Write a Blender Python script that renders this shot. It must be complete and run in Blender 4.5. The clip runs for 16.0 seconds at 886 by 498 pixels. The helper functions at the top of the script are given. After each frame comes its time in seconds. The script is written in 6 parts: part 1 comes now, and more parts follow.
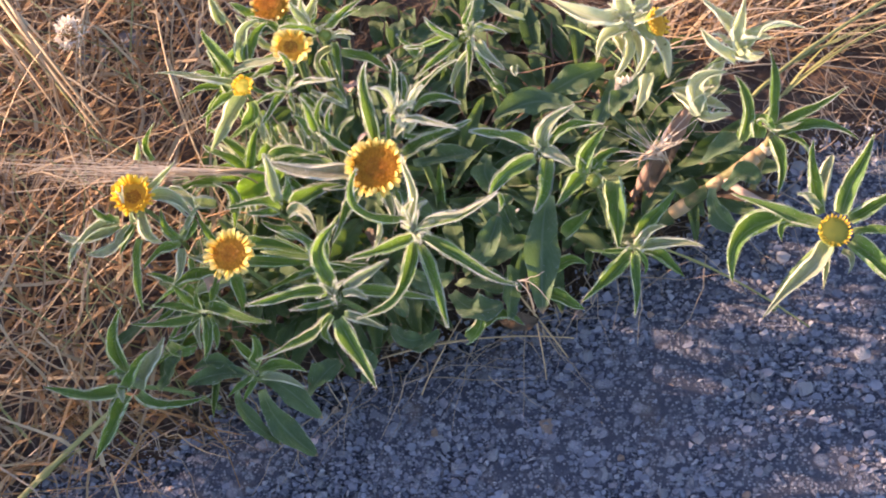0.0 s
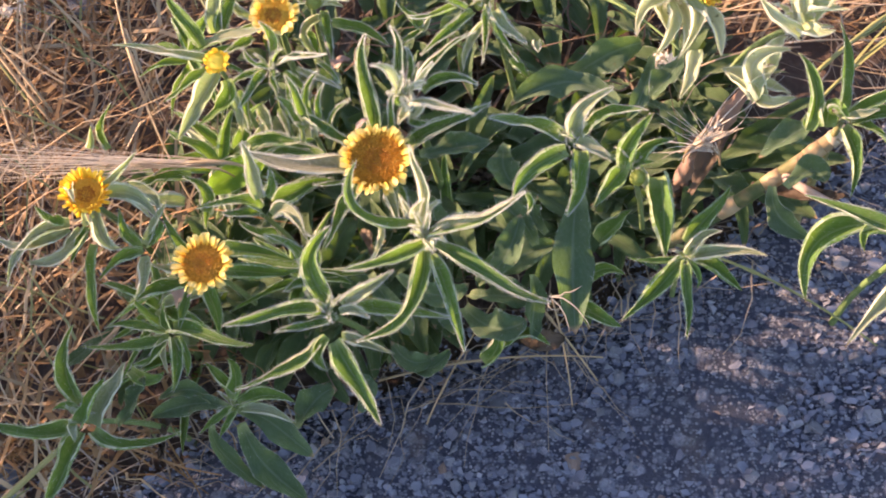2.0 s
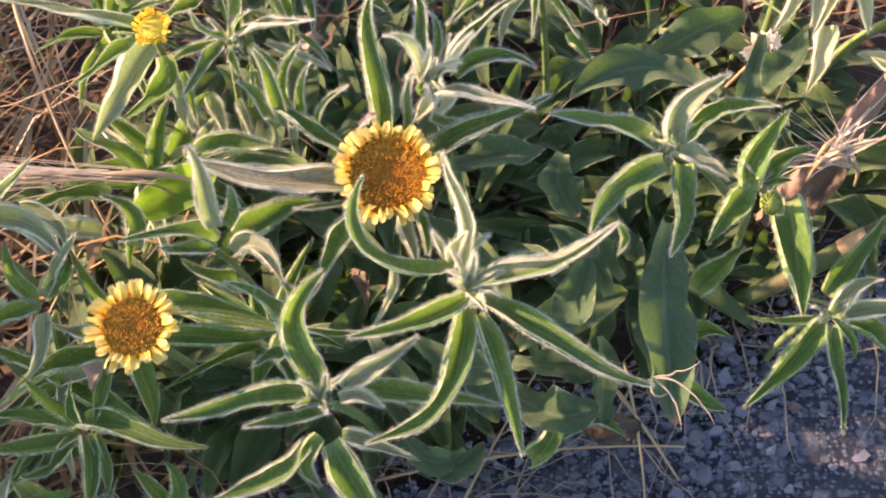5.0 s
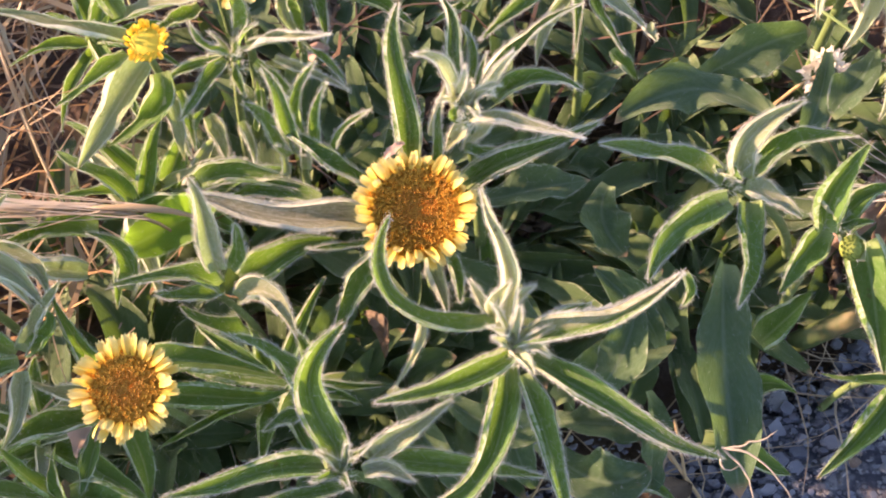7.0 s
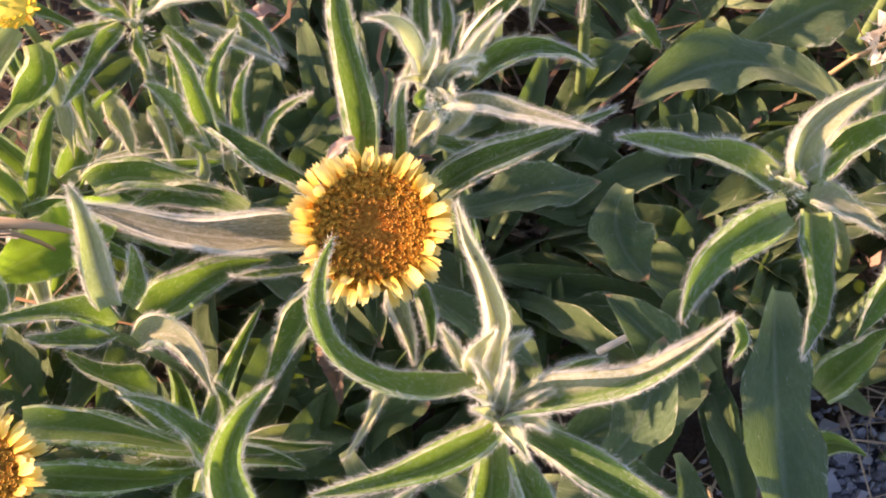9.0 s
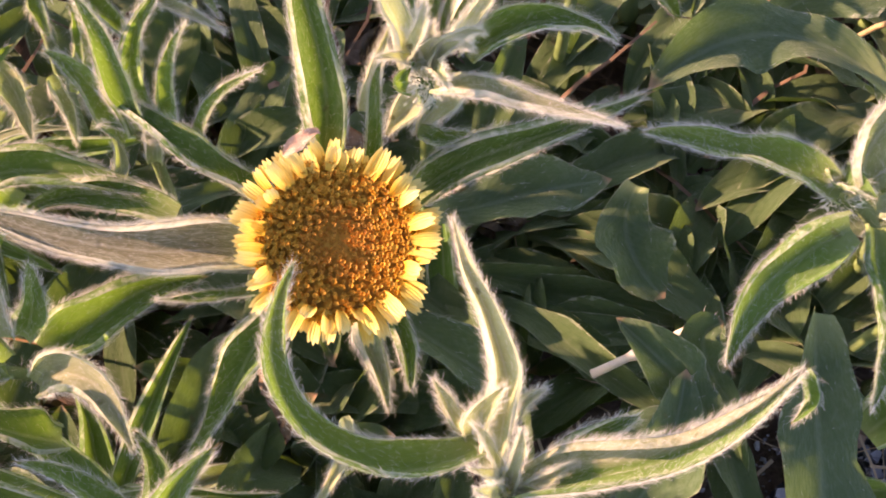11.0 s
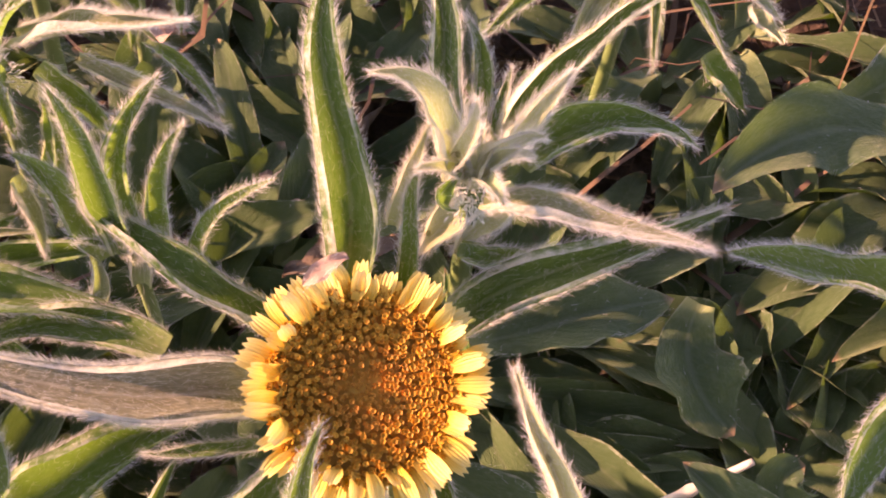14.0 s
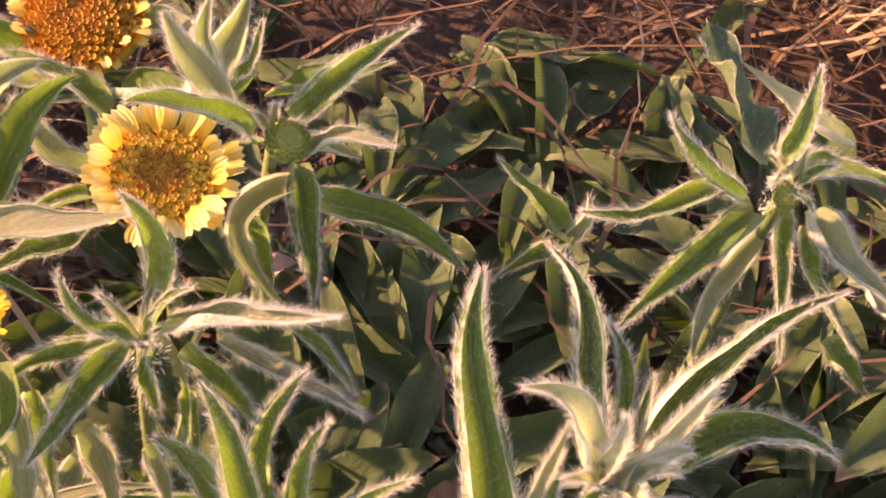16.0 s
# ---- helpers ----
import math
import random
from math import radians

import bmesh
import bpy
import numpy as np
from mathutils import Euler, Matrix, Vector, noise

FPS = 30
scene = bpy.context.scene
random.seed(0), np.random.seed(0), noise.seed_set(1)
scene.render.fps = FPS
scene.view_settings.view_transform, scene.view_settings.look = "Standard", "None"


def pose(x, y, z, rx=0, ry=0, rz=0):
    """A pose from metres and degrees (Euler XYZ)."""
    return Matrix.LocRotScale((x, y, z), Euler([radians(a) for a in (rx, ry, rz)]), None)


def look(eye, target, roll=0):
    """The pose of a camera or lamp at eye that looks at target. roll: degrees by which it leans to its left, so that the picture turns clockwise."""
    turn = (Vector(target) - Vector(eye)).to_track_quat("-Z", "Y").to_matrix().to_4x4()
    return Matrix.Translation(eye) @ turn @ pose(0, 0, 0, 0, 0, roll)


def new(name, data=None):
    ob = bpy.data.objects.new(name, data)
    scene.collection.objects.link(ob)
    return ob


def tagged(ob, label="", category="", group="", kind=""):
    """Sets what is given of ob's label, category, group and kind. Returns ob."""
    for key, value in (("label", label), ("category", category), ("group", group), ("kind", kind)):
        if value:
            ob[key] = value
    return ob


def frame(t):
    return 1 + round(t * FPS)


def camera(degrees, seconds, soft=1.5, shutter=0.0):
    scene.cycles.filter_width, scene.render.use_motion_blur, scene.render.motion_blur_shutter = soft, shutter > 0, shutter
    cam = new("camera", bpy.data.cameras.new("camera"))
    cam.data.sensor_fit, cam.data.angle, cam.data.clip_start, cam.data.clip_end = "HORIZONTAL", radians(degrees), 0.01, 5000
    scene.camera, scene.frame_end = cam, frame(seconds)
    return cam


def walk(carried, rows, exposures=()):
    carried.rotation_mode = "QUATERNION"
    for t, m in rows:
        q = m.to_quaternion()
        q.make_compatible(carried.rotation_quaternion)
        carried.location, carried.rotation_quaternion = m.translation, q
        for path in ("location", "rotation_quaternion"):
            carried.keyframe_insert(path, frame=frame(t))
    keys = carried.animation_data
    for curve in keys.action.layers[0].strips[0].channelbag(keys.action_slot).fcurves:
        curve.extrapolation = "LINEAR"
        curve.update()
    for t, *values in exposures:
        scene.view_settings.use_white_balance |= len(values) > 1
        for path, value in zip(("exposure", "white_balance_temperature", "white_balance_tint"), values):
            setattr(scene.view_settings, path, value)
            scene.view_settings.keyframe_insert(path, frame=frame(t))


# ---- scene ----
cam = camera(40, 16.0, soft=1.9)
PATH = [
    (0.0, look((0.0873, -0.2330, 0.4157), (0.0416, -0.0850, 0.1588), -15.76)),
    (0.5, look((0.0804, -0.2365, 0.4221), (0.0381, -0.0883, 0.1647), -14.52)),
    (1.0, look((0.0772, -0.2362, 0.4230), (0.0363, -0.0880, 0.1654), -14.12)),
    (1.5, look((0.0683, -0.2058, 0.3812), (0.0307, -0.0606, 0.1214), -13.34)),
    (2.0, look((0.0596, -0.1928, 0.3672), (0.0256, -0.0501, 0.1055), -12.46)),
    (2.5, look((0.0558, -0.1781, 0.3396), (0.0217, -0.0359, 0.0777), -12.45)),
    (3.0, look((0.0513, -0.1722, 0.3360), (0.0207, -0.0306, 0.0732), -11.39)),
    (3.2, look((0.0516, -0.1733, 0.3349), (0.0212, -0.0299, 0.0731), -11.19)),
    (5.3, look((0.0157, -0.1270, 0.2678), (0.0090, 0.0197, 0.0062), -2.73)),
    (5.5, look((0.0178, -0.1234, 0.2627), (0.0084, 0.0252, 0.0023), -3.69)),
    (6.0, look((0.0070, -0.1173, 0.2590), (0.0054, 0.0299, -0.0024), -1.31)),
    (6.5, look((-0.0016, -0.1164, 0.2559), (0.0021, 0.0323, -0.0047), 0.88)),
    (7.0, look((0.0062, -0.1114, 0.2571), (0.0045, 0.0330, -0.0058), -0.83)),
    (7.5, look((0.0072, -0.0974, 0.2397), (0.0060, 0.0434, -0.0252), -0.73)),
    (8.0, look((0.0065, -0.0888, 0.2334), (0.0073, 0.0477, -0.0337), 0.03)),
    (8.5, look((0.0092, -0.0837, 0.2273), (0.0090, 0.0512, -0.0407), -0.43)),
    (9.0, look((0.0100, -0.0779, 0.2142), (0.0095, 0.0586, -0.0529), -0.60)),
    (9.2, look((0.0107, -0.0761, 0.2131), (0.0094, 0.0599, -0.0544), -0.93)),
    (11.3, look((-0.0007, -0.0538, 0.1836), (0.0246, 0.0679, -0.0894), 10.66)),
    (11.5, look((-0.0024, -0.0541, 0.1810), (0.0245, 0.0677, -0.0919), 11.29)),
    (12.0, look((-0.0041, -0.0498, 0.1764), (0.0258, 0.0725, -0.0959), 12.48)),
    (12.5, look((-0.0017, -0.0478, 0.1728), (0.0268, 0.0741, -0.0998), 11.92)),
    (13.0, look((-0.0054, -0.0460, 0.1675), (0.0274, 0.0768, -0.1043), 13.50)),
    (13.5, look((-0.0047, -0.0445, 0.1682), (0.0284, 0.0824, -0.1016), 13.35)),
    (14.0, look((-0.0049, -0.0381, 0.1713), (0.0281, 0.0956, -0.0953), 12.55)),
    (14.5, look((-0.0058, -0.0329, 0.1735), (0.0218, 0.1110, -0.0882), 10.93)),
    (15.0, look((-0.0106, -0.0281, 0.1756), (0.0193, 0.1195, -0.0839), 11.87)),
    (15.5, look((-0.0157, -0.0271, 0.1764), (0.0077, 0.1316, -0.0771), 9.66)),
    (16.0, look((-0.0149, -0.0276, 0.1785), (0.0082, 0.1396, -0.0695), 9.22)),
]
walk(cam, PATH, exposures=[(0.0, 2.04, 7300, 29), (2.5, 2.00, 7600, 29), (5.5, 1.98, 7670, 29), (8.0, 2.00, 7770, 32), (12.5, 1.87, 8620, 40), (13.5, 1.85, 8870, 46), (14.0, 1.85, 9070, 57), (14.5, 1.85, 9170, 48), (16.0, 1.83, 9970, 54)])

# ---- light ----
SUN_AZ, SUN_EL = radians(170), radians(16)      # direction to the sun, from +x towards +y
world = bpy.data.worlds.new("sky")
scene.world = world
world.use_nodes = True
wn = world.node_tree
sky = wn.nodes.new("ShaderNodeTexSky")
sky.sky_type, sky.sun_disc = "NISHITA", False
sky.ozone_density, sky.dust_density = 3.2, 0.8
sky.sun_elevation, sky.sun_rotation = SUN_EL, radians(90) - SUN_AZ
wn.links.new(sky.outputs[0], wn.nodes["Background"].inputs[0])
wn.nodes["Background"].inputs[1].default_value = 0.15
sun = new("sun", bpy.data.lights.new("sun", "SUN"))
sun.data.energy, sun.data.angle, sun.data.color = 4.2, radians(0.6), (1.0, 0.80, 0.60)
sun.matrix_world = look((0, 0, 5), (-5 * math.cos(SUN_AZ) * math.cos(SUN_EL), -5 * math.sin(SUN_AZ) * math.cos(SUN_EL), 5 - 5 * math.sin(SUN_EL)))


# ---- materials ----
def material(name):
    m = bpy.data.materials.new(name)
    m.use_nodes = True
    m.node_tree.nodes.clear()
    out = m.node_tree.nodes.new("ShaderNodeOutputMaterial")
    return m, m.node_tree, out


def add(nt, kind, **values):
    n = nt.nodes.new(kind)
    for k, v in values.items():
        n.inputs[k.replace("_", " ")].default_value = v
    return n


def ramp(nt, fac, *stops):
    r = nt.nodes.new("ShaderNodeValToRGB")
    while len(r.color_ramp.elements) < len(stops):
        r.color_ramp.elements.new(0.5)
    for e, (p, c) in zip(r.color_ramp.elements, stops):
        e.position, e.color = p, (*c, 1) if len(c) == 3 else c
    nt.links.new(fac, r.inputs[0])
    return r.outputs[0]


def mix(nt, fac, a, b, mode="MIX"):
    n = nt.nodes.new("ShaderNodeMix")
    n.data_type, n.blend_type = "RGBA", mode
    for i, v in ((0, fac), (6, a), (7, b)):
        if isinstance(v, (int, float)):
            n.inputs[i].default_value = v
        elif isinstance(v, tuple):
            n.inputs[i].default_value = (*v, 1)
        else:
            nt.links.new(v, n.inputs[i])
    return n.outputs[2]


def calc(nt, op, a, b=0.0):
    n = nt.nodes.new("ShaderNodeMath")
    n.operation = op
    for i, v in ((0, a), (1, b)):
        if isinstance(v, (int, float)):
            n.inputs[i].default_value = v
        else:
            nt.links.new(v, n.inputs[i])
    return n.outputs[0]


def noise_of(nt, scale, detail=4.0, rough=0.6, vec=None):
    n = add(nt, "ShaderNodeTexNoise", Scale=scale, Detail=detail, Roughness=rough)
    nt.links.new(vec if vec else nt.nodes.new("ShaderNodeTexCoord").outputs["Object"], n.inputs["Vector"])
    return n.outputs[0]


def bump(nt, height, strength, distance):
    b = add(nt, "ShaderNodeBump", Strength=strength, Distance=distance)
    nt.links.new(height, b.inputs["Height"])
    return b.outputs[0]


def surface(nt, out, color, rough=0.6, normal=None, thin=0.0, thin_color=None, sheen=0.0):
    p = add(nt, "ShaderNodeBsdfPrincipled", Roughness=rough)
    p.inputs["Sheen Weight"].default_value = sheen
    p.inputs["Sheen Tint"].default_value = (0.92, 0.92, 0.60, 1)
    p.inputs["Specular IOR Level"].default_value = 0.22 if sheen else 0.35
    for sock, v in (("Base Color", color), ("Normal", normal)):
        if v is None:
            continue
        if isinstance(v, tuple):
            p.inputs[sock].default_value = (*v, 1)
        else:
            nt.links.new(v, p.inputs[sock])
    last = p.outputs[0]
    if thin:
        t = nt.nodes.new("ShaderNodeBsdfTranslucent")
        c = thin_color if thin_color is not None else color
        if isinstance(c, tuple):
            t.inputs[0].default_value = (*c, 1)
        else:
            nt.links.new(c, t.inputs[0])
        s = nt.nodes.new("ShaderNodeMixShader")
        s.inputs[0].default_value = thin
        nt.links.new(last, s.inputs[1]), nt.links.new(t.outputs[0], s.inputs[2])
        last = s.outputs[0]
    nt.links.new(last, out.inputs[0])


def leaf_material(name, dark, light, pale, rim, thin, felt=(0.56, 0.55, 0.42), cover=0.8, glow=0.5, frost=0.30, mid_vein=0.4, half=0.0):
    """Felted leaf: u runs across the blade, v from base to tip."""
    m, nt, out = material(name)
    uv = nt.nodes.new("ShaderNodeSeparateXYZ")
    nt.links.new(nt.nodes.new("ShaderNodeUVMap").outputs[0], uv.inputs[0])
    u, v = uv.outputs[0], uv.outputs[1]
    side = calc(nt, "MULTIPLY", calc(nt, "ABSOLUTE", calc(nt, "SUBTRACT", u, 0.5)), 2.0)
    rnd = nt.nodes.new("ShaderNodeObjectInfo").outputs["Random"]
    grain = noise_of(nt, 900, 5, 0.7)
    patch = noise_of(nt, 130, 3, 0.5)
    # lying hairs: fine streaks that slant from the midrib towards the tip
    lie = nt.nodes.new("ShaderNodeCombineXYZ")
    nt.links.new(calc(nt, "MULTIPLY", u, 46.0), lie.inputs[0])
    nt.links.new(calc(nt, "MULTIPLY", calc(nt, "SUBTRACT", v, calc(nt, "MULTIPLY", side, 0.16)), 26.0), lie.inputs[1])
    nt.links.new(calc(nt, "MULTIPLY", rnd, 40.0), lie.inputs[2])
    streak = noise_of(nt, 1.0, 4, 0.65, lie.outputs[0])
    body = mix(nt, calc(nt, "MULTIPLY", calc(nt, "ADD", patch, rnd), 0.5), dark, light)
    body = mix(nt, ramp(nt, grain, (0.50, (0, 0, 0)), (0.78, (0.30, 0.30, 0.30))), body, pale)
    # side veins slanting forward
    vein = nt.nodes.new("ShaderNodeTexWave")
    vein.inputs["Scale"].default_value, vein.inputs["Distortion"].default_value = 1.1, 9.0
    comb = nt.nodes.new("ShaderNodeCombineXYZ")
    nt.links.new(calc(nt, "SUBTRACT", calc(nt, "MULTIPLY", v, 3.0), side), comb.inputs[0])
    nt.links.new(comb.outputs[0], vein.inputs["Vector"])
    body = mix(nt, ramp(nt, vein.outputs[0], (0.7, (0, 0, 0)), (1.0, (0.06, 0.06, 0.06))), body, pale)
    body = mix(nt, ramp(nt, side, (0.02, (mid_vein,) * 3), (0.12, (0, 0, 0))), body, pale)
    # silvery bloom that thickens towards the margin, broken into streaks
    bloom = calc(nt, "MULTIPLY", ramp(nt, side, (0.15, (0.25,) * 3), (0.95, (1, 1, 1))), ramp(nt, streak, (0.47, (0.10,) * 3), (0.66, (1, 1, 1))))
    body = mix(nt, calc(nt, "MULTIPLY", bloom, frost), body, pale)
    ragged = calc(nt, "MULTIPLY", calc(nt, "SUBTRACT", calc(nt, "ADD", calc(nt, "ADD", streak, grain), noise_of(nt, 210, 2, 0.5)), 1.5), 0.30)
    edge = ramp(nt, calc(nt, "ADD", calc(nt, "SUBTRACT", side, calc(nt, "MULTIPLY", rnd, 0.06)), ragged), (rim, (0, 0, 0)), (min(rim + 0.16, 1), (cover, cover, cover)))
    body = mix(nt, edge, body, felt)
    if half:
        # one flank of the blade rolled over, showing its felted back
        body = mix(nt, ramp(nt, calc(nt, "ADD", u, calc(nt, "MULTIPLY", ragged, 0.5)), (half - 0.07, (1, 1, 1)), (half + 0.07, (0, 0, 0))), body, mix(nt, ramp(nt, calc(nt, "ADD", streak, grain), (0.85, (0, 0, 0)), (1.2, (1, 1, 1))), (0.27, 0.26, 0.16), felt))
    body = mix(nt, ramp(nt, v, (0.0, (0.6, 0.6, 0.6)), (0.16, (0, 0, 0))), body, (0.40, 0.45, 0.20))
    body = mix(nt, ramp(nt, calc(nt, "ADD", v, calc(nt, "MULTIPLY", rnd, 0.02)), (0.96, (0, 0, 0)), (0.995, (1, 1, 1))), body, (0.34, 0.20, 0.12))
    specks = ramp(nt, noise_of(nt, 420, 1, 0.5), (0.74, (0, 0, 0)), (0.78, (0.7, 0.7, 0.7)))
    body = mix(nt, specks, body, (0.10, 0.08, 0.04))
    relief = calc(nt, "ADD", calc(nt, "ADD", grain, streak), calc(nt, "ADD", calc(nt, "MULTIPLY", vein.outputs[0], 0.14), calc(nt, "MULTIPLY", patch, 1.2)))
    back = mix(nt, glow, body, (0.36, 0.62, 0.04))
    surface(nt, out, body, 0.78, bump(nt, relief, 0.6, 0.0006), thin, back, 0.22)
    return m


LEAF = leaf_material("felted_leaf", (0.042, 0.116, 0.018), (0.104, 0.212, 0.036), (0.37, 0.44, 0.23), 0.88, 0.34, (0.64, 0.62, 0.49), 0.85, frost=0.36)
# LEAF with a darker body and whiter rim: shaded trough, sunlit margin painted in.
LEAF_SHADED = leaf_material("shaded_leaf", (0.030, 0.090, 0.015), (0.068, 0.156, 0.028), (0.36, 0.42, 0.24), 0.83, 0.22, (0.70, 0.67, 0.54), 0.92, frost=0.42)
# LEAF lightened in its colour, to look backlit by the sun.
LEAF_LIT = leaf_material("lit_leaf", (0.080, 0.170, 0.026), (0.150, 0.260, 0.050), (0.40, 0.46, 0.25), 0.88, 0.42, (0.66, 0.64, 0.50), 0.85, frost=0.42)
LEAF_PALE = leaf_material("silvery_leaf", (0.195, 0.220, 0.110), (0.35, 0.36, 0.22), (0.64, 0.60, 0.48), 0.80, 0.38, (0.72, 0.69, 0.56), 0.9, frost=0.75)
LEAF_WHITE = leaf_material("woolly_leaf", (0.44, 0.475, 0.21), (0.64, 0.645, 0.37), (0.78, 0.76, 0.61), 0.78, 0.42, (0.76, 0.73, 0.60), glow=0.25, frost=0.65)
# Both broad leaf greens are darkened as if the shoots above shaded them.
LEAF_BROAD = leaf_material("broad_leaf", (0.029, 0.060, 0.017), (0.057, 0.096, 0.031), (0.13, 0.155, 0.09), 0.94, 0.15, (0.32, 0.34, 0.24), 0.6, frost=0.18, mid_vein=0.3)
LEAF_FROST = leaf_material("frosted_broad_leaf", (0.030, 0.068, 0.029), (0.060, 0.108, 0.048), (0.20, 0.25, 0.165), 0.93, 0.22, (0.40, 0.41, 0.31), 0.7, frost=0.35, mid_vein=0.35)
LEAF_HALF = leaf_material("half_rolled_leaf", (0.042, 0.116, 0.018), (0.104, 0.212, 0.036), (0.37, 0.44, 0.23), 0.88, 0.34, (0.43, 0.41, 0.30), 0.9, frost=0.40, half=0.36)
LEAF_DUSTY = leaf_material("dusty_silver_leaf", (0.12, 0.125, 0.065), (0.29, 0.255, 0.165), (0.66, 0.62, 0.50), 0.80, 0.34, (0.74, 0.71, 0.60), 0.95, glow=0.2, frost=0.95)
LEAF_YELLOW = leaf_material("yellow_green_leaf", (0.10, 0.22, 0.02), (0.16, 0.30, 0.03), (0.25, 0.36, 0.10), 0.93, 0.45)


def plain_material(name, a, b, scale, rough=0.7, thin=0.0, strength=0.4, dist=0.0006, per="Random"):
    m, nt, out = material(name)
    n = noise_of(nt, scale, 5, 0.65)
    rnd = nt.nodes.new("ShaderNodeObjectInfo").outputs["Random"] if per == "Random" else nt.nodes.new("ShaderNodeNewGeometry").outputs["Random Per Island"]
    c = mix(nt, calc(nt, "MULTIPLY", calc(nt, "ADD", n, rnd), 0.5), a, b)
    surface(nt, out, c, rough, bump(nt, n, strength, dist), thin)
    return m


HAIR = plain_material("plant_hair", (0.74, 0.72, 0.60), (0.85, 0.84, 0.76), 50, 0.5, 0.45, 0.0, 0.0001, "Island")
STEM = plain_material("green_stem", (0.08, 0.13, 0.035), (0.17, 0.22, 0.08), 300, 0.7, 0.0)
STEM_WOODY = plain_material("woody_stem", (0.27, 0.19, 0.085), (0.11, 0.135, 0.040), 150, 0.6)
OLIVE_DISC = plain_material("olive_disc", (0.17, 0.17, 0.02), (0.34, 0.29, 0.03), 500, 0.6, 0.1, 0.4, 0.0004, "Island")
YELLOW_DISC = plain_material("young_yellow_disc", (0.48, 0.40, 0.03), (0.72, 0.56, 0.06), 500, 0.6, 0.1, 0.4, 0.0004, "Island")
# Straw colour darkened to stand in for the tall shoots' shade on it.
LITTER_SHADED = plain_material("shaded_litter", (0.060, 0.034, 0.020), (0.20, 0.115, 0.066), 90, 0.8, 0.1, 0.3, 0.0004, "Island")
DEAD_STALK = plain_material("dead_stalk", (0.20, 0.115, 0.080), (0.42, 0.27, 0.20), 320, 0.8, 0.0, 0.9, 0.0010)
DRY_PINK = plain_material("dry_pinkish_bract", (0.36, 0.22, 0.16), (0.64, 0.46, 0.37), 320, 0.75, 0.3, 0.7, 0.0008)


def petal_material(name, base, middle, tip):
    """Ray petal: deeper yellow at its foot, paler at its teeth, with fine lengthwise ribs."""
    m, nt, out = material(name)
    uv = nt.nodes.new("ShaderNodeSeparateXYZ")
    nt.links.new(nt.nodes.new("ShaderNodeUVMap").outputs[0], uv.inputs[0])
    rnd = nt.nodes.new("ShaderNodeObjectInfo").outputs["Random"]
    blotch = noise_of(nt, 900, 3, 0.6)
    along = calc(nt, "ADD", uv.outputs[1], calc(nt, "MULTIPLY", calc(nt, "SUBTRACT", calc(nt, "ADD", rnd, blotch), 1.0), 0.45))
    c = ramp(nt, along, (0.05, base), (0.5, middle), (0.95, tip))
    rib = calc(nt, "SINE", calc(nt, "MULTIPLY", uv.outputs[0], 31.0))
    c = mix(nt, ramp(nt, rib, (0.1, (0.16, 0.16, 0.16)), (0.6, (0, 0, 0))), c, base)
    surface(nt, out, c, 0.55, bump(nt, calc(nt, "ADD", rib, blotch), 0.35, 0.0002), 0.40)
    return m


PETAL = petal_material("ray_petal", (0.78, 0.48, 0.05), (0.88, 0.67, 0.16), (0.91, 0.78, 0.32))
PETAL_GOLD = petal_material("golden_petal", (0.74, 0.38, 0.02), (0.86, 0.56, 0.04), (0.90, 0.66, 0.09))
FLORET = plain_material("disc_floret", (0.42, 0.17, 0.014), (0.80, 0.41, 0.048), 260, 0.6, 0.18, 0.2, 0.0002, "Island")
FLORET_DARK = plain_material("closed_floret", (0.42, 0.15, 0.014), (0.70, 0.32, 0.042), 260, 0.6, 0.12, 0.2, 0.0002, "Island")
FLORET_SINGLE = plain_material("single_floret", (0.48, 0.235, 0.022), (0.76, 0.42, 0.055), 260, 0.6, 0.18, 0.2, 0.0002)
FLORET_GOLD = plain_material("golden_floret", (0.74, 0.38, 0.03), (0.93, 0.60, 0.09), 260, 0.6, 0.2, 0.2, 0.0002, "Island")
BUD = plain_material("green_bud", (0.16, 0.20, 0.03), (0.30, 0.32, 0.06), 500, 0.6, 0.1)
STRAW = plain_material("straw", (0.25, 0.15, 0.072), (0.60, 0.43, 0.24), 90, 0.55, 0.20, 0.3, 0.0004, "Island")
STRAW_RED = plain_material("rusty_straw", (0.14, 0.066, 0.026), (0.47, 0.26, 0.108), 90, 0.65, 0.15, 0.3, 0.0004, "Island")
STRAW_GREY = plain_material("weathered_straw", (0.22, 0.145, 0.09), (0.50, 0.37, 0.25), 90, 0.7, 0.12, 0.3, 0.0004, "Island")
STRAW_GREEN = plain_material("half_green_grass", (0.19, 0.20, 0.065), (0.38, 0.34, 0.135), 90, 0.55, 0.25, 0.3, 0.0004, "Island")
AWN = plain_material("pale_awn", (0.66, 0.56, 0.44), (0.80, 0.74, 0.64), 90, 0.45, 0.3, 0.1, 0.0002, "Island")
AWN_TAN = plain_material("tan_awn", (0.40, 0.29, 0.19), (0.66, 0.54, 0.40), 90, 0.5, 0.25, 0.1, 0.0002, "Island")
DEAD_LEAF = plain_material("dead_leaf", (0.045, 0.028, 0.018), (0.19, 0.125, 0.080), 260, 0.8, 0.15, 0.9, 0.0015)
STONE = plain_material("grey_stone", (0.08, 0.08, 0.095), (0.34, 0.335, 0.34), 420, 0.7, 0.0, 0.7, 0.001)
STONE_WARM = plain_material("rusty_stone", (0.18, 0.10, 0.07), (0.34, 0.24, 0.18), 180, 0.75, 0.0, 0.7, 0.001)
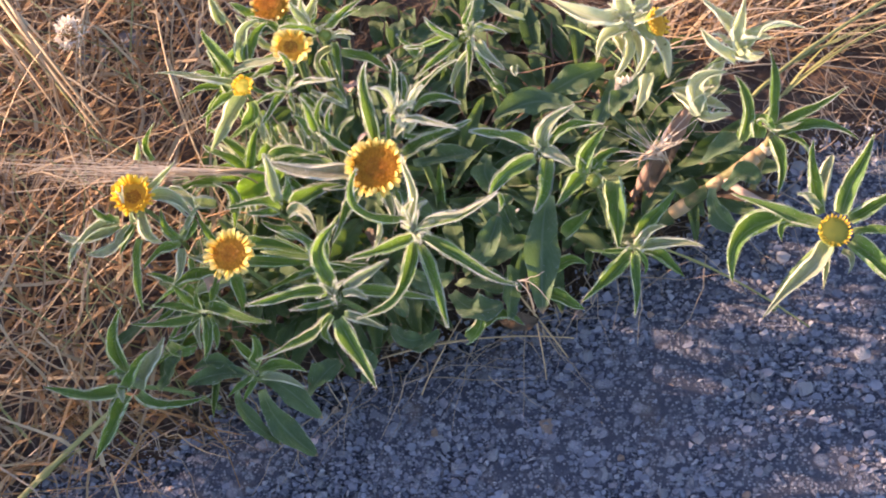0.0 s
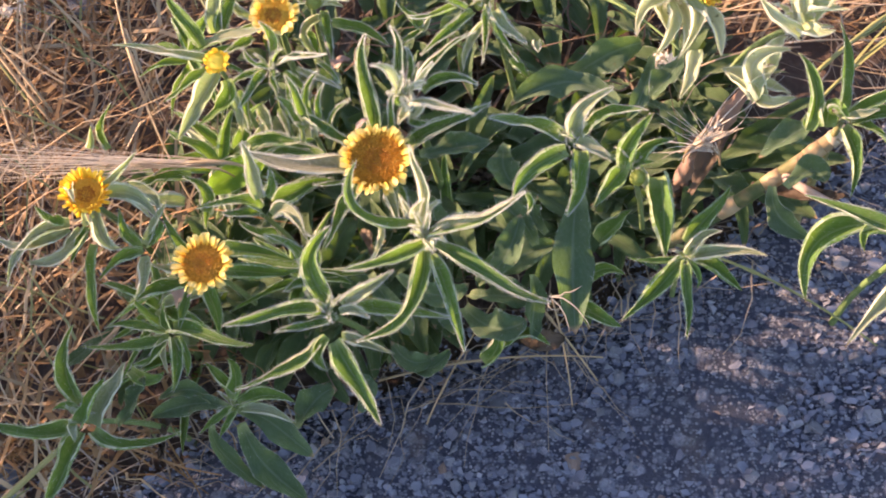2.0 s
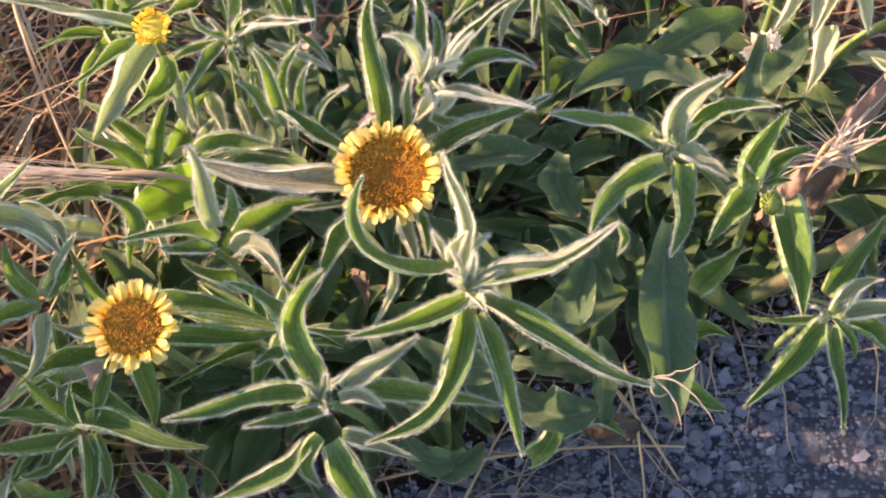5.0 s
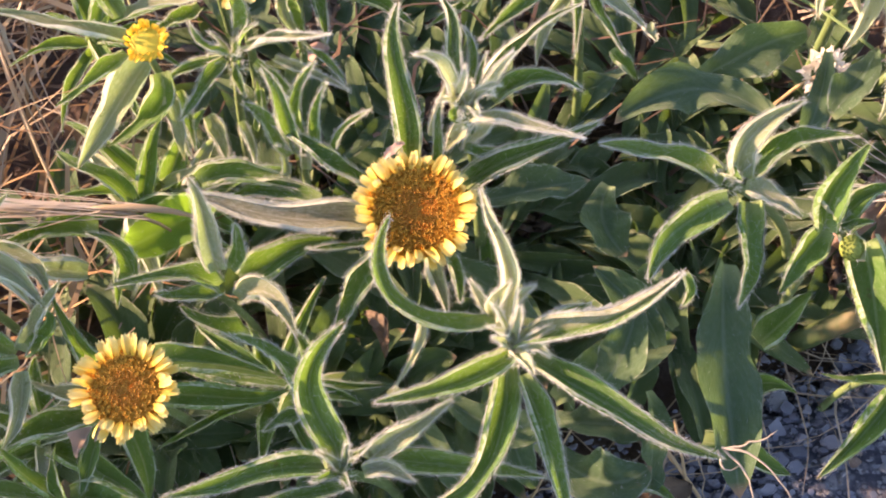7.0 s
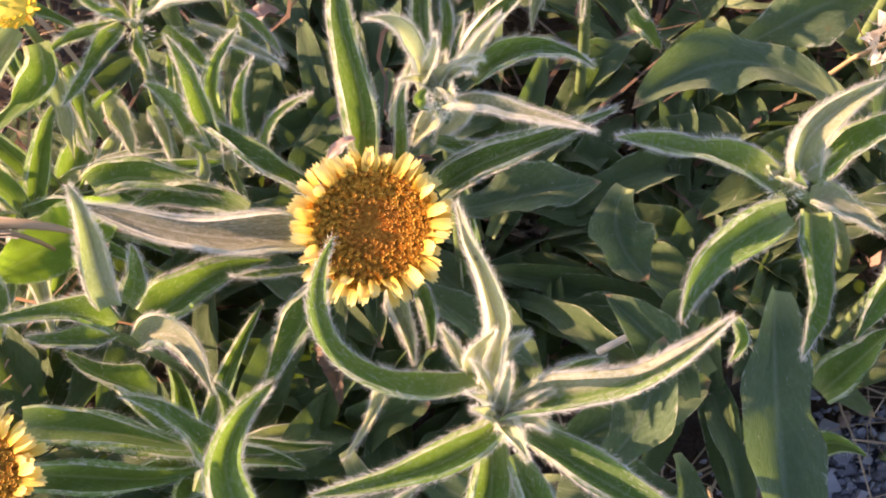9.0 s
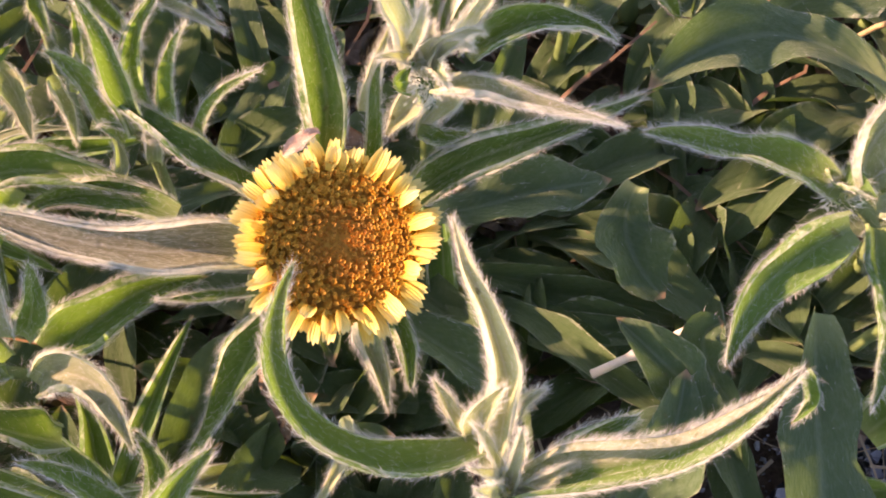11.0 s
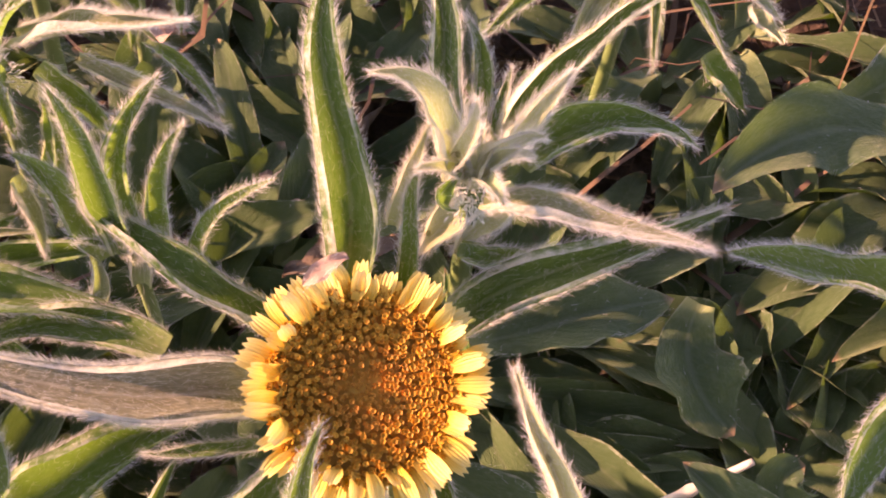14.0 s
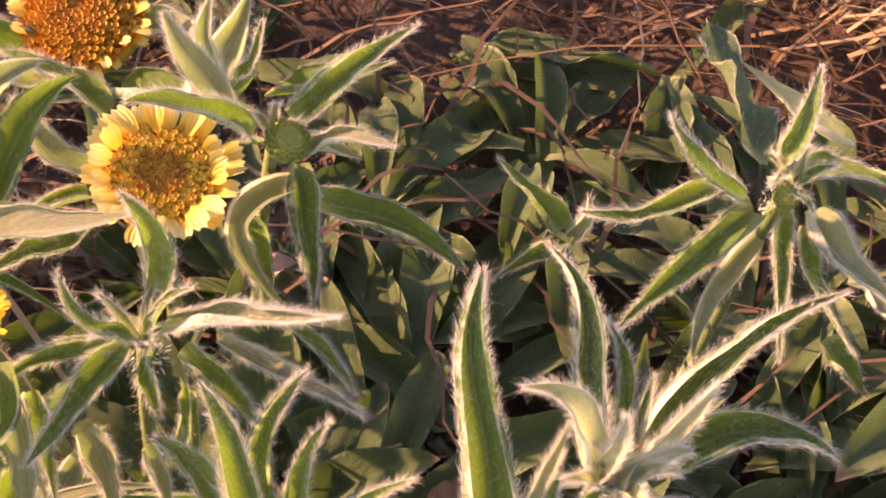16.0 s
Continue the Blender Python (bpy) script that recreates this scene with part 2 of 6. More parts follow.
GRIT = plain_material("fine_grit", (0.036, 0.038, 0.056), (0.32, 0.315, 0.33), 240, 0.75, 0.0, 0.5, 0.0006, "Island")


def soil_material():
    m, nt, out = material("dry_soil")
    big, fine = noise_of(nt, 14, 6, 0.6), noise_of(nt, 260, 6, 0.7)
    c = mix(nt, big, (0.055, 0.032, 0.023), (0.14, 0.085, 0.060))
    c = mix(nt, ramp(nt, fine, (0.5, (0, 0, 0)), (0.7, (0.6, 0.6, 0.6))), c, (0.20, 0.14, 0.10))
    surface(nt, out, c, 0.9, bump(nt, calc(nt, "ADD", big, fine), 0.8, 0.004))
    return m


def asphalt_material():
    m, nt, out = material("worn_asphalt")
    big, fine = noise_of(nt, 22, 5, 0.6), noise_of(nt, 700, 6, 0.8)
    # Base tinted blue in place of the sky light on shaded asphalt.
    c = mix(nt, big, (0.030, 0.032, 0.048), (0.064, 0.066, 0.092))
    h = fine
    for scale, lo, chip in ((210.0, 0.62, (0.30, 0.29, 0.31)), (480.0, 0.50, (0.24, 0.235, 0.26)), (900.0, 0.5, (0.30, 0.30, 0.32))):
        cells = add(nt, "ShaderNodeTexVoronoi", Scale=scale)
        nt.links.new(nt.nodes.new("ShaderNodeTexCoord").outputs["Object"], cells.inputs["Vector"])
        grain = nt.nodes.new("ShaderNodeRGBToBW")
        nt.links.new(cells.outputs["Color"], grain.inputs[0])
        inside = ramp(nt, cells.outputs["Distance"], (0.35, (1, 1, 1)), (0.62, (0, 0, 0)))
        pick = calc(nt, "MULTIPLY", ramp(nt, grain.outputs[0], (lo, (0, 0, 0)), (lo + 0.2, (0.85, 0.85, 0.85))), inside)
        c = mix(nt, pick, c, chip)
        h = calc(nt, "ADD", h, calc(nt, "MULTIPLY", pick, 0.8))
    c = mix(nt, ramp(nt, noise_of(nt, 60, 3, 0.5), (0.58, (0, 0, 0)), (0.72, (0.45, 0.45, 0.45))), c, (0.16, 0.11, 0.085))
    c = mix(nt, ramp(nt, fine, (0.35, (0.55, 0.55, 0.55)), (0.5, (0, 0, 0))), c, (0.022, 0.022, 0.032))
    surface(nt, out, c, 0.7, bump(nt, h, 1.0, 0.0014))
    return m


def branch_material():
    """Greenish bark low down that weathers to ochre towards the broken end."""
    m, nt, out = material("weathered_branch")
    at = nt.nodes.new("ShaderNodeSeparateXYZ")
    nt.links.new(nt.nodes.new("ShaderNodeTexCoord").outputs["Object"], at.inputs[0])
    n = noise_of(nt, 260, 5, 0.65)
    far = calc(nt, "ADD", calc(nt, "MULTIPLY", calc(nt, "SUBTRACT", at.outputs[0], 0.118), 60.0), n)
    c = ramp(nt, far, (0.2, (0.055, 0.078, 0.022)), (0.7, (0.16, 0.14, 0.052)), (1.0, (0.27, 0.185, 0.095)))
    c = mix(nt, ramp(nt, noise_of(nt, 90, 4, 0.6), (0.5, (0, 0, 0)), (0.7, (0.6, 0.6, 0.6))), c, (0.24, 0.14, 0.075))
    surface(nt, out, c, 0.65, bump(nt, n, 0.6, 0.0008))
    return m


SOIL, ASPHALT, BRANCH = soil_material(), asphalt_material(), branch_material()


# ---- builders ----
def mesh_of(name, verts, faces, mat, uvs=None, smooth=True):
    me = bpy.data.meshes.new(name)
    me.from_pydata(np.asarray(verts, float).tolist(), [], faces)
    me.materials.append(mat)
    if smooth:
        me.polygons.foreach_set("use_smooth", [True] * len(me.polygons))
    if uvs is not None:
        layer = me.uv_layers.new(name="UVMap")
        idx = np.empty(len(me.loops), int)
        me.loops.foreach_get("vertex_index", idx)
        layer.data.foreach_set("uv", np.asarray(uvs)[idx].ravel())
    me.update()
    return me


def part(name, me, parent, label=""):
    ob = new(name, me)
    ob.parent = parent
    ob.matrix_parent_inverse = Matrix.Translation(parent.matrix_world.translation).inverted() if parent.type == "EMPTY" else Matrix()
    return tagged(ob, label)


def unit(a):
    a = np.asarray(a, float)
    return a / max(np.linalg.norm(a), 1e-9)


def curve_through(b, m, t, n):
    """Points and tangents of the arc through base, middle and tip."""
    b, m, t = (np.asarray(p, float) for p in (b, m, t))
    if m.ndim == 2:
        # a smooth line through base, all the middle points and tip
        k = np.vstack([2 * b - m[0], b, m, t, 2 * t - m[-1]])
        at = np.concatenate([[0], np.cumsum(np.linalg.norm(np.diff(k[1:-1], axis=0), axis=1))])
        s = np.linspace(0, at[-1] * 0.99999, n)
        i = np.searchsorted(at, s, side="right") - 1
        f = ((s - at[i]) / (at[i + 1] - at[i]))[:, None]
        a0, a1, a2, a3 = (k[i + q] for q in range(4))
        p = 0.5 * (2 * a1 + (a2 - a0) * f + (2 * a0 - 5 * a1 + 4 * a2 - a3) * f**2 + (3 * a1 - a0 - 3 * a2 + a3) * f**3)
        d = np.gradient(p, axis=0)
        return p, d / np.maximum(np.linalg.norm(d, axis=1, keepdims=True), 1e-9)
    c = 2 * m - 0.5 * (b + t)
    s = np.linspace(0, 1, n)[:, None]
    p = (1 - s) ** 2 * b + 2 * s * (1 - s) * c + s * s * t
    d = 2 * (1 - s) * (c - b) + 2 * s * (t - c)
    return p, d / np.maximum(np.linalg.norm(d, axis=1, keepdims=True), 1e-9)


rng = np.random.default_rng(7)


SUN_SIDE = (math.cos(SUN_AZ), math.sin(SUN_AZ))    # leaf margins roll in more on their sunny side


def blade(b, m, t, width, fold, broad, roll=1.0, tilt=0.0):
    """The grid of a leaf blade: points, and its frames for the hairs."""
    nv = 19
    p, tan = curve_through(b, m, t, nv)
    own = np.random.default_rng(abs(int(b[0] * 1e6) * 31 + int(t[1] * 1e6)))
    up = np.array([tilt, 0.0, 1.0]) + rng.normal(0, 0.18, 3)
    v = np.linspace(0, 1, nv)
    if broad:
        prof = (0.28 + 0.72 * np.clip(v / 0.5, 0, 1) ** 1.2) * (1 - v**3.2) ** 0.7
    else:
        prof = (0.66 + 0.34 * np.sin(np.clip(v / 0.32, 0, 1) * np.pi / 2)) * np.clip(1 - v ** own.uniform(1.45, 2.2), 0, 1) ** 0.95
    s = np.array([-1, -0.9, -0.74, -0.42, 0, 0.42, 0.74, 0.9, 1])[None, :]
    ph, amp = rng.uniform(0, 6.28), (0.22 if broad else 0.14) * width
    twist = rng.normal(0, 0.1 if roll == 0.9 else 0.32)
    sway = rng.normal(0, 0.012) * np.linalg.norm(p[-1] - p[0])
    asym, curl = rng.normal(0, 0.15), 1.25 if roll == 0.9 else rng.uniform(0.75, 1.25)
    n = up - (tan @ up)[:, None] * tan
    n /= np.maximum(np.linalg.norm(n, axis=1, keepdims=True), 1e-9)
    side = np.cross(tan, n)
    a = (twist * v)[:, None]
    n, side = n * np.cos(a) + side * np.sin(a), side * np.cos(a) - n * np.sin(a)
    w = (0.5 * width * prof)[:, None]
    vv, sg, right = v[:, None], np.sign(s), s > 0
    h = 0.6 * fold * (1 - 0.35 * vv) * (1 + asym * sg)
    if broad:
        x, lift = s + 0 * vv, np.abs(s) ** 1.6 * 0.22 + 0 * vv
    else:
        sunny = sg * (side[:, :1] * SUN_SIDE[0] + side[:, 1:2] * SUN_SIDE[1])
        turn = (1 + 0.35 * np.tanh(4 * sunny) + (max(0.0, roll - 1) * 4 + 0.1 * (roll == 0.9)) * (sunny > 0)) * np.clip(curl * (1 + 0.35 * np.sin(ph * 2 + 5 * vv + 2 * right)), 0.2, 1.5)
        k = np.abs(np.arange(9) - 4)
        x = sg * np.where(k == 4, np.maximum(0.1, 1.0 - 0.22 * turn), np.array([0, 0.42, 0.80, 1.0, 0])[k])
        lift = np.where(k == 4, 0.42 + 0.17 * np.minimum(turn, 1.6), np.array([0, 0.05, 0.19, 0.42, 0])[k]) * curl
    x, lift = x * np.cos(h) - sg * lift * np.sin(h) * 0.3, lift * np.cos(h) + np.abs(x) * np.sin(h)
    f2 = own.uniform(19, 27)
    wave = amp * prof[:, None] * s**2 * (np.sin(ph + 9 * vv + 1.3 * right) + 0.35 * np.sin(2 * ph + f2 * vv + 2.1 * right))
    out = x * w * (1 + 0.06 * np.sin(ph + 13 * vv)) + sway * np.sin(6.28 * vv)
    rise = lift * w + wave - 0.10 * w * (np.abs(s) < 0.1)
    pts = p[:, None] + side[:, None] * out[..., None] + n[:, None] * rise[..., None]
    return pts, list(zip(tan, n, side))


def hair_mesh(pts, frames, count, length):
    """Fine tapering hairs on the margins and both faces of a blade."""
    nv, nu, _ = pts.shape
    v = rng.uniform(0.02, 0.97, count) * (nv - 1)
    i = np.minimum(v.astype(int), nv - 2)
    k = (v - i)[:, None]
    rim = rng.random(count) < 0.45
    j = np.where(rim, np.where(rng.random(count) < 0.5, 1, nu - 2), rng.integers(0, nu - 1, count))
    m = np.where(rim, 0.0, rng.random(count))[:, None]
    j2 = np.minimum(j + 1, nu - 1)
    base = (pts[i, j] * (1 - k) + pts[i + 1, j] * k) * (1 - m) + (pts[i, j2] * (1 - k) + pts[i + 1, j2] * k) * m
    T, N, S = (np.array([f[q] for f in frames])[i] for q in range(3))
    q = (j / (nu - 1) * 2 - 1)[:, None]
    g = lambda mean, dev: rng.normal(mean, dev, count)[:, None]
    r = rim[:, None]
    d = S * np.where(r, q * 0.9 + g(0, 0.3), g(0, 0.7)) + N * np.where(r, g(0.2, 0.7), np.abs(g(0.5, 0.35)) * np.where(g(0, 1) > -0.9, 1, -1)) + T * rng.uniform(0.2, 2.2, count)[:, None]
    d /= np.linalg.norm(d, axis=1, keepdims=True)
    L = length * rng.uniform(0.45, 1.4, count)[:, None] * np.where(r, 1.0, 0.6)
    w = np.cross(d, rng.normal(size=(count, 3)))
    w *= 0.0000135 / np.linalg.norm(w, axis=1, keepdims=True)
    mid = base + d * L * 0.55 + rng.normal(0, 0.05, (count, 3)) * L
    end = base + d * L + T * L * rng.uniform(0.0, 0.4, count)[:, None]
    V = np.stack([base - w, base + w, mid + w * 0.7, mid - w * 0.7, end], 1).reshape(-1, 3)
    o = np.arange(count)[:, None] * 5
    F = (o + [0, 1, 2, 3]).tolist() + (o + [3, 2, 4]).tolist()
    return mesh_of("leaf_hairs", V, F, HAIR, smooth=False)


def leaf(shoot, b, m, t, width, fold=0.5, look_of="", hairs=0):
    """A leaf through base, middle and tip, all in millimetres."""
    b, m, t = (np.asarray(q, float) / 1000 for q in (b, m, t))
    broad = "b" in look_of
    pts, frames = blade(b, m, t, width * (0.6 if "d" in look_of else 1) / 1000, fold, broad, 1.35 if "z" in look_of else 0.9 if "k" in look_of else 1.0, 0.45 if "s" in look_of else 0.0)
    if "d" in look_of:
        pts = pts + rng.normal(0, 0.0007, pts.shape)
    nv, nu, _ = pts.shape
    faces = [(i * nu + j, i * nu + j + 1, (i + 1) * nu + j + 1, (i + 1) * nu + j) for i in range(nv - 1) for j in range(nu - 1)]
    across = (0, 0.05, 0.13, 0.29, 0.5, 0.71, 0.87, 0.95, 1)
    uvs = [(across[j], i / (nv - 1)) for i in range(nv) for j in range(nu)]
    mat = DEAD_LEAF if "d" in look_of else DRY_PINK if "r" in look_of else LEAF_DUSTY if "u" in look_of else LEAF_HALF if "h" in look_of else LEAF_YELLOW if "y" in look_of else LEAF_LIT if "g" in look_of else LEAF_SHADED if "k" in look_of else LEAF_FROST if "q" in look_of else LEAF_BROAD if broad else LEAF_WHITE if "w" in look_of else LEAF_PALE if "p" in look_of else LEAF
    ob = part("leaf", mesh_of("leaf", pts.reshape(-1, 3), faces, mat, uvs), shoot, "silvery felted leaf" if "p" in look_of else "cream woolly leaf" if "w" in look_of else "withered brown leaf" if "d" in look_of else "dry pinkish bract" if "r" in look_of else "")
    if hairs:
        tagged(part("leaf_hairs", hair_mesh(pts, frames, int(hairs * (2.0 if "w" in look_of and hairs < 900 else 1.45)), 0.00092), ob), kind="stuff")
    return ob


def heart(shoot, at, count, size, pale=True):
    """The woolly young bracts that crowd at the top of a shoot."""
    at = np.asarray(at, float)
    for k in range(count):
        a = k * 2.4 + rng.uniform(0, 0.6)
        out = np.array([math.cos(a), math.sin(a), 0]) * size * rng.uniform(0.5, 1.0)
        up = np.array([0, 0, size * rng.uniform(0.5, 1.1)])
        leaf(shoot, at + out * 0.12, at + out * 0.55 + up * 0.7, at + out + up * rng.uniform(0.6, 1.1), size * rng.uniform(0.24, 0.36), 0.7, "w" if pale else "p" if k % 2 else "", hairs=int(200 + size * 35))


def wool(shoot, at, radius, count, length):
    """Long white hairs that wrap the top of a stem."""
    at, V, F = np.asarray(at, float), [], []
    for _ in range(count):
        d = unit(rng.normal(size=3) + [0, 0, 0.35])
        b = (at + d * radius * rng.uniform(0.6, 1.0) + [0, 0, rng.uniform(-radius, radius * 0.5)]) / 1000
        e = b + unit(d + rng.normal(0, 0.5, 3)) * length / 1000 * rng.uniform(0.3, 1.2)
        w = unit(np.cross(d, rng.normal(size=3))) * 0.000008
        o = len(V)
        V += [b - w, b + w, (b + e) / 2 + rng.normal(0, 0.0001, 3) + w * 0.8, e]
        F += [(o, o + 1, o + 2), (o, o + 2, o + 3)]
    tagged(part("wool", mesh_of("wool", V, F, HAIR, smooth=False), shoot, "white woolly hairs"), kind="stuff")


def tube(points, radii, sides=8):
    """Verts and faces of a tapering tube along points."""
    P = np.asarray(points, float)
    tan = np.gradient(P, axis=0)
    V, F = [], []
    ref = np.array([0.31, 0.77, 0.2])
    for i, (p, r) in enumerate(zip(P, radii)):
        d = unit(tan[i])
        a = unit(np.cross(d, ref))
        c = np.cross(d, a)
        V += [p + r * (a * math.cos(k) + c * math.sin(k)) for k in np.arange(sides) * 2 * math.pi / sides]
    for i in range(len(P) - 1):
        F += [(i * sides + k, i * sides + (k + 1) % sides, (i + 1) * sides + (k + 1) % sides, (i + 1) * sides + k) for k in range(sides)]
    F += [tuple(range(sides))[::-1], tuple((len(P) - 1) * sides + k for k in range(sides))]
    return V, F


def shoot_of(top, foot, radius, label, hairs=220, mat=STEM):
    """A stem from the ground at foot to its top, in millimetres, as the thing that carries leaves and head."""
    top, foot = np.asarray(top, float) / 1000, np.asarray(foot, float) / 1000
    ob = new("starwort_shoot")
    ob.location = foot
    bpy.context.view_layer.update()
    tagged(ob, label, "plant", "flowering starwort shoots")
    mid = (top * 0.45 + foot * 0.55) + np.array([*(0.18 * (top - foot)[:2]), 0]) * -1
    p, tan = curve_through(foot - [0, 0, 0.004], mid, top, 12)
    rad = np.linspace(radius * 1.25, radius * 0.85, 12) / 2000
    stem = part("stem", mesh_of("stem", *tube(p, rad), mat), ob, "hairy green stem")
    if hairs:
        V, F = [], []
        for _ in range(hairs):
            k = rng.uniform(0.25, 1) * 11
            i = min(int(k), 10)
            base = p[i] * (1 - k + i) + p[i + 1] * (k - i)
            d = unit(np.cross(tan[i], rng.normal(size=3)) + 0.3 * tan[i])
            w = unit(np.cross(d, rng.normal(size=3))) * 0.000014
            base = base + d * rad[i] * 0.9
            o = len(V)
            V += [base - w, base + w, base + d * rng.uniform(0.0008, 0.0022)]
            F.append((o, o + 1, o + 2))
        tagged(part("stem_hairs", mesh_of("stem_hairs", V, F, HAIR, smooth=False), stem), kind="stuff")
    return ob


def petal_mesh(length, width, mat):
    """A short ray petal along +x with three teeth at its tip, slightly channelled."""
    nv, nu = 6, 5
    V = []
    for i in range(nv):
        v = i / (nv - 1)
        w = width * (0.42 + 0.58 * math.sin(min(v / 0.65, 1) * math.pi / 2)) * (1 - 0.30 * max(0, v - 0.7) / 0.3)
        for j in range(nu):
            q = j / (nu - 1) * 2 - 1
            notch = (0.0 if j in (0, 2, 4) else -0.13 * length) if i == nv - 1 else 0
            V.append((v * length + notch - (0.05 * length * q * q if i == nv - 1 else 0), q * w / 2, 0.18 * w * q * q + 0.05 * length * math.sin(v * 3.1)))
    F = [(i * nu + j, i * nu + j + 1, (i + 1) * nu + j + 1, (i + 1) * nu + j) for i in range(nv - 1) for j in range(nu - 1)]
    return mesh_of("ray_petal", V, F, mat, [(j / (nu - 1), i / (nv - 1)) for i in range(nv) for j in range(nu)])


def flower_head(shoot, at, normal, radius, disc=0.66, petals=40, rows=2, florets=420, gold=False, lift=14, dome=0.16, single=0, wide=0.135, disc_mat=None, label=""):
    """A composite head: green cup, crowded disc of tubular florets, rows of short ray petals."""
    at, n = np.asarray(at, float) / 1000, unit(normal)
    R, rd = radius / 1000, radius * disc / 1000
    base = Vector(n).to_track_quat("Z", "Y").to_matrix().to_4x4()
    base.translation = Vector(at)
    V, F, seg = [], [], 20
    prof = [(0.25, -0.62), (0.7, -0.5), (0.98, -0.2), (1.04, 0.0), (0.9, 0.06), (0.5, dome * 0.75 + 0.06), (0.0, dome + 0.03)]
    for r, z in prof:
        V += [(r * rd * math.cos(k * 2 * math.pi / seg), r * rd * math.sin(k * 2 * math.pi / seg), z * rd) for k in range(seg)]
    for i in range(len(prof) - 1):
        F += [(i * seg + k, i * seg + (k + 1) % seg, (i + 1) * seg + (k + 1) % seg, (i + 1) * seg + k) for k in range(seg)]
    cup = part("flower_head", mesh_of("flower_head", V, F, BUD), shoot, label)
    cup.data.materials.append(disc_mat or (FLORET_GOLD if gold else FLORET))
    for q in cup.data.polygons[3 * seg :]:
        q.material_index = 1
    cup.matrix_basis = base
    # florets in a sunflower spiral
    V, F = [], []
    one = []
    if single:
        for f in (0.9, 1.1):
            W = [(0.6 * math.cos(g * 1.2566), 0.6 * math.sin(g * 1.2566), 0) for g in range(5)]
            W += [(rr * math.cos(g * 0.6283), rr * math.sin(g * 0.6283), zz) for g in range(10) for rr, zz in (((1.15, f * 2.6) if g % 2 == 0 else (0.62, f * 2.3)),)] + [(0, 0, f * 2.0)]
            G = [(g, (g + 1) % 5, 5 + (2 * g + 2) % 10, 5 + 2 * g + 1, 5 + 2 * g) for g in range(5)] + [(5 + g, 5 + (g + 1) % 10, 15) for g in range(10)]
            one.append(mesh_of("floret", W, G, FLORET_SINGLE, smooth=False))
    for k in range(florets):
        q = math.sqrt((k + 0.6) / florets)
        a = k * 2.39996
        a += rng.normal(0, 0.022 / max(q, 0.12))
        r = q * rd * 0.985 * (1 + rng.normal(0, 0.012))
        h = rd * (0.06 + 0.15 * q**0.6) * rng.uniform(0.8, 1.15) * (0.7 if q < 0.22 else 1)
        h *= 0.3 if disc_mat in (BUD, OLIVE_DISC, YELLOW_DISC) else 1.0
        fr = rd * 1.0 / math.sqrt(florets) * (1.0 + 0.16 * q)
        cz = dome * rd * (1 - q * q)
        lean = 0.25 * q + rng.normal(0, 0.10)
        d = np.array([math.cos(a) * lean, math.sin(a) * lean, 1.0])
        c0 = np.array([r * math.cos(a), r * math.sin(a), cz])
        c1 = c0 + unit(d) * h
        if k >= florets - single:
            fo = part("floret", one[k % 2], cup)
            fo.matrix_basis = Matrix.Translation(c0) @ Vector(d).to_track_quat("Z", "Y").to_matrix().to_4x4() @ Matrix.Rotation(a, 4, "Z") @ Matrix.Diagonal((fr, fr, h / 2.6, 1))
            continue
        o = len(V)
        for c, rr in ((c0, 0.7 * fr), (c1, fr)):
            V += [c + rr * np.array([math.cos(g + a), math.sin(g + a), 0]) for g in (0, 1.257, 2.513, 3.77, 5.027)]
        V += [c1 - unit(d) * fr * 0.9]
        F += [(o + g, o + (g + 1) % 5, o + 5 + (g + 1) % 5, o + 5 + g) for g in range(5)]
        F += [(o + 5 + g, o + 5 + (g + 1) % 5, o + 10) for g in range(5)]
    inner = int(0.22 * florets) * 10
    fl = part("disc", mesh_of("disc", V, F, disc_mat or (FLORET_GOLD if gold else FLORET), smooth=False), cup, "crowded tubular disc florets")
    if (not disc_mat and not gold) or disc_mat == FLORET_GOLD:
        fl.data.materials.append(FLORET_DARK)
        for q in fl.data.polygons[:inner]:
            q.material_index = 1
    tagged(fl, kind="stuff")
    if petals:
        length = R - rd * 0.93
        kinds = [petal_mesh(length * f, R * wide, PETAL_GOLD if gold else PETAL) for f in (0.62, 0.84, 0.98, 1.10)]
        for k in range(petals):
            a = (k + rng.uniform(-0.45, 0.45)) * 2 * math.pi / petals
            row = k % rows
            pt = part("ray_petal", kinds[min(3, int(rng.integers(0, 5)))], cup)
            pt.matrix_basis = Matrix.Rotation(a, 4, "Z") @ Matrix.Translation((rd * (0.93 - 0.05 * row), 0, 0.0006 + row * 0.0007)) @ Matrix.Rotation(radians(-lift - 14 * row + rng.normal(0, 14)), 4, "Y") @ Matrix.Rotation(radians(rng.normal(0, 9)), 4, "Z") @ Matrix.Rotation(radians(rng.normal(0, 20)), 4, "X")
    return cup


# ---- ground ----
def spaced(half, step, reach):
    """Coordinates: even steps out to half, then ever wider ones out to reach."""
    inner = list(np.arange(0, half + step / 2, step))
    while inner[-1] < reach:
        inner.append(inner[-1] + (inner[-1] - inner[-2]) * 1.5)
    return np.array([-q for q in inner[:0:-1]] + inner)


def edge_y(x):
    """The ragged edge of the asphalt: it lies on the side of smaller y."""
    return -0.040 + (0.40 * x if x < 0.07 else 0.028 + 0.62 * (x - 0.07)) + 0.010 * noise.noise((x * 28, 3.1, 0)) + 0.004 * noise.noise((x * 110, 9.7, 0))


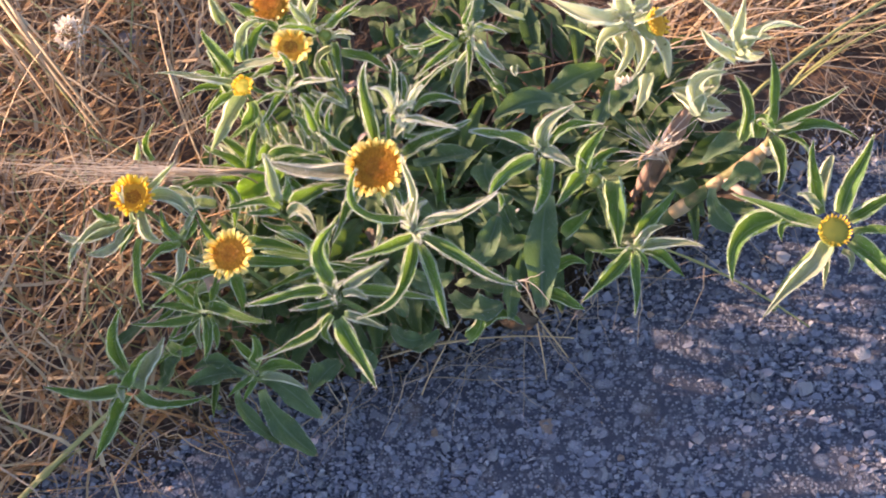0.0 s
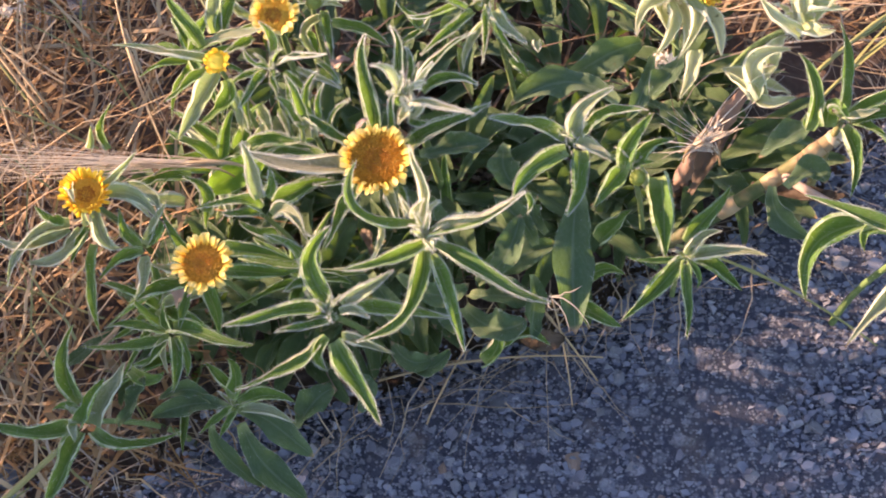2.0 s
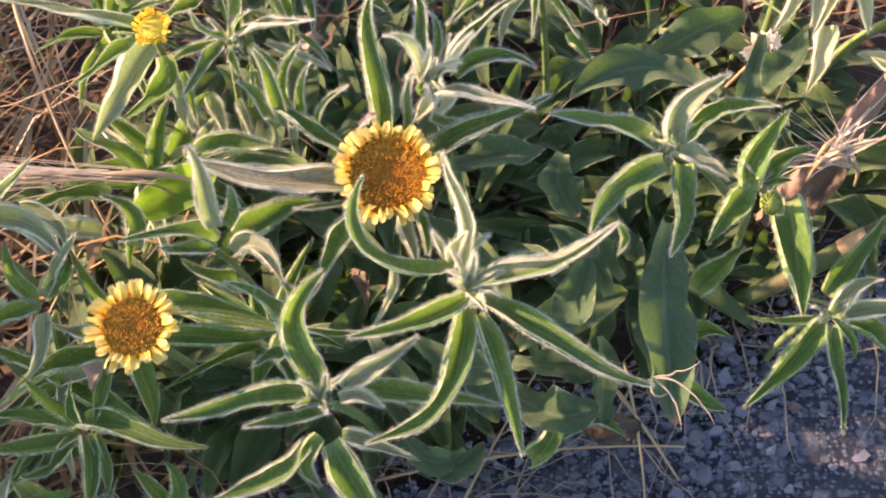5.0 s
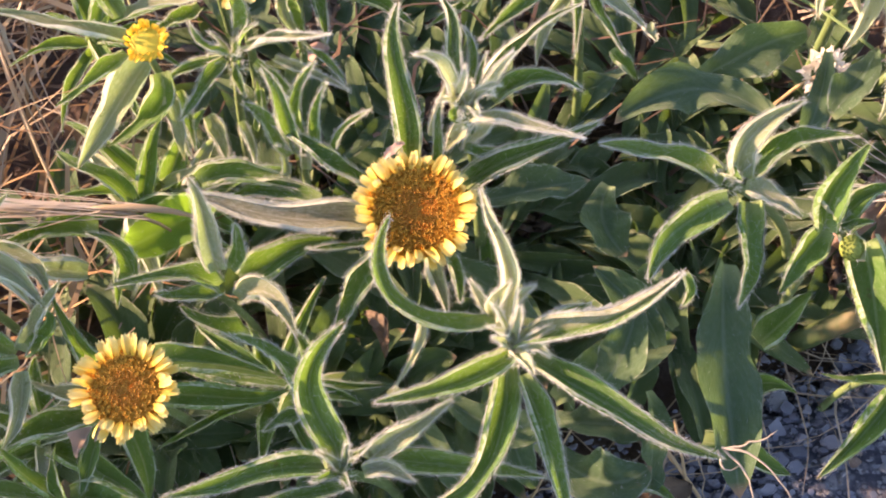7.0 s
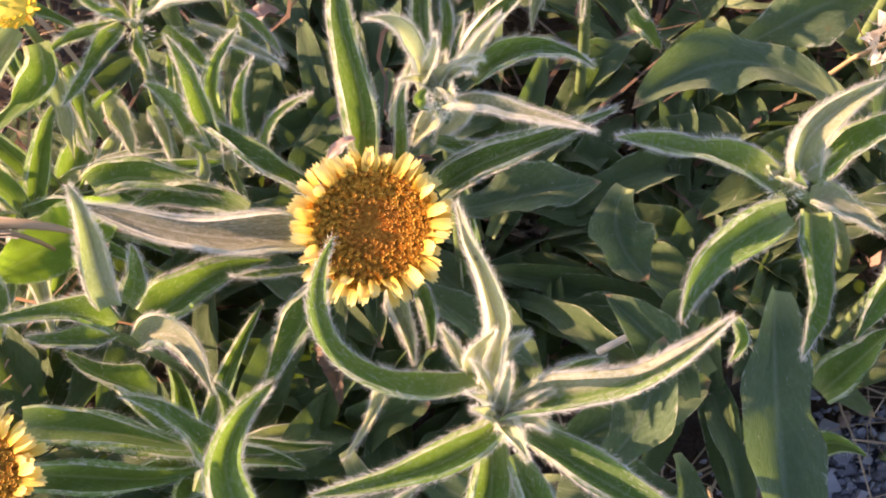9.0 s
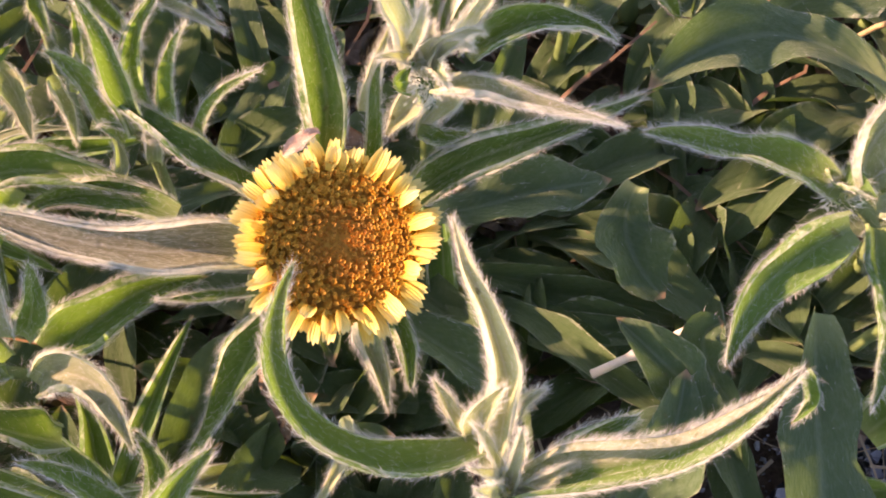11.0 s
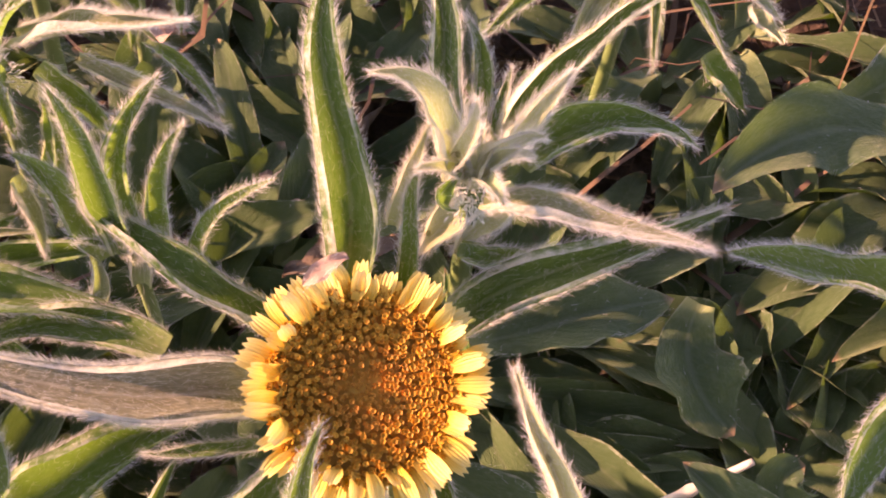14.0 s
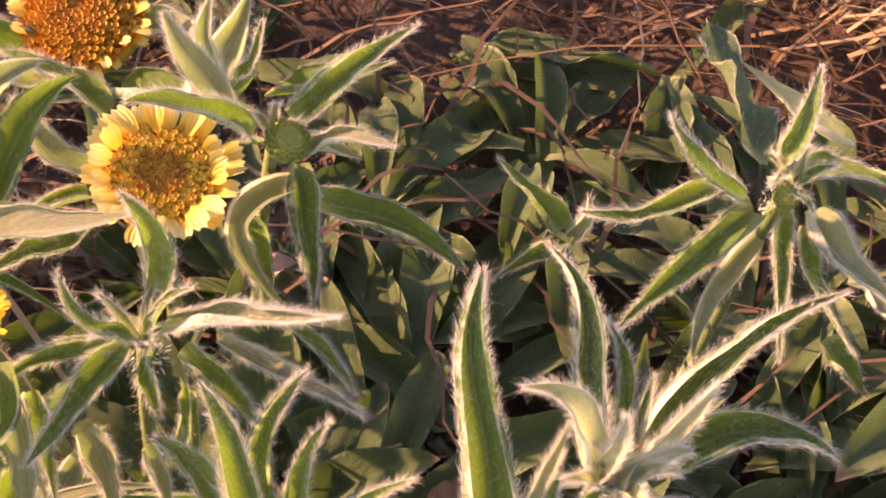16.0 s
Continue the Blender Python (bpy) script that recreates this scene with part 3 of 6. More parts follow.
xs, ys = spaced(0.30, 0.004, 60), spaced(0.30, 0.004, 60)
V = []
for y in ys:
    for x in xs:
        near = 1.0 if abs(x) < 0.6 and abs(y) < 0.6 else 0.0
        z = near * (0.005 * noise.noise((x * 9, y * 9, 1)) + 0.003 * noise.noise((x * 45, y * 45, 2)) + 0.0015 * noise.noise((x * 160, y * 160, 3)))
        if y < edge_y(x) + 0.02:
            z -= 0.004
        V.append((x, y, z - 0.001))
nx = len(xs)
F = [(j * nx + i, j * nx + i + 1, (j + 1) * nx + i + 1, (j + 1) * nx + i) for j in range(len(ys) - 1) for i in range(nx - 1)]
ground = tagged(new("ground", mesh_of("ground", V, F, SOIL)), "dry brown roadside soil with straw and grit", "ground", kind="structure")

ws = [q - 0.0 for q in spaced(0.30, 0.0035, 60) if q >= 0]
V = []
for w in ws:
    for x in xs:
        near = 1.0 if abs(x) < 0.6 and w < 0.6 else 0.0
        y = edge_y(x if abs(x) < 0.6 else math.copysign(0.6, x)) + (0.0 if abs(x) < 0.6 else 0.62 * (x - math.copysign(0.6, x))) - w
        lip = min(1.0, w / 0.012)
        z = 0.0015 + near * (0.0022 * noise.noise((x * 24, y * 24, 5)) + 0.0016 * noise.noise((x * 120, y * 120, 6)) + 0.0009 * noise.noise((x * 330, y * 330, 7)))
        V.append((x, y, z * lip - 0.005 * (1 - lip)))
F = [(j * nx + i, (j + 1) * nx + i, (j + 1) * nx + i + 1, j * nx + i + 1) for j in range(len(ws) - 1) for i in range(nx - 1)]
road = tagged(new("road", mesh_of("road", V, F, ASPHALT)), "worn dark asphalt with exposed grey aggregate", "road", kind="structure")


def stone_mesh(name, mat, seed, flat):
    r = np.random.default_rng(seed)
    bm = bmesh.new()
    bmesh.ops.create_icosphere(bm, subdivisions=1, radius=1.0)
    for v in bm.verts:
        v.co *= 1 + r.uniform(-0.34, 0.30)
        v.co.x = min(v.co.x, 0.62 + r.uniform(-0.05, 0.05))
        v.co.z = min(v.co.z, 0.6)
        v.co.z *= flat
    me = bpy.data.meshes.new(name)
    bm.to_mesh(me), bm.free()
    me.materials.append(mat)
    return me


# ---- the starwort, shoot by shoot ----
sh_f1 = shoot_of((0.3, 0.9, 64.0), (3.3, 8.9, 0), 2.3, "tall starwort shoot with a large open yellow flower head")
flower_head(sh_f1, (0.1, -0.9, 70.0), (0.02, -0.22, 0.97), 11.5, disc=0.745, petals=74, wide=0.142, florets=1080, single=300, dome=-0.07, label="large open yellow flower head")
leaf(sh_f1, (-1.4, 10.8, 66.0), (-2.7, 19.5, 82.0), (-2.6, 32.4, 88.0), 6.2, 0.80, "k", hairs=1947)
leaf(sh_f1, (-6.8, 5.8, 64.0), [(-10.6, 7.9, 65.6), (-15.7, 10.2, 68.1), (-22.1, 14.3, 69.5)], (-28.3, 19.7, 69.0), 4.9, 0.75, "k", hairs=1489)
leaf(sh_f1, (-7.6, 0.5, 64.0), [(-12.5, 0.4, 65.0), (-20.2, -0.0, 65.4), (-28.9, 1.4, 66.2), (-36.7, 3.6, 67.1)], (-42.6, 4.8, 68.0), 6.6, 0.30, "pu", hairs=5793)
leaf(sh_f1, (-5.9, -5.7, 63.0), (-11.1, -12.8, 59.0), (-17.6, -21.0, 52.0), 5.7, 0.60, hairs=1332)
leaf(sh_f1, (9.1, 7.3, 65.0), (18.8, 10.7, 70.0), (34.6, 14.0, 77.0), 5.8, 0.60, "k", hairs=1745)
leaf(sh_f1, (11.2, 7.2, 60.0), (21.1, 10.1, 59.0), (33.3, 13.0, 58.0), 9.5, 0.25, "bq", hairs=192)
leaf(sh_f1, (2.2, -5.8, 63.0), (3.9, -9.9, 60.0), (5.8, -16.7, 59.0), 3.8, 0.60, "p", hairs=976)
leaf(sh_f1, (6.0, -5.8, 63.0), (7.6, -10.3, 61.0), (8.0, -14.5, 60.0), 3.0, 0.60, hairs=573)
leaf(sh_f1, (-8.6, -4.4, 64.0), (-15.0, -4.5, 63.0), (-19.9, -4.5, 63.0), 2.0, 0.50, hairs=683)
leaf(sh_f1, (4.6, -2.2, 60.0), (12.7, -8.1, 56.0), (23.4, -14.2, 52.0), 6.8, 0.40, "bq", hairs=199)
leaf(sh_f1, (-1.6, 7.2, 79.5), (-3.4, 6.3, 79.4), (-5.4, 5.6, 77.2), 1.9, 0.30, "br", hairs=60)
leaf(sh_f1, (0.6, -17.2, 60.0), (0.2, -21.6, 56.0), (-4.8, -28.0, 51.0), 2.4, 0.60, "w", hairs=420)
leaf(sh_f1, (2.8, 6.9, 66.0), (4.3, 12.6, 74.0), (4.9, 16.3, 79.0), 2.3, 0.60, hairs=970)

sh_a = shoot_of((16.7, -28.7, 71.0), (32.7, -13.7, 0), 2.2, "leafy starwort shoot with long hooked hairy leaves")
heart(sh_a, (16.7, -28.7, 72.0), 7, 8.0)
wool(sh_a, (16.7, -28.7, 71.0), 2.4, 1500, 0.9)
leaf(sh_a, (14.0, -24.5, 74.0), [(9.7, -26.3, 75.2), (4.6, -27.1, 76.4), (-0.1, -25.5, 77.5), (-3.7, -22.4, 78.3), (-5.8, -17.5, 79.1), (-5.5, -11.6, 79.6)], (-3.5, -6.6, 80.0), 4.9, 0.50, "g", hairs=1785)
leaf(sh_a, (15.2, -26.8, 74.0), [(16.6, -22.6, 76.1), (17.0, -18.7, 77.7), (14.8, -13.8, 79.5), (12.4, -9.2, 80.9)], (11.2, -3.0, 82.0), 4.1, 0.60, "w", hairs=1790)
leaf(sh_a, (17.2, -28.6, 73.0), [(21.3, -28.7, 74.5), (26.7, -28.4, 76.4), (32.6, -26.3, 78.2), (38.7, -22.5, 79.8)], (45.1, -18.6, 81.0), 6.4, 0.80, "zh", hairs=3894)
leaf(sh_a, (44.6, -19.0, 79.8), (45.8, -21.2, 77.4), (44.4, -22.8, 75.2), 2.2, 0.30, hairs=160)
for ends in (((50.5, -44.0, 66.5), (56.5, -46.5, 67.0), (61.5, -52.5, 64.0)), ((51.0, -44.2, 66.2), (54.5, -48.5, 65.0), (56.0, -52.5, 61.0)), ((51.5, -44.0, 66.4), (55.5, -43.6, 67.5), (59.5, -42.0, 68.5)), ((50.0, -44.4, 66.0), (51.0, -47.0, 65.0), (53.5, -46.5, 64.0))):
    q, _ = curve_through(*(np.array(e) / 1000 for e in ends), 10)
    part("withered_tip", mesh_of("withered_tip", *tube(q + rng.normal(0, 0.00012, q.shape), np.linspace(0.00026, 0.00008, 10), 6), AWN_TAN), sh_a, "withered brown leaf tip")
leaf(sh_a, (19.2, -29.7, 71.0), [(26.9, -35.1, 70.9), (35.0, -39.7, 70.0), (43.1, -43.9, 68.3)], (51.6, -46.0, 66.0), 5.6, 0.60, hairs=2020)
leaf(sh_a, (17.0, -29.1, 72.0), [(13.9, -31.5, 72.0), (7.4, -34.8, 72.0), (0.9, -36.9, 72.0)], (-6.9, -38.3, 72.0), 5.4, 0.60, "g", hairs=1562)
leaf(sh_a, (18.0, -32.6, 70.0), (22.8, -43.5, 63.0), (26.6, -55.4, 53.0), 5.0, 0.70, hairs=1785)
leaf(sh_a, (15.7, -29.9, 69.0), [(15.5, -37.6, 66.6), (12.5, -46.2, 64.3), (6.3, -52.2, 62.5)], (-4.1, -55.5, 61.0), 6.1, 0.60, hairs=2114)
leaf(sh_a, (13.3, -23.6, 74.0), (14.4, -21.5, 77.0), (16.3, -19.8, 79.0), 3.0, 0.50, "w", hairs=551)
leaf(sh_a, (16.0, -21.9, 73.0), (17.9, -20.8, 76.0), (20.6, -19.5, 77.0), 2.2, 0.50, "w", hairs=539)
leaf(sh_a, (19.5, -28.2, 72.0), (24.5, -24.2, 74.0), (30.0, -21.5, 74.0), 4.0, 0.60, hairs=768)
leaf(sh_a, (12.6, -21.9, 73.0), (11.0, -20.5, 75.0), (9.3, -18.1, 77.0), 2.6, 0.60, "w", hairs=503)

sh_b = shoot_of((-11.8, -46.4, 60.0), (-3.8, -34.4, 0), 2.1, "leafy green starwort shoot with folded pointed leaves")
heart(sh_b, (-11.8, -46.4, 61.0), 5, 6.0, False)
wool(sh_b, (-11.8, -46.4, 60.0), 2.0, 160, 1.0)
leaf(sh_b, (-13.9, -45.6, 62.0), (-27.8, -47.9, 64.0), (-41.4, -52.2, 66.0), 5.3, 0.50, hairs=1720)
leaf(sh_b, (-11.3, -48.9, 61.0), (-19.2, -50.4, 61.0), (-27.0, -51.7, 61.0), 3.3, 0.60, hairs=953)
leaf(sh_b, (-12.4, -45.4, 62.0), [(-13.4, -42.3, 63.0), (-16.3, -37.9, 64.6), (-17.6, -33.0, 66.2), (-15.7, -27.5, 67.9)], (-11.3, -22.5, 70.0), 6.9, 0.70, "g", hairs=1711)
leaf(sh_b, (-16.6, -36.4, 62.0), [(-18.7, -32.1, 62.9), (-22.7, -27.9, 64.0), (-27.2, -24.8, 65.0)], (-32.5, -23.1, 66.0), 5.4, 0.70, hairs=1154)
leaf(sh_b, (-18.3, -35.4, 61.0), (-22.4, -36.6, 60.0), (-25.8, -38.9, 60.0), 3.3, 0.50, hairs=512)
leaf(sh_b, (-7.5, -44.6, 62.0), (-1.5, -40.1, 64.0), (7.0, -34.9, 66.0), 5.0, 0.70, "p", hairs=1395)
leaf(sh_b, (-5.6, -43.7, 61.0), (8.3, -44.5, 59.0), (23.2, -46.1, 57.0), 4.9, 0.40, "g", hairs=1749)
leaf(sh_b, (-8.2, -47.0, 63.0), (-3.8, -46.5, 63.0), (0.3, -48.3, 62.0), 3.6, 0.50, "p", hairs=704)
leaf(sh_b, (-11.8, -46.6, 62.0), (-9.6, -44.7, 65.0), (-8.9, -45.8, 66.0), 2.1, 0.50, "p", hairs=160)
leaf(sh_b, (-9.8, -53.9, 59.0), (-3.6, -64.0, 56.0), (4.3, -77.4, 53.0), 7.1, 0.60, hairs=1682)
leaf(sh_b, (-13.7, -53.9, 59.0), (-24.5, -61.8, 55.0), (-39.5, -66.2, 52.0), 5.5, 0.60, hairs=1794)
leaf(sh_b, (-11.6, -53.3, 60.0), (-14.6, -58.2, 57.0), (-11.8, -61.4, 55.0), 4.5, 0.50, "g", hairs=672)
leaf(sh_b, (-7.7, -53.4, 60.0), (-2.3, -53.5, 58.0), (7.3, -56.8, 56.0), 4.5, 0.50, "p", hairs=439)

sh_c = shoot_of((9.5, 14.7, 78.0), (13.5, 20.7, 0), 2.5, "silvery hairy starwort shoot with pale curled bracts")
heart(sh_c, (9.5, 14.7, 79.0), 6, 7.0)
wool(sh_c, (9.5, 14.7, 78.0), 2.4, 1300, 0.8)
leaf(sh_c, (7.6, 16.4, 80.0), (7.0, 26.7, 84.0), (3.2, 37.1, 85.0), 4.1, 0.75, "k", hairs=1329)
leaf(sh_c, (9.9, 19.3, 80.0), (10.3, 25.1, 83.0), (8.7, 29.6, 84.0), 2.3, 0.60, hairs=687)
leaf(sh_c, (7.3, 15.3, 80.0), (4.9, 18.2, 87.0), (-0.4, 19.2, 89.0), 3.6, 0.40, "w", hairs=1067)
leaf(sh_c, (7.2, 14.4, 80.0), (8.6, 15.4, 85.0), (9.0, 17.9, 88.0), 2.2, 0.40, "w", hairs=717)
leaf(sh_c, (11.4, 17.6, 80.0), (12.0, 20.5, 82.0), (13.0, 24.0, 84.0), 1.9, 0.50, hairs=461)
leaf(sh_c, (12.8, 17.1, 80.0), (14.5, 18.3, 85.0), (17.8, 21.6, 87.0), 2.8, 0.40, "w", hairs=817)
leaf(sh_c, (12.9, 18.2, 80.0), (20.4, 25.0, 86.0), (30.4, 29.8, 90.0), 4.3, 0.70, "k", hairs=1410)
leaf(sh_c, (14.0, 16.5, 79.0), (22.6, 20.0, 81.0), (30.4, 17.6, 80.0), 4.3, 0.30, hairs=1063)
leaf(sh_c, (10.2, 12.5, 79.0), (19.0, 9.8, 81.0), (30.2, 6.8, 81.0), 3.6, 0.50, "pz", hairs=3594)
leaf(sh_c, (9.2, 14.2, 80.0), (10.0, 15.4, 82.0), (11.3, 16.6, 83.0), 3.2, 0.60, "w", hairs=122)
leaf(sh_c, (7.4, 13.0, 78.0), (6.7, 13.1, 80.0), (8.4, 14.3, 82.0), 2.4, 0.50, hairs=106)
leaf(sh_c, (8.9, 12.2, 70.0), (12.7, 12.1, 69.0), (16.8, 13.2, 68.0), 2.9, 0.50, hairs=497)
leaf(sh_c, (11.1, 15.7, 74.0), (8.0, 14.7, 72.0), (5.4, 12.4, 69.0), 3.9, 0.20, "w", hairs=655)
leaf(sh_c, (14.2, 16.4, 75.0), (11.1, 14.7, 72.0), (8.7, 12.6, 69.0), 3.4, 0.20, "w", hairs=701)
leaf(sh_c, (3.2, 15.1, 70.0), (4.3, 17.8, 75.0), (6.1, 21.5, 79.0), 2.0, 0.30, "w", hairs=903)

sh_p = shoot_of((-21.6, 14.7, 63.0), (-24.6, 26.7, 0), 1.6, "young green starwort shoot with upright pointed leaves")
heart(sh_p, (-21.6, 14.7, 64.0), 5, 5.0, False)
leaf(sh_p, (-22.1, 14.1, 67.0), (-24.2, 18.2, 76.0), (-27.6, 22.5, 82.0), 3.9, 0.60, hairs=1093)
leaf(sh_p, (-20.9, 15.2, 67.0), (-22.1, 20.5, 75.0), (-17.7, 25.3, 80.0), 3.3, 0.60, "g", hairs=1071)
leaf(sh_p, (-18.9, 14.6, 66.0), (-17.9, 17.7, 74.0), (-15.4, 20.1, 80.0), 3.1, 0.60, "g", hairs=933)
leaf(sh_p, (-15.6, 11.4, 64.0), (-13.5, 14.5, 72.0), (-7.4, 15.7, 78.0), 2.8, 0.50, "g", hairs=1048)
leaf(sh_p, (-23.3, 13.9, 66.0), (-27.3, 18.3, 70.0), (-32.6, 21.6, 72.0), 3.8, 0.50, "g", hairs=823)
leaf(sh_p, (-20.4, 11.9, 64.0), (-20.5, 14.2, 68.0), (-20.9, 15.9, 70.0), 2.8, 0.40, "p", hairs=198)
leaf(sh_p, (-18.3, 5.9, 62.0), (-27.5, 8.9, 62.0), (-37.0, 6.6, 60.0), 4.5, 0.30, hairs=1176)
leaf(sh_p, (-25.0, 10.3, 62.0), (-24.6, 12.6, 65.0), (-25.6, 15.1, 67.0), 2.3, 0.50, "p", hairs=196)
leaf(sh_p, (-31.1, 23.3, 60.0), (-30.4, 27.6, 64.0), (-31.2, 30.5, 68.0), 2.2, 0.50, "g", hairs=229)

sh_n = shoot_of((-34.4, 30.6, 72.0), (-40.4, 40.6, 0), 1.8, "bright green starwort shoot with spreading pointed leaves")
heart(sh_n, (-34.4, 30.6, 73.0), 5, 5.0, False)
wool(sh_n, (-34.4, 30.6, 72.0), 2.0, 160, 1.0)
leaf(sh_n, (-31.8, 30.7, 76.0), (-23.8, 29.6, 80.0), (-14.9, 29.3, 82.0), 3.6, 0.40, "pz", hairs=3109)
leaf(sh_n, (-33.1, 30.3, 76.0), (-31.9, 31.4, 79.0), (-28.7, 31.9, 82.0), 2.3, 0.50, "g", hairs=467)
leaf(sh_n, (-32.8, 34.5, 77.0), (-33.1, 37.3, 82.0), (-36.7, 40.3, 85.0), 3.4, 0.50, "g", hairs=677)
leaf(sh_n, (-34.8, 29.6, 76.0), (-38.5, 29.5, 78.0), (-42.3, 34.9, 80.0), 2.8, 0.60, "g", hairs=662)
leaf(sh_n, (-35.6, 29.8, 74.0), (-40.1, 24.3, 72.0), (-44.2, 18.6, 70.0), 3.9, 0.60, hairs=880)
leaf(sh_n, (-33.0, 30.2, 74.0), (-33.5, 27.5, 71.0), (-32.1, 24.1, 70.0), 2.7, 0.60, "g", hairs=473)
leaf(sh_n, (-36.2, 30.1, 74.0), (-43.6, 29.6, 72.0), (-48.3, 26.6, 70.0), 2.6, 0.50, "g", hairs=814)
leaf(sh_n, (-27.4, 33.4, 70.0), (-19.1, 28.4, 71.0), (-12.5, 24.6, 71.0), 2.3, 0.60, "p", hairs=1351)
leaf(sh_n, (-21.3, 36.2, 69.0), (-16.5, 32.2, 69.0), (-13.5, 27.8, 69.0), 1.9, 0.60, "g", hairs=697)
leaf(sh_n, (-31.0, 31.4, 71.0), (-26.5, 28.7, 68.0), (-22.5, 25.5, 66.0), 3.2, 0.50, "g", hairs=692)
leaf(sh_n, (-21.0, 56.1, 70.0), (-19.8, 49.0, 66.0), (-18.6, 42.3, 62.0), 4.2, 0.50, hairs=969)
leaf(sh_n, (-45.7, 28.9, 66.0), (-44.4, 25.3, 62.0), (-43.2, 19.7, 58.0), 2.9, 0.50, "g", hairs=753)
leaf(sh_n, (-47.8, 28.2, 66.0), (-46.6, 23.9, 62.0), (-45.5, 19.6, 58.0), 2.7, 0.50, "g", hairs=251)
leaf(sh_n, (-30.8, 30.1, 65.0), (-30.4, 27.1, 62.0), (-29.3, 23.6, 60.0), 2.5, 0.50, "g", hairs=176)
leaf(sh_n, (-41.8, 28.5, 58.0), (-39.3, 24.8, 55.0), (-38.0, 21.0, 52.0), 3.8, 0.30, "p", hairs=815)
leaf(sh_n, (-47.2, 31.3, 60.0), (-48.0, 26.6, 56.0), (-45.2, 22.0, 52.0), 3.2, 0.30, "p", hairs=1005)
leaf(sh_n, (-35.4, 26.8, 58.0), (-33.9, 24.3, 55.0), (-32.6, 20.5, 52.0), 2.5, 0.30, "p", hairs=719)

sh_t = shoot_of((-23.7, 54.4, 74.0), (-28.7, 66.4, 0), 1.8, "silvery starwort shoot with a closed green bud")
heart(sh_t, (-23.7, 54.4, 75.0), 5, 5.0, False)
flower_head(sh_t, (-21.7, 51.1, 80.0), (0.2, -0.3, 0.93), 2.3, disc=1.0, petals=0, florets=70, disc_mat=BUD, dome=0.7, label="closed green bud")
leaf(sh_t, (-25.4, 51.4, 80.0), (-31.4, 50.8, 85.0), (-37.4, 49.2, 87.0), 3.8, 0.50, hairs=863)
leaf(sh_t, (-19.9, 51.1, 78.0), (-15.3, 51.7, 80.0), (-10.4, 50.1, 81.0), 3.4, 0.40, "p", hairs=616)
leaf(sh_t, (-21.3, 55.6, 78.0), (-15.6, 61.0, 80.0), (-7.8, 67.4, 82.0), 4.4, 0.50, "g", hairs=1106)
leaf(sh_t, (-28.5, 56.2, 78.0), (-32.1, 59.5, 82.0), (-35.3, 63.0, 86.0), 4.3, 0.60, "p", hairs=750)
leaf(sh_t, (-27.5, 58.6, 78.0), (-25.4, 60.0, 82.0), (-24.9, 62.7, 86.0), 3.4, 0.60, hairs=573)
leaf(sh_t, (-30.0, 59.3, 78.0), (-30.8, 61.9, 83.0), (-29.8, 64.3, 88.0), 3.7, 0.60, "p", hairs=680)
leaf(sh_t, (-18.8, 53.7, 66.0), (-9.6, 53.6, 63.0), (-0.8, 49.0, 60.0), 5.0, 0.30, hairs=420)
leaf(sh_t, (-21.2, 53.0, 70.0), (-27.2, 48.6, 66.0), (-20.7, 42.3, 60.0), 4.0, 0.40, "p", hairs=405)

sh_f4 = shoot_of((-35.6, 53.5, 68.0), (-39.6, 61.5, 0), 2.1, "starwort shoot with a golden flower head overlapped by a leaf")
flower_head(sh_f4, (-34.0, 46.5, 79.0), (0.1, -0.2, 0.96), 8.5, disc=0.66, petals=32, florets=380, lift=14, wide=0.27, disc_mat=FLORET_GOLD, label="golden flower head with pale rays")
leaf(sh_f4, (-42.3, 60.3, 72.0), (-48.7, 63.8, 74.0), (-54.5, 64.7, 76.0), 4.2, 0.60, "g", hairs=830)
leaf(sh_f4, (-43.1, 53.1, 71.0), (-48.2, 54.2, 74.0), (-51.5, 58.6, 76.0), 3.6, 0.60, "p", hairs=922)
leaf(sh_f4, (-42.8, 50.1, 70.0), (-48.0, 46.8, 71.0), (-52.3, 43.7, 72.0), 3.2, 0.50, hairs=698)
leaf(sh_f4, (-43.3, 47.7, 68.0), (-48.0, 43.8, 68.0), (-52.6, 40.7, 68.0), 4.5, 0.50, hairs=698)
leaf(sh_f4, (-28.4, 51.3, 65.0), (-25.4, 48.1, 62.0), (-24.1, 41.6, 60.0), 5.1, 0.50, "g", hairs=255)

sh_f5 = shoot_of((-50.4, 30.7, 76.0), (-48.4, 38.7, 0), 1.6, "starwort shoot with a small half-open yellow head")
flower_head(sh_f5, (-48.6, 27.3, 82.0), (0.0, -0.2, 0.97), 4.8, disc=0.66, petals=34, florets=130, gold=True, lift=42, wide=0.20, disc_mat=YELLOW_DISC, label="half-open yellow head")
leaf(sh_f5, (-53.3, 29.8, 80.0), (-67.9, 31.3, 83.0), (-82.5, 33.0, 85.0), 5.0, 0.60, "p", hairs=535)
leaf(sh_f5, (-52.6, 27.3, 79.0), (-58.4, 22.0, 78.0), (-65.8, 17.7, 76.0), 4.7, 0.60, hairs=299)
leaf(sh_f5, (-50.0, 28.1, 76.0), (-57.0, 20.2, 70.0), (-63.6, 11.2, 65.0), 8.1, 0.50, "p", hairs=438)
leaf(sh_f5, (-55.5, 37.1, 78.0), (-62.5, 46.1, 82.0), (-68.4, 54.0, 84.0), 5.5, 0.60, hairs=399)
leaf(sh_f5, (-52.3, 43.8, 76.0), (-51.8, 52.1, 82.0), (-45.9, 56.8, 84.0), 7.1, 0.70, "p", hairs=325)
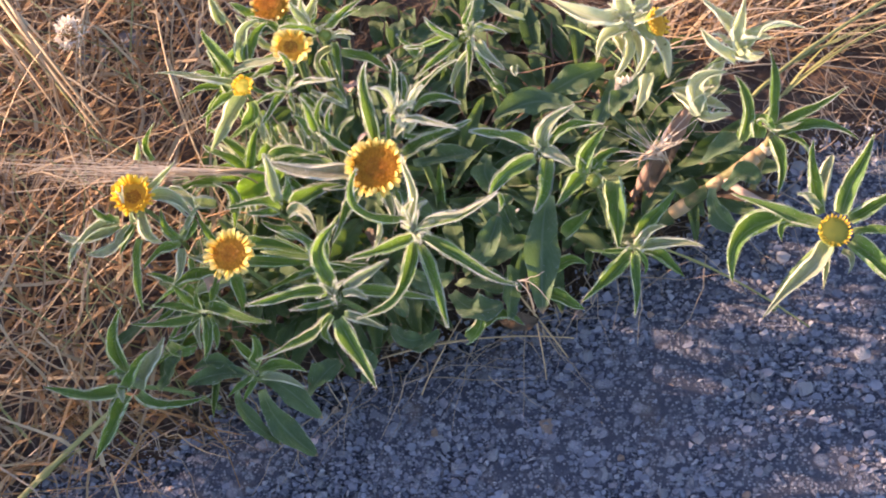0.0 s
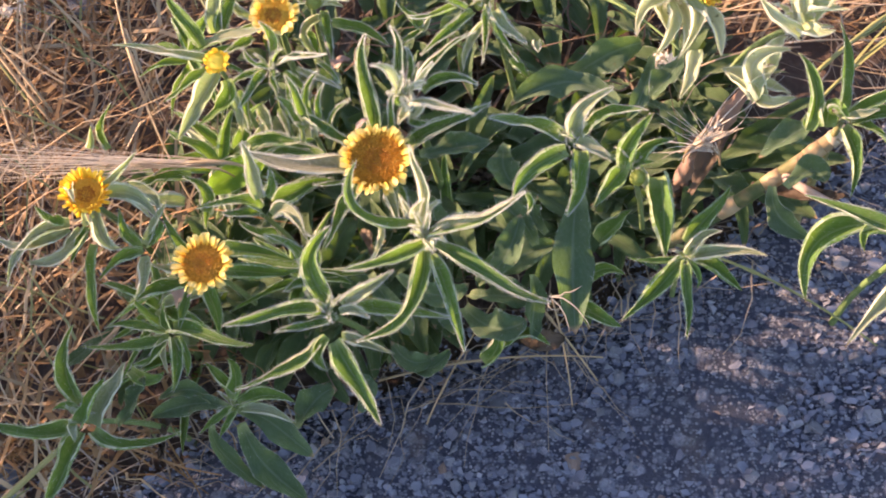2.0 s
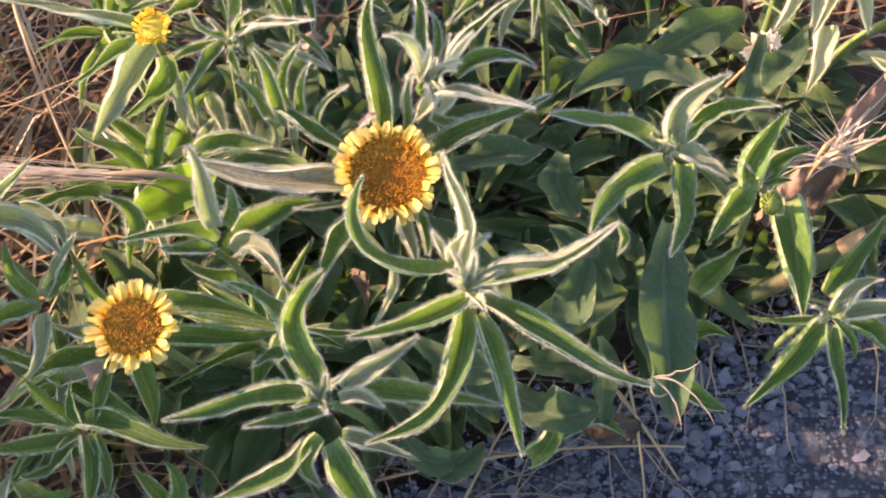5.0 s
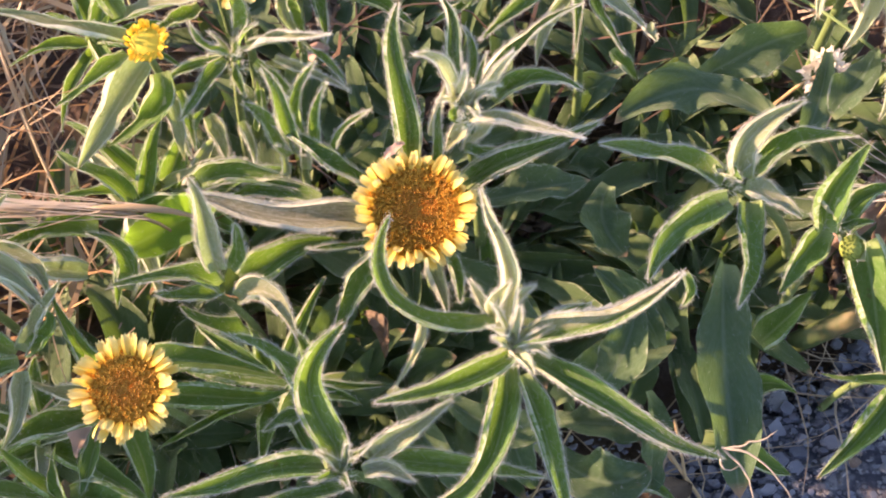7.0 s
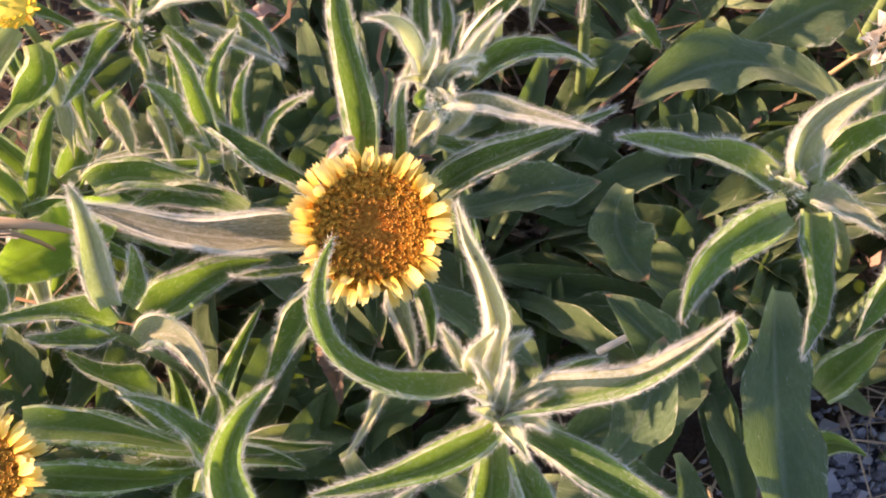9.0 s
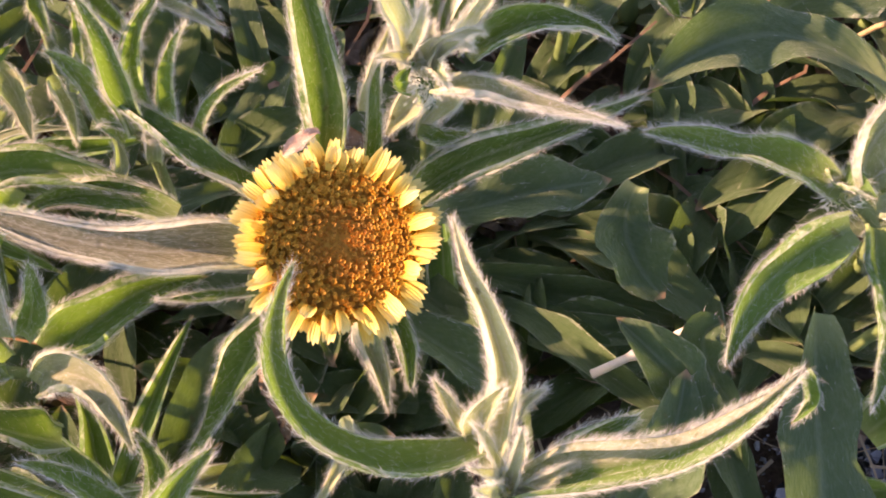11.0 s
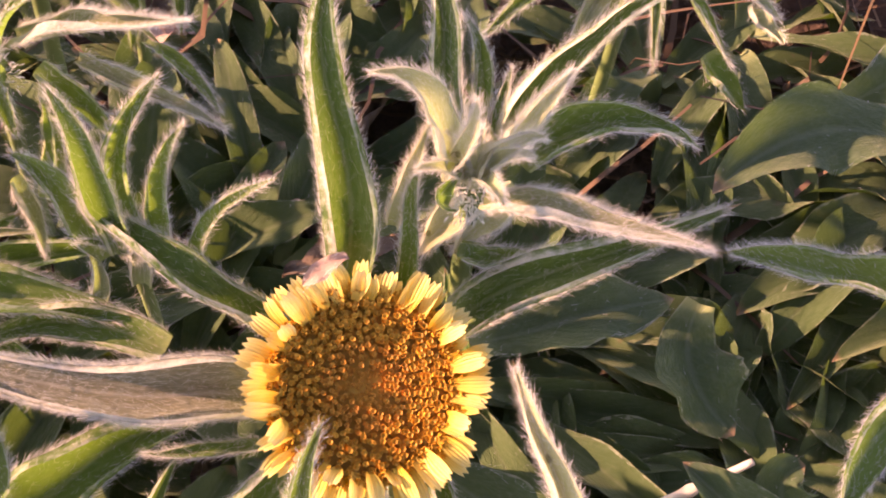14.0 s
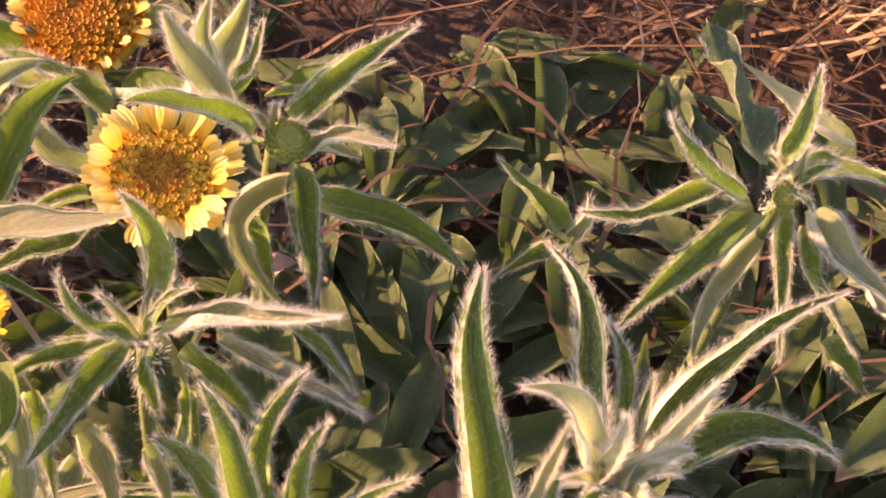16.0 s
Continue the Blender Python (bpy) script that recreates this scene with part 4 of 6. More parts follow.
leaf(sh_f5, (-50.6, 43.7, 76.0), (-48.3, 50.9, 80.0), (-43.2, 57.0, 82.0), 6.5, 0.60, hairs=301)
leaf(sh_f5, (-55.0, 37.1, 78.0), (-44.1, 38.1, 81.0), (-34.2, 39.3, 83.0), 5.3, 0.50, "p", hairs=503)
leaf(sh_f5, (-48.5, 28.5, 72.0), (-50.4, 22.8, 66.0), (-60.4, 19.8, 60.0), 6.3, 0.50, hairs=129)
leaf(sh_f5, (-47.1, 26.3, 68.0), (-45.4, 21.5, 64.0), (-44.7, 16.2, 60.0), 4.1, 0.50, "p", hairs=107)

sh_f4b = shoot_of((-48.7, 76.5, 66.0), (-48.7, 84.5, 0), 1.8, "starwort shoot with a faded golden flower head")
flower_head(sh_f4b, (-46.7, 72.6, 73.0), (-0.1, -0.2, 0.97), 9.1, disc=0.74, petals=36, florets=320, lift=5, dome=0.3, label="faded golden flower head")
leaf(sh_f4b, (-51.5, 69.0, 70.0), (-57.2, 70.1, 74.0), (-62.7, 72.9, 76.0), 5.3, 0.60, hairs=243)
leaf(sh_f4b, (-48.9, 66.1, 70.0), (-54.4, 63.8, 73.0), (-60.0, 68.0, 75.0), 4.8, 0.60, "p", hairs=114)
leaf(sh_f4b, (-41.9, 64.3, 70.0), (-33.9, 61.0, 74.0), (-25.5, 58.3, 76.0), 5.5, 0.50, hairs=334)
leaf(sh_f4b, (-40.8, 72.6, 70.0), (-35.2, 71.5, 74.0), (-29.4, 62.1, 75.0), 5.2, 0.60, "p", hairs=325)
leaf(sh_f4b, (-32.0, 59.3, 72.0), (-29.7, 66.7, 76.0), (-27.3, 72.7, 80.0), 5.7, 0.60, "p", hairs=382)
leaf(sh_f4b, (-68.1, 71.4, 65.0), (-71.3, 76.1, 68.0), (-73.7, 81.4, 72.0), 5.4, 0.60, "p", hairs=243)
leaf(sh_f4b, (-24.5, 66.0, 70.0), (-17.0, 64.9, 74.0), (-10.3, 66.9, 76.0), 5.1, 0.50, hairs=285)
leaf(sh_f4b, (-24.2, 59.5, 68.0), (-19.3, 58.6, 70.0), (-13.8, 55.6, 72.0), 4.2, 0.50, "p", hairs=75)

sh_r = shoot_of((31.3, 50.3, 76.0), (37.3, 60.3, 0), 1.8, "spreading starwort shoot with long dark green leaves")
heart(sh_r, (31.3, 50.3, 77.0), 5, 5.0, False)
wool(sh_r, (31.3, 50.3, 76.0), 2.0, 120, 0.9)
flower_head(sh_r, (29.7, 46.6, 81.0), (0.1, -0.5, 0.85), 1.4, disc=1.0, petals=0, florets=40, disc_mat=BUD, dome=0.8, label="closed yellow-green bud")
leaf(sh_r, (25.9, 47.4, 79.0), (19.8, 48.3, 84.0), (16.3, 51.2, 88.0), 2.7, 0.60, hairs=837)
leaf(sh_r, (30.4, 51.0, 80.0), (31.5, 53.1, 85.0), (33.9, 60.1, 87.0), 3.1, 0.60, hairs=792)
leaf(sh_r, (24.5, 50.3, 78.0), (15.4, 43.9, 80.0), (7.8, 44.3, 80.0), 3.6, 0.60, "g", hairs=1134)
leaf(sh_r, (27.7, 47.5, 77.0), (19.5, 40.2, 76.0), (11.6, 32.9, 75.0), 4.4, 0.60, hairs=1308)
leaf(sh_r, (30.5, 48.0, 77.0), (31.3, 43.5, 73.0), (30.2, 32.4, 70.0), 2.8, 0.60, hairs=1058)
leaf(sh_r, (34.0, 47.9, 77.0), (37.7, 42.6, 75.0), (44.2, 37.5, 73.0), 4.9, 0.60, "p", hairs=1193)
leaf(sh_r, (34.0, 52.0, 78.0), (38.0, 51.9, 79.0), (45.2, 49.0, 79.0), 4.2, 0.40, "g", hairs=712)
leaf(sh_r, (31.5, 58.1, 72.0), (30.8, 70.0, 70.0), (30.7, 86.2, 66.0), 9.6, 0.40, "bqs", hairs=238)
leaf(sh_r, (34.1, 48.1, 74.0), (36.0, 42.0, 70.0), (41.1, 36.1, 66.0), 3.4, 0.60, hairs=980)
leaf(sh_r, (30.5, 49.2, 70.0), (24.9, 42.5, 66.0), (23.8, 37.5, 62.0), 3.3, 0.50, "p", hairs=439)
leaf(sh_r, (29.5, 49.5, 79.0), (29.9, 48.0, 81.0), (30.6, 45.5, 82.0), 2.3, 0.40, "p", hairs=144)
leaf(sh_r, (38.7, 39.9, 64.0), (41.0, 37.5, 62.0), (43.9, 35.1, 60.0), 4.1, 0.40, hairs=170)
leaf(sh_r, (46.3, 47.5, 62.0), (46.6, 43.3, 64.0), (47.1, 39.9, 66.0), 2.8, 0.40, "p", hairs=235)
leaf(sh_r, (10.6, 52.1, 64.0), (5.9, 56.0, 66.0), (1.5, 60.4, 68.0), 4.3, 0.50, "g", hairs=273)
leaf(sh_r, (10.6, 52.1, 64.0), (6.7, 49.8, 63.0), (1.2, 46.8, 62.0), 3.1, 0.50, hairs=231)
leaf(sh_r, (10.6, 51.3, 64.0), (12.3, 53.2, 66.0), (12.1, 55.8, 68.0), 2.8, 0.40, "p", hairs=177)

sh_d = shoot_of((56.9, 5.3, 69.0), (84.9, 21.3, 0), 2.1, "silvery green leafy starwort shoot beside a dry seed head")
heart(sh_d, (56.9, 5.3, 70.0), 5, 5.0)
wool(sh_d, (56.9, 5.3, 69.0), 2.4, 300, 1.2)
leaf(sh_d, (54.7, 3.3, 72.0), (43.2, 8.1, 74.0), (32.6, 9.9, 75.0), 6.4, 0.70, "g", hairs=2000)
leaf(sh_d, (57.9, 4.6, 72.0), (60.4, 10.6, 77.0), (69.8, 15.4, 81.0), 6.1, 0.60, "p", hairs=1521)
leaf(sh_d, (59.5, 4.5, 72.0), (68.2, 9.0, 76.0), (79.2, 9.0, 78.0), 7.0, 0.40, hairs=1304)
leaf(sh_d, (58.8, 2.0, 72.0), (63.8, 0.1, 72.0), (68.4, -3.3, 71.0), 4.9, 0.40, "p", hairs=875)
leaf(sh_d, (55.7, -0.2, 72.0), (44.9, -7.2, 72.0), (40.4, -15.6, 70.0), 6.0, 0.25, "s", hairs=1351)
leaf(sh_d, (59.5, 0.8, 70.0), (58.2, -10.8, 69.0), (55.2, -20.2, 69.0), 6.4, 0.40, hairs=1292)
leaf(sh_d, (54.9, 5.9, 72.0), (56.0, 3.9, 74.0), (57.8, 1.9, 75.0), 4.6, 0.50, hairs=122)

sh_d2 = shoot_of((73.9, -4.3, 68.0), (79.9, 7.7, 0), 1.7, "dense starwort shoot with broad lower leaves")
heart(sh_d2, (73.9, -4.3, 69.0), 5, 5.0, False)
flower_head(sh_d2, (75.4, -10.4, 73.0), (0.2, -0.5, 0.8), 2.2, disc=1.0, petals=0, florets=50, disc_mat=BUD, dome=0.8, label="closed yellow-green bud")
leaf(sh_d2, (72.0, -6.2, 71.0), (74.5, 1.1, 75.0), (80.5, 7.8, 79.0), 6.7, 0.60, hairs=334)
leaf(sh_d2, (72.1, -5.6, 71.0), (67.2, -10.9, 69.0), (62.9, -17.0, 68.0), 6.5, 0.50, hairs=271)
leaf(sh_d2, (74.7, -5.0, 71.0), (79.3, -0.1, 72.0), (87.0, 3.1, 72.0), 5.5, 0.50, hairs=272)
leaf(sh_d2, (73.7, -3.1, 72.0), (71.2, -1.3, 73.0), (69.3, -0.0, 73.0), 2.9, 0.50, "p", hairs=45)
leaf(sh_d2, (74.6, -6.2, 71.0), (76.9, -9.2, 70.0), (78.1, -11.6, 70.0), 5.1, 0.40, "p", hairs=54)
leaf(sh_d2, (74.7, -6.8, 70.0), (77.5, -5.6, 72.0), (80.4, -5.1, 73.0), 3.9, 0.60, hairs=42)
leaf(sh_d2, (82.8, -2.1, 60.0), (83.2, -15.8, 58.0), (83.3, -27.0, 56.0), 9.5, 0.35, hairs=454)
leaf(sh_d2, (81.2, 26.2, 60.0), (84.8, 30.3, 62.0), (91.5, 40.4, 64.0), 8.6, 0.40, "bq", hairs=45)
leaf(sh_d2, (71.2, 25.7, 58.0), (54.3, 33.1, 60.0), (38.4, 24.4, 60.0), 11.1, 0.25, "bq", hairs=92)
leaf(sh_d2, (56.3, 37.7, 56.0), (68.0, 42.6, 60.0), (79.6, 45.6, 62.0), 12.0, 0.30, "bq", hairs=64)
leaf(sh_d2, (58.6, -2.2, 52.0), (57.0, -22.3, 50.0), (57.5, -46.4, 46.0), 14.2, 0.15, "bqs", hairs=112)
leaf(sh_d2, (49.0, -12.9, 46.0), (44.5, -6.1, 50.0), (46.8, -3.4, 52.0), 7.2, 0.40, "bq", hairs=32)
leaf(sh_d2, (37.4, 14.2, 54.0), (36.1, 7.3, 52.0), (40.4, 0.5, 50.0), 10.9, 0.30, "bq", hairs=39)

sh_e = shoot_of((89.0, -25.6, 52.0), (89.0, -11.6, 0), 1.5, "low starwort side shoot spreading over the asphalt")
heart(sh_e, (89.0, -25.6, 53.0), 5, 5.0, False)
leaf(sh_e, (88.6, -28.4, 55.0), (88.8, -39.7, 54.0), (88.1, -51.4, 53.0), 4.4, 0.60, hairs=415)
leaf(sh_e, (89.6, -26.8, 56.0), (92.1, -32.3, 56.0), (91.5, -36.4, 55.0), 2.7, 0.60, hairs=65)
leaf(sh_e, (87.7, -27.4, 54.0), (80.4, -35.3, 52.0), (70.1, -44.2, 50.0), 6.2, 0.50, hairs=444)
leaf(sh_e, (90.3, -26.7, 55.0), (101.2, -25.4, 57.0), (111.8, -27.7, 58.0), 4.9, 0.50, "p", hairs=515)
leaf(sh_e, (89.6, -26.3, 56.0), (93.8, -22.1, 58.0), (99.4, -20.5, 60.0), 4.6, 0.50, "p", hairs=291)
leaf(sh_e, (91.9, -25.6, 52.0), (99.4, -29.0, 50.0), (105.2, -33.9, 48.0), 5.4, 0.50, hairs=103)
leaf(sh_e, (88.1, -26.6, 55.0), (79.6, -27.6, 55.0), (72.0, -25.9, 55.0), 2.7, 0.50, hairs=102)
leaf(sh_e, (89.7, -20.6, 53.0), (96.9, -11.9, 55.0), (103.2, -4.1, 58.0), 6.3, 0.50, hairs=138)

sh_s1 = shoot_of((136.0, 16.1, 60.0), (130.0, 12.1, 0), 2.5, "starwort side shoot on a thick woody stem", mat=STEM_WOODY)
heart(sh_s1, (136.0, 16.1, 61.0), 5, 5.0, False)
leaf(sh_s1, (134.4, 14.3, 66.0), (136.2, 26.9, 73.0), (135.2, 40.1, 77.0), 5.1, 0.60, hairs=509)
leaf(sh_s1, (136.2, 13.5, 66.0), (149.1, 17.9, 70.0), (161.0, 25.5, 73.0), 5.4, 0.50, hairs=515)
leaf(sh_s1, (137.1, 11.9, 65.0), (151.0, 13.6, 67.0), (163.9, 8.1, 65.0), 5.7, 0.40, hairs=509)
leaf(sh_s1, (135.3, 11.0, 64.0), (138.5, 1.8, 62.0), (136.0, -9.5, 58.0), 5.8, 0.50, hairs=400)
leaf(sh_s1, (131.6, 12.3, 64.0), (121.3, 10.6, 62.0), (111.2, 3.6, 60.0), 9.0, 0.30, "bq", hairs=58)
leaf(sh_s1, (125.9, 10.2, 64.0), (127.5, 22.3, 70.0), (123.4, 32.6, 72.0), 5.0, 0.50, hairs=448)
leaf(sh_s1, (138.0, 11.4, 65.0), (144.8, 7.6, 65.0), (148.0, 1.5, 63.0), 4.2, 0.60, hairs=93)
leaf(sh_s1, (135.3, 13.1, 66.0), (139.5, 11.3, 69.0), (145.1, 13.4, 70.0), 4.1, 0.50, "p", hairs=94)
leaf(sh_s1, (124.9, 10.2, 64.0), (124.2, 12.4, 66.0), (124.5, 13.3, 68.0), 2.1, 0.50, hairs=33)
leaf(sh_s1, (130.6, 11.2, 64.0), (132.4, 15.3, 68.0), (136.5, 8.6, 69.0), 7.0, 0.40, hairs=87)

sh_f6 = shoot_of((151.1, -32.0, 72.0), (139.1, -22.0, 0), 2.0, "starwort shoot with an olive half-open head over the asphalt")
flower_head(sh_f6, (149.4, -35.7, 80.0), (0.15, -0.2, 0.95), 5.9, disc=0.80, petals=46, florets=330, lift=48, gold=True, wide=0.10, dome=0.1, disc_mat=OLIVE_DISC, label="olive-green half-open head ringed with gold")
leaf(sh_f6, (152.7, -28.4, 78.0), (157.8, -15.8, 81.0), (164.7, -1.5, 84.0), 7.1, 0.60, hairs=542)
leaf(sh_f6, (155.2, -30.3, 77.0), (163.0, -26.2, 79.0), (173.2, -20.7, 82.0), 6.1, 0.50, hairs=378)
leaf(sh_f6, (155.9, -33.9, 76.0), (165.5, -35.2, 78.0), (174.8, -37.8, 80.0), 4.5, 0.50, hairs=355)
leaf(sh_f6, (154.9, -36.5, 75.0), (163.4, -44.5, 74.0), (173.3, -54.4, 72.0), 7.7, 0.60, hairs=465)
leaf(sh_f6, (147.8, -38.4, 76.0), (139.6, -48.5, 74.0), (126.3, -62.0, 72.0), 8.0, 0.50, "p", hairs=755)
leaf(sh_f6, (145.8, -31.4, 77.0), (134.0, -26.9, 78.0), (118.7, -19.5, 78.0), 5.8, 0.50, hairs=532)
leaf(sh_f6, (138.2, -25.4, 72.0), (123.3, -29.1, 68.0), (119.4, -45.5, 64.0), 8.6, 0.40, hairs=597)
leaf(sh_f6, (146.1, -27.6, 77.0), (144.6, -14.7, 80.0), (145.7, -3.4, 84.0), 5.6, 0.60, hairs=457)
leaf(sh_f6, (147.1, -36.2, 74.0), (147.3, -44.2, 72.0), (145.9, -51.2, 70.0), 3.1, 0.50, "p", hairs=128)
leaf(sh_f6, (144.6, -29.9, 74.0), (136.1, -28.1, 73.0), (135.1, -33.6, 70.0), 4.6, 0.40, hairs=94)
leaf(sh_f6, (146.1, -26.2, 78.0), (141.9, -23.1, 80.0), (139.2, -22.6, 81.0), 3.9, 0.50, "p", hairs=69)
leaf(sh_f6, (152.2, -39.3, 74.0), (154.7, -41.8, 73.0), (153.5, -46.3, 72.0), 3.4, 0.40, "p", hairs=68)
leaf(sh_f6, (115.9, -1.3, 52.0), (117.5, -10.9, 50.0), (126.0, -16.7, 48.0), 8.2, 0.30, "bq", hairs=51)
leaf(sh_f6, (119.2, -2.7, 54.0), (126.9, 1.6, 56.0), (130.3, -3.1, 56.0), 9.4, 0.30, "bq", hairs=37)
leaf(sh_f6, (146.6, -23.9, 76.0), (150.0, -11.4, 78.0), (152.1, -6.7, 79.0), 5.0, 0.40, "p", hairs=150)

sh_u = shoot_of((124.7, 44.9, 68.0), (109.7, 68.9, 0), 2.5, "pale silvery starwort shoot with withered lower leaves")
heart(sh_u, (124.7, 44.9, 69.0), 7, 9.0)
wool(sh_u, (124.7, 44.9, 69.0), 3.2, 1000, 1.4)
leaf(sh_u, (127.3, 45.7, 70.0), (130.2, 46.0, 74.0), (136.1, 46.1, 76.0), 5.5, 0.40, "w", hairs=261)
leaf(sh_u, (124.5, 44.1, 70.0), (127.6, 40.7, 73.0), (134.5, 39.6, 74.0), 6.2, 0.30, "w", hairs=292)
leaf(sh_u, (117.2, 36.2, 62.0), (118.8, 40.0, 65.0), (121.7, 42.6, 67.0), 6.5, 0.50, "w", hairs=222)
leaf(sh_u, (115.0, 38.8, 62.0), (113.0, 36.6, 60.0), (110.0, 35.0, 59.0), 5.6, 0.40, "w", hairs=165)
leaf(sh_u, (112.0, 33.4, 56.0), (117.1, 30.5, 58.0), (123.0, 27.3, 58.0), 5.2, 0.40, "w", hairs=302)
leaf(sh_u, (111.4, 34.0, 56.0), (107.1, 35.9, 58.0), (102.7, 35.9, 60.0), 4.8, 0.40, "w", hairs=234)
leaf(sh_u, (112.9, 33.9, 58.0), (115.8, 34.0, 60.0), (119.7, 36.1, 62.0), 4.7, 0.40, "w", hairs=195)
leaf(sh_u, (123.9, 36.4, 74.0), (117.6, 38.9, 79.0), (112.1, 45.9, 82.0), 5.5, 0.50, "w", hairs=320)
leaf(sh_u, (125.2, 44.7, 76.0), (120.0, 49.6, 81.0), (112.4, 58.4, 84.0), 6.4, 0.50, "w", hairs=373)
leaf(sh_u, (125.9, 40.9, 76.0), (125.5, 46.8, 81.0), (128.2, 57.5, 85.0), 6.1, 0.60, "w", hairs=456)
leaf(sh_u, (127.0, 41.7, 75.0), (136.3, 45.7, 80.0), (148.0, 42.9, 82.0), 7.5, 0.40, "w", hairs=551)
leaf(sh_u, (124.1, 40.1, 74.0), (128.3, 35.0, 77.0), (133.7, 35.7, 78.0), 6.6, 0.40, "w", hairs=104)
leaf(sh_u, (126.0, 43.4, 76.0), (130.5, 41.9, 79.0), (137.9, 41.2, 80.0), 5.9, 0.50, "w", hairs=234)
leaf(sh_u, (124.1, 43.9, 77.0), (124.1, 47.7, 80.0), (124.6, 52.2, 82.0), 4.7, 0.50, "w", hairs=80)
leaf(sh_u, (112.1, 20.7, 65.0), (110.8, 30.4, 70.0), (122.3, 33.7, 72.0), 7.7, 0.50, "w", hairs=541)
leaf(sh_u, (111.1, 20.7, 65.0), (106.8, 25.0, 67.0), (102.3, 29.1, 68.0), 5.1, 0.50, "w", hairs=103)
leaf(sh_u, (112.1, 20.7, 65.0), (117.3, 19.0, 66.0), (122.9, 20.7, 66.0), 4.7, 0.50, "w", hairs=267)
leaf(sh_u, (110.5, 20.0, 66.0), (112.1, 24.5, 68.0), (116.0, 27.2, 69.0), 5.5, 0.50, "w", hairs=63)

sh_v = shoot_of((87.5, 53.5, 74.0), (93.5, 69.5, 0), 2.2, "pale woolly starwort shoot with a nodding orange head")
heart(sh_v, (87.5, 53.5, 75.0), 9, 10.0)
wool(sh_v, (87.5, 53.5, 76.0), 4.4, 1700, 1.7)
flower_head(sh_v, (97.2, 50.0, 80.0), (0.8, -0.1, 0.6), 5.9, disc=0.75, petals=30, florets=260, gold=True, lift=30, label="nodding orange head")
leaf(sh_v, (86.7, 55.3, 75.0), (83.6, 57.3, 79.0), (80.7, 59.7, 81.0), 7.4, 0.50, "w", hairs=226)
leaf(sh_v, (87.5, 54.0, 75.0), (92.4, 54.2, 79.0), (95.5, 58.0, 81.0), 7.4, 0.50, "w", hairs=271)
leaf(sh_v, (85.5, 53.7, 74.0), (84.4, 47.6, 72.0), (87.3, 41.5, 70.0), 5.5, 0.30, "w", hairs=316)
leaf(sh_v, (89.4, 52.1, 74.0), (92.2, 43.4, 72.0), (90.1, 35.8, 69.0), 5.5, 0.30, "w", hairs=416)
leaf(sh_v, (84.5, 54.2, 75.0), (77.5, 55.0, 76.0), (73.5, 52.7, 76.0), 5.6, 0.40, "w", hairs=274)
leaf(sh_v, (87.9, 53.6, 77.0), (89.5, 54.4, 82.0), (88.0, 56.6, 84.0), 5.9, 0.40, "w", hairs=202)
leaf(sh_v, (85.5, 52.0, 79.0), (74.7, 52.7, 82.0), (59.3, 62.1, 83.0), 8.2, 0.50, "w", hairs=686)
leaf(sh_v, (88.5, 50.6, 79.0), (94.8, 43.0, 77.0), (87.9, 28.3, 75.0), 6.4, 0.50, "w", hairs=617)
leaf(sh_v, (87.5, 50.2, 78.0), (79.9, 46.8, 77.0), (76.6, 38.3, 74.0), 5.6, 0.50, "w", hairs=322)
leaf(sh_v, (89.4, 50.9, 80.0), (95.3, 50.7, 82.0), (104.2, 55.7, 83.0), 5.9, 0.40, "w", hairs=383)
leaf(sh_v, (91.4, 49.5, 77.0), (99.4, 41.9, 75.0), (101.1, 31.2, 72.0), 6.9, 0.50, "w", hairs=404)
leaf(sh_v, (87.5, 54.9, 80.0), (85.3, 58.9, 83.0), (84.8, 68.1, 86.0), 7.8, 0.50, "w", hairs=354)
leaf(sh_v, (91.5, 56.0, 80.0), (95.5, 59.2, 82.0), (98.6, 65.0, 84.0), 6.5, 0.50, "w", hairs=290)
leaf(sh_v, (94.7, 37.6, 68.0), (93.4, 31.3, 65.0), (88.7, 22.6, 63.0), 6.1, 0.50, "w", hairs=309)
leaf(sh_v, (82.1, 40.4, 62.0), (78.6, 28.2, 60.0), (73.7, 19.2, 58.0), 6.5, 0.40, "bq", hairs=58)
leaf(sh_v, (86.4, 48.5, 77.0), (87.3, 42.4, 72.0), (82.2, 35.7, 68.0), 5.7, 0.50, "w", hairs=310)
leaf(sh_v, (48.4, 71.6, 60.0), (41.2, 72.8, 64.0), (32.9, 78.1, 68.0), 5.1, 0.50, "w", hairs=155)

sh_f3 = shoot_of((-84.0, -15.5, 74.0), (-86.0, 0.5, 0), 1.8, "starwort shoot with a bright golden cup-shaped head")
flower_head(sh_f3, (-82.4, -16.4, 79.0), (0.12, -0.1, 0.97), 8.6, disc=0.64, petals=64, florets=300, gold=True, lift=40, wide=0.15, dome=-0.05, disc_mat=FLORET_GOLD, label="golden cup-shaped flower head")
leaf(sh_f3, (-86.2, -15.6, 79.5), (-85.0, -17.2, 83.5), (-83.4, -21.5, 83.0), 3.2, 0.60, "w", hairs=160)
leaf(sh_f3, (-76.2, -12.1, 72.0), (-70.8, -15.4, 74.0), (-63.9, -21.4, 73.0), 5.1, 0.40, "w", hairs=285)
leaf(sh_f3, (-77.9, -13.5, 78.0), (-72.2, -11.2, 82.0), (-66.9, -5.2, 85.0), 3.7, 0.60, "p", hairs=372)
leaf(sh_f3, (-88.4, -24.0, 76.0), (-92.8, -23.6, 77.0), (-97.6, -19.6, 79.0), 4.7, 0.50, hairs=199)
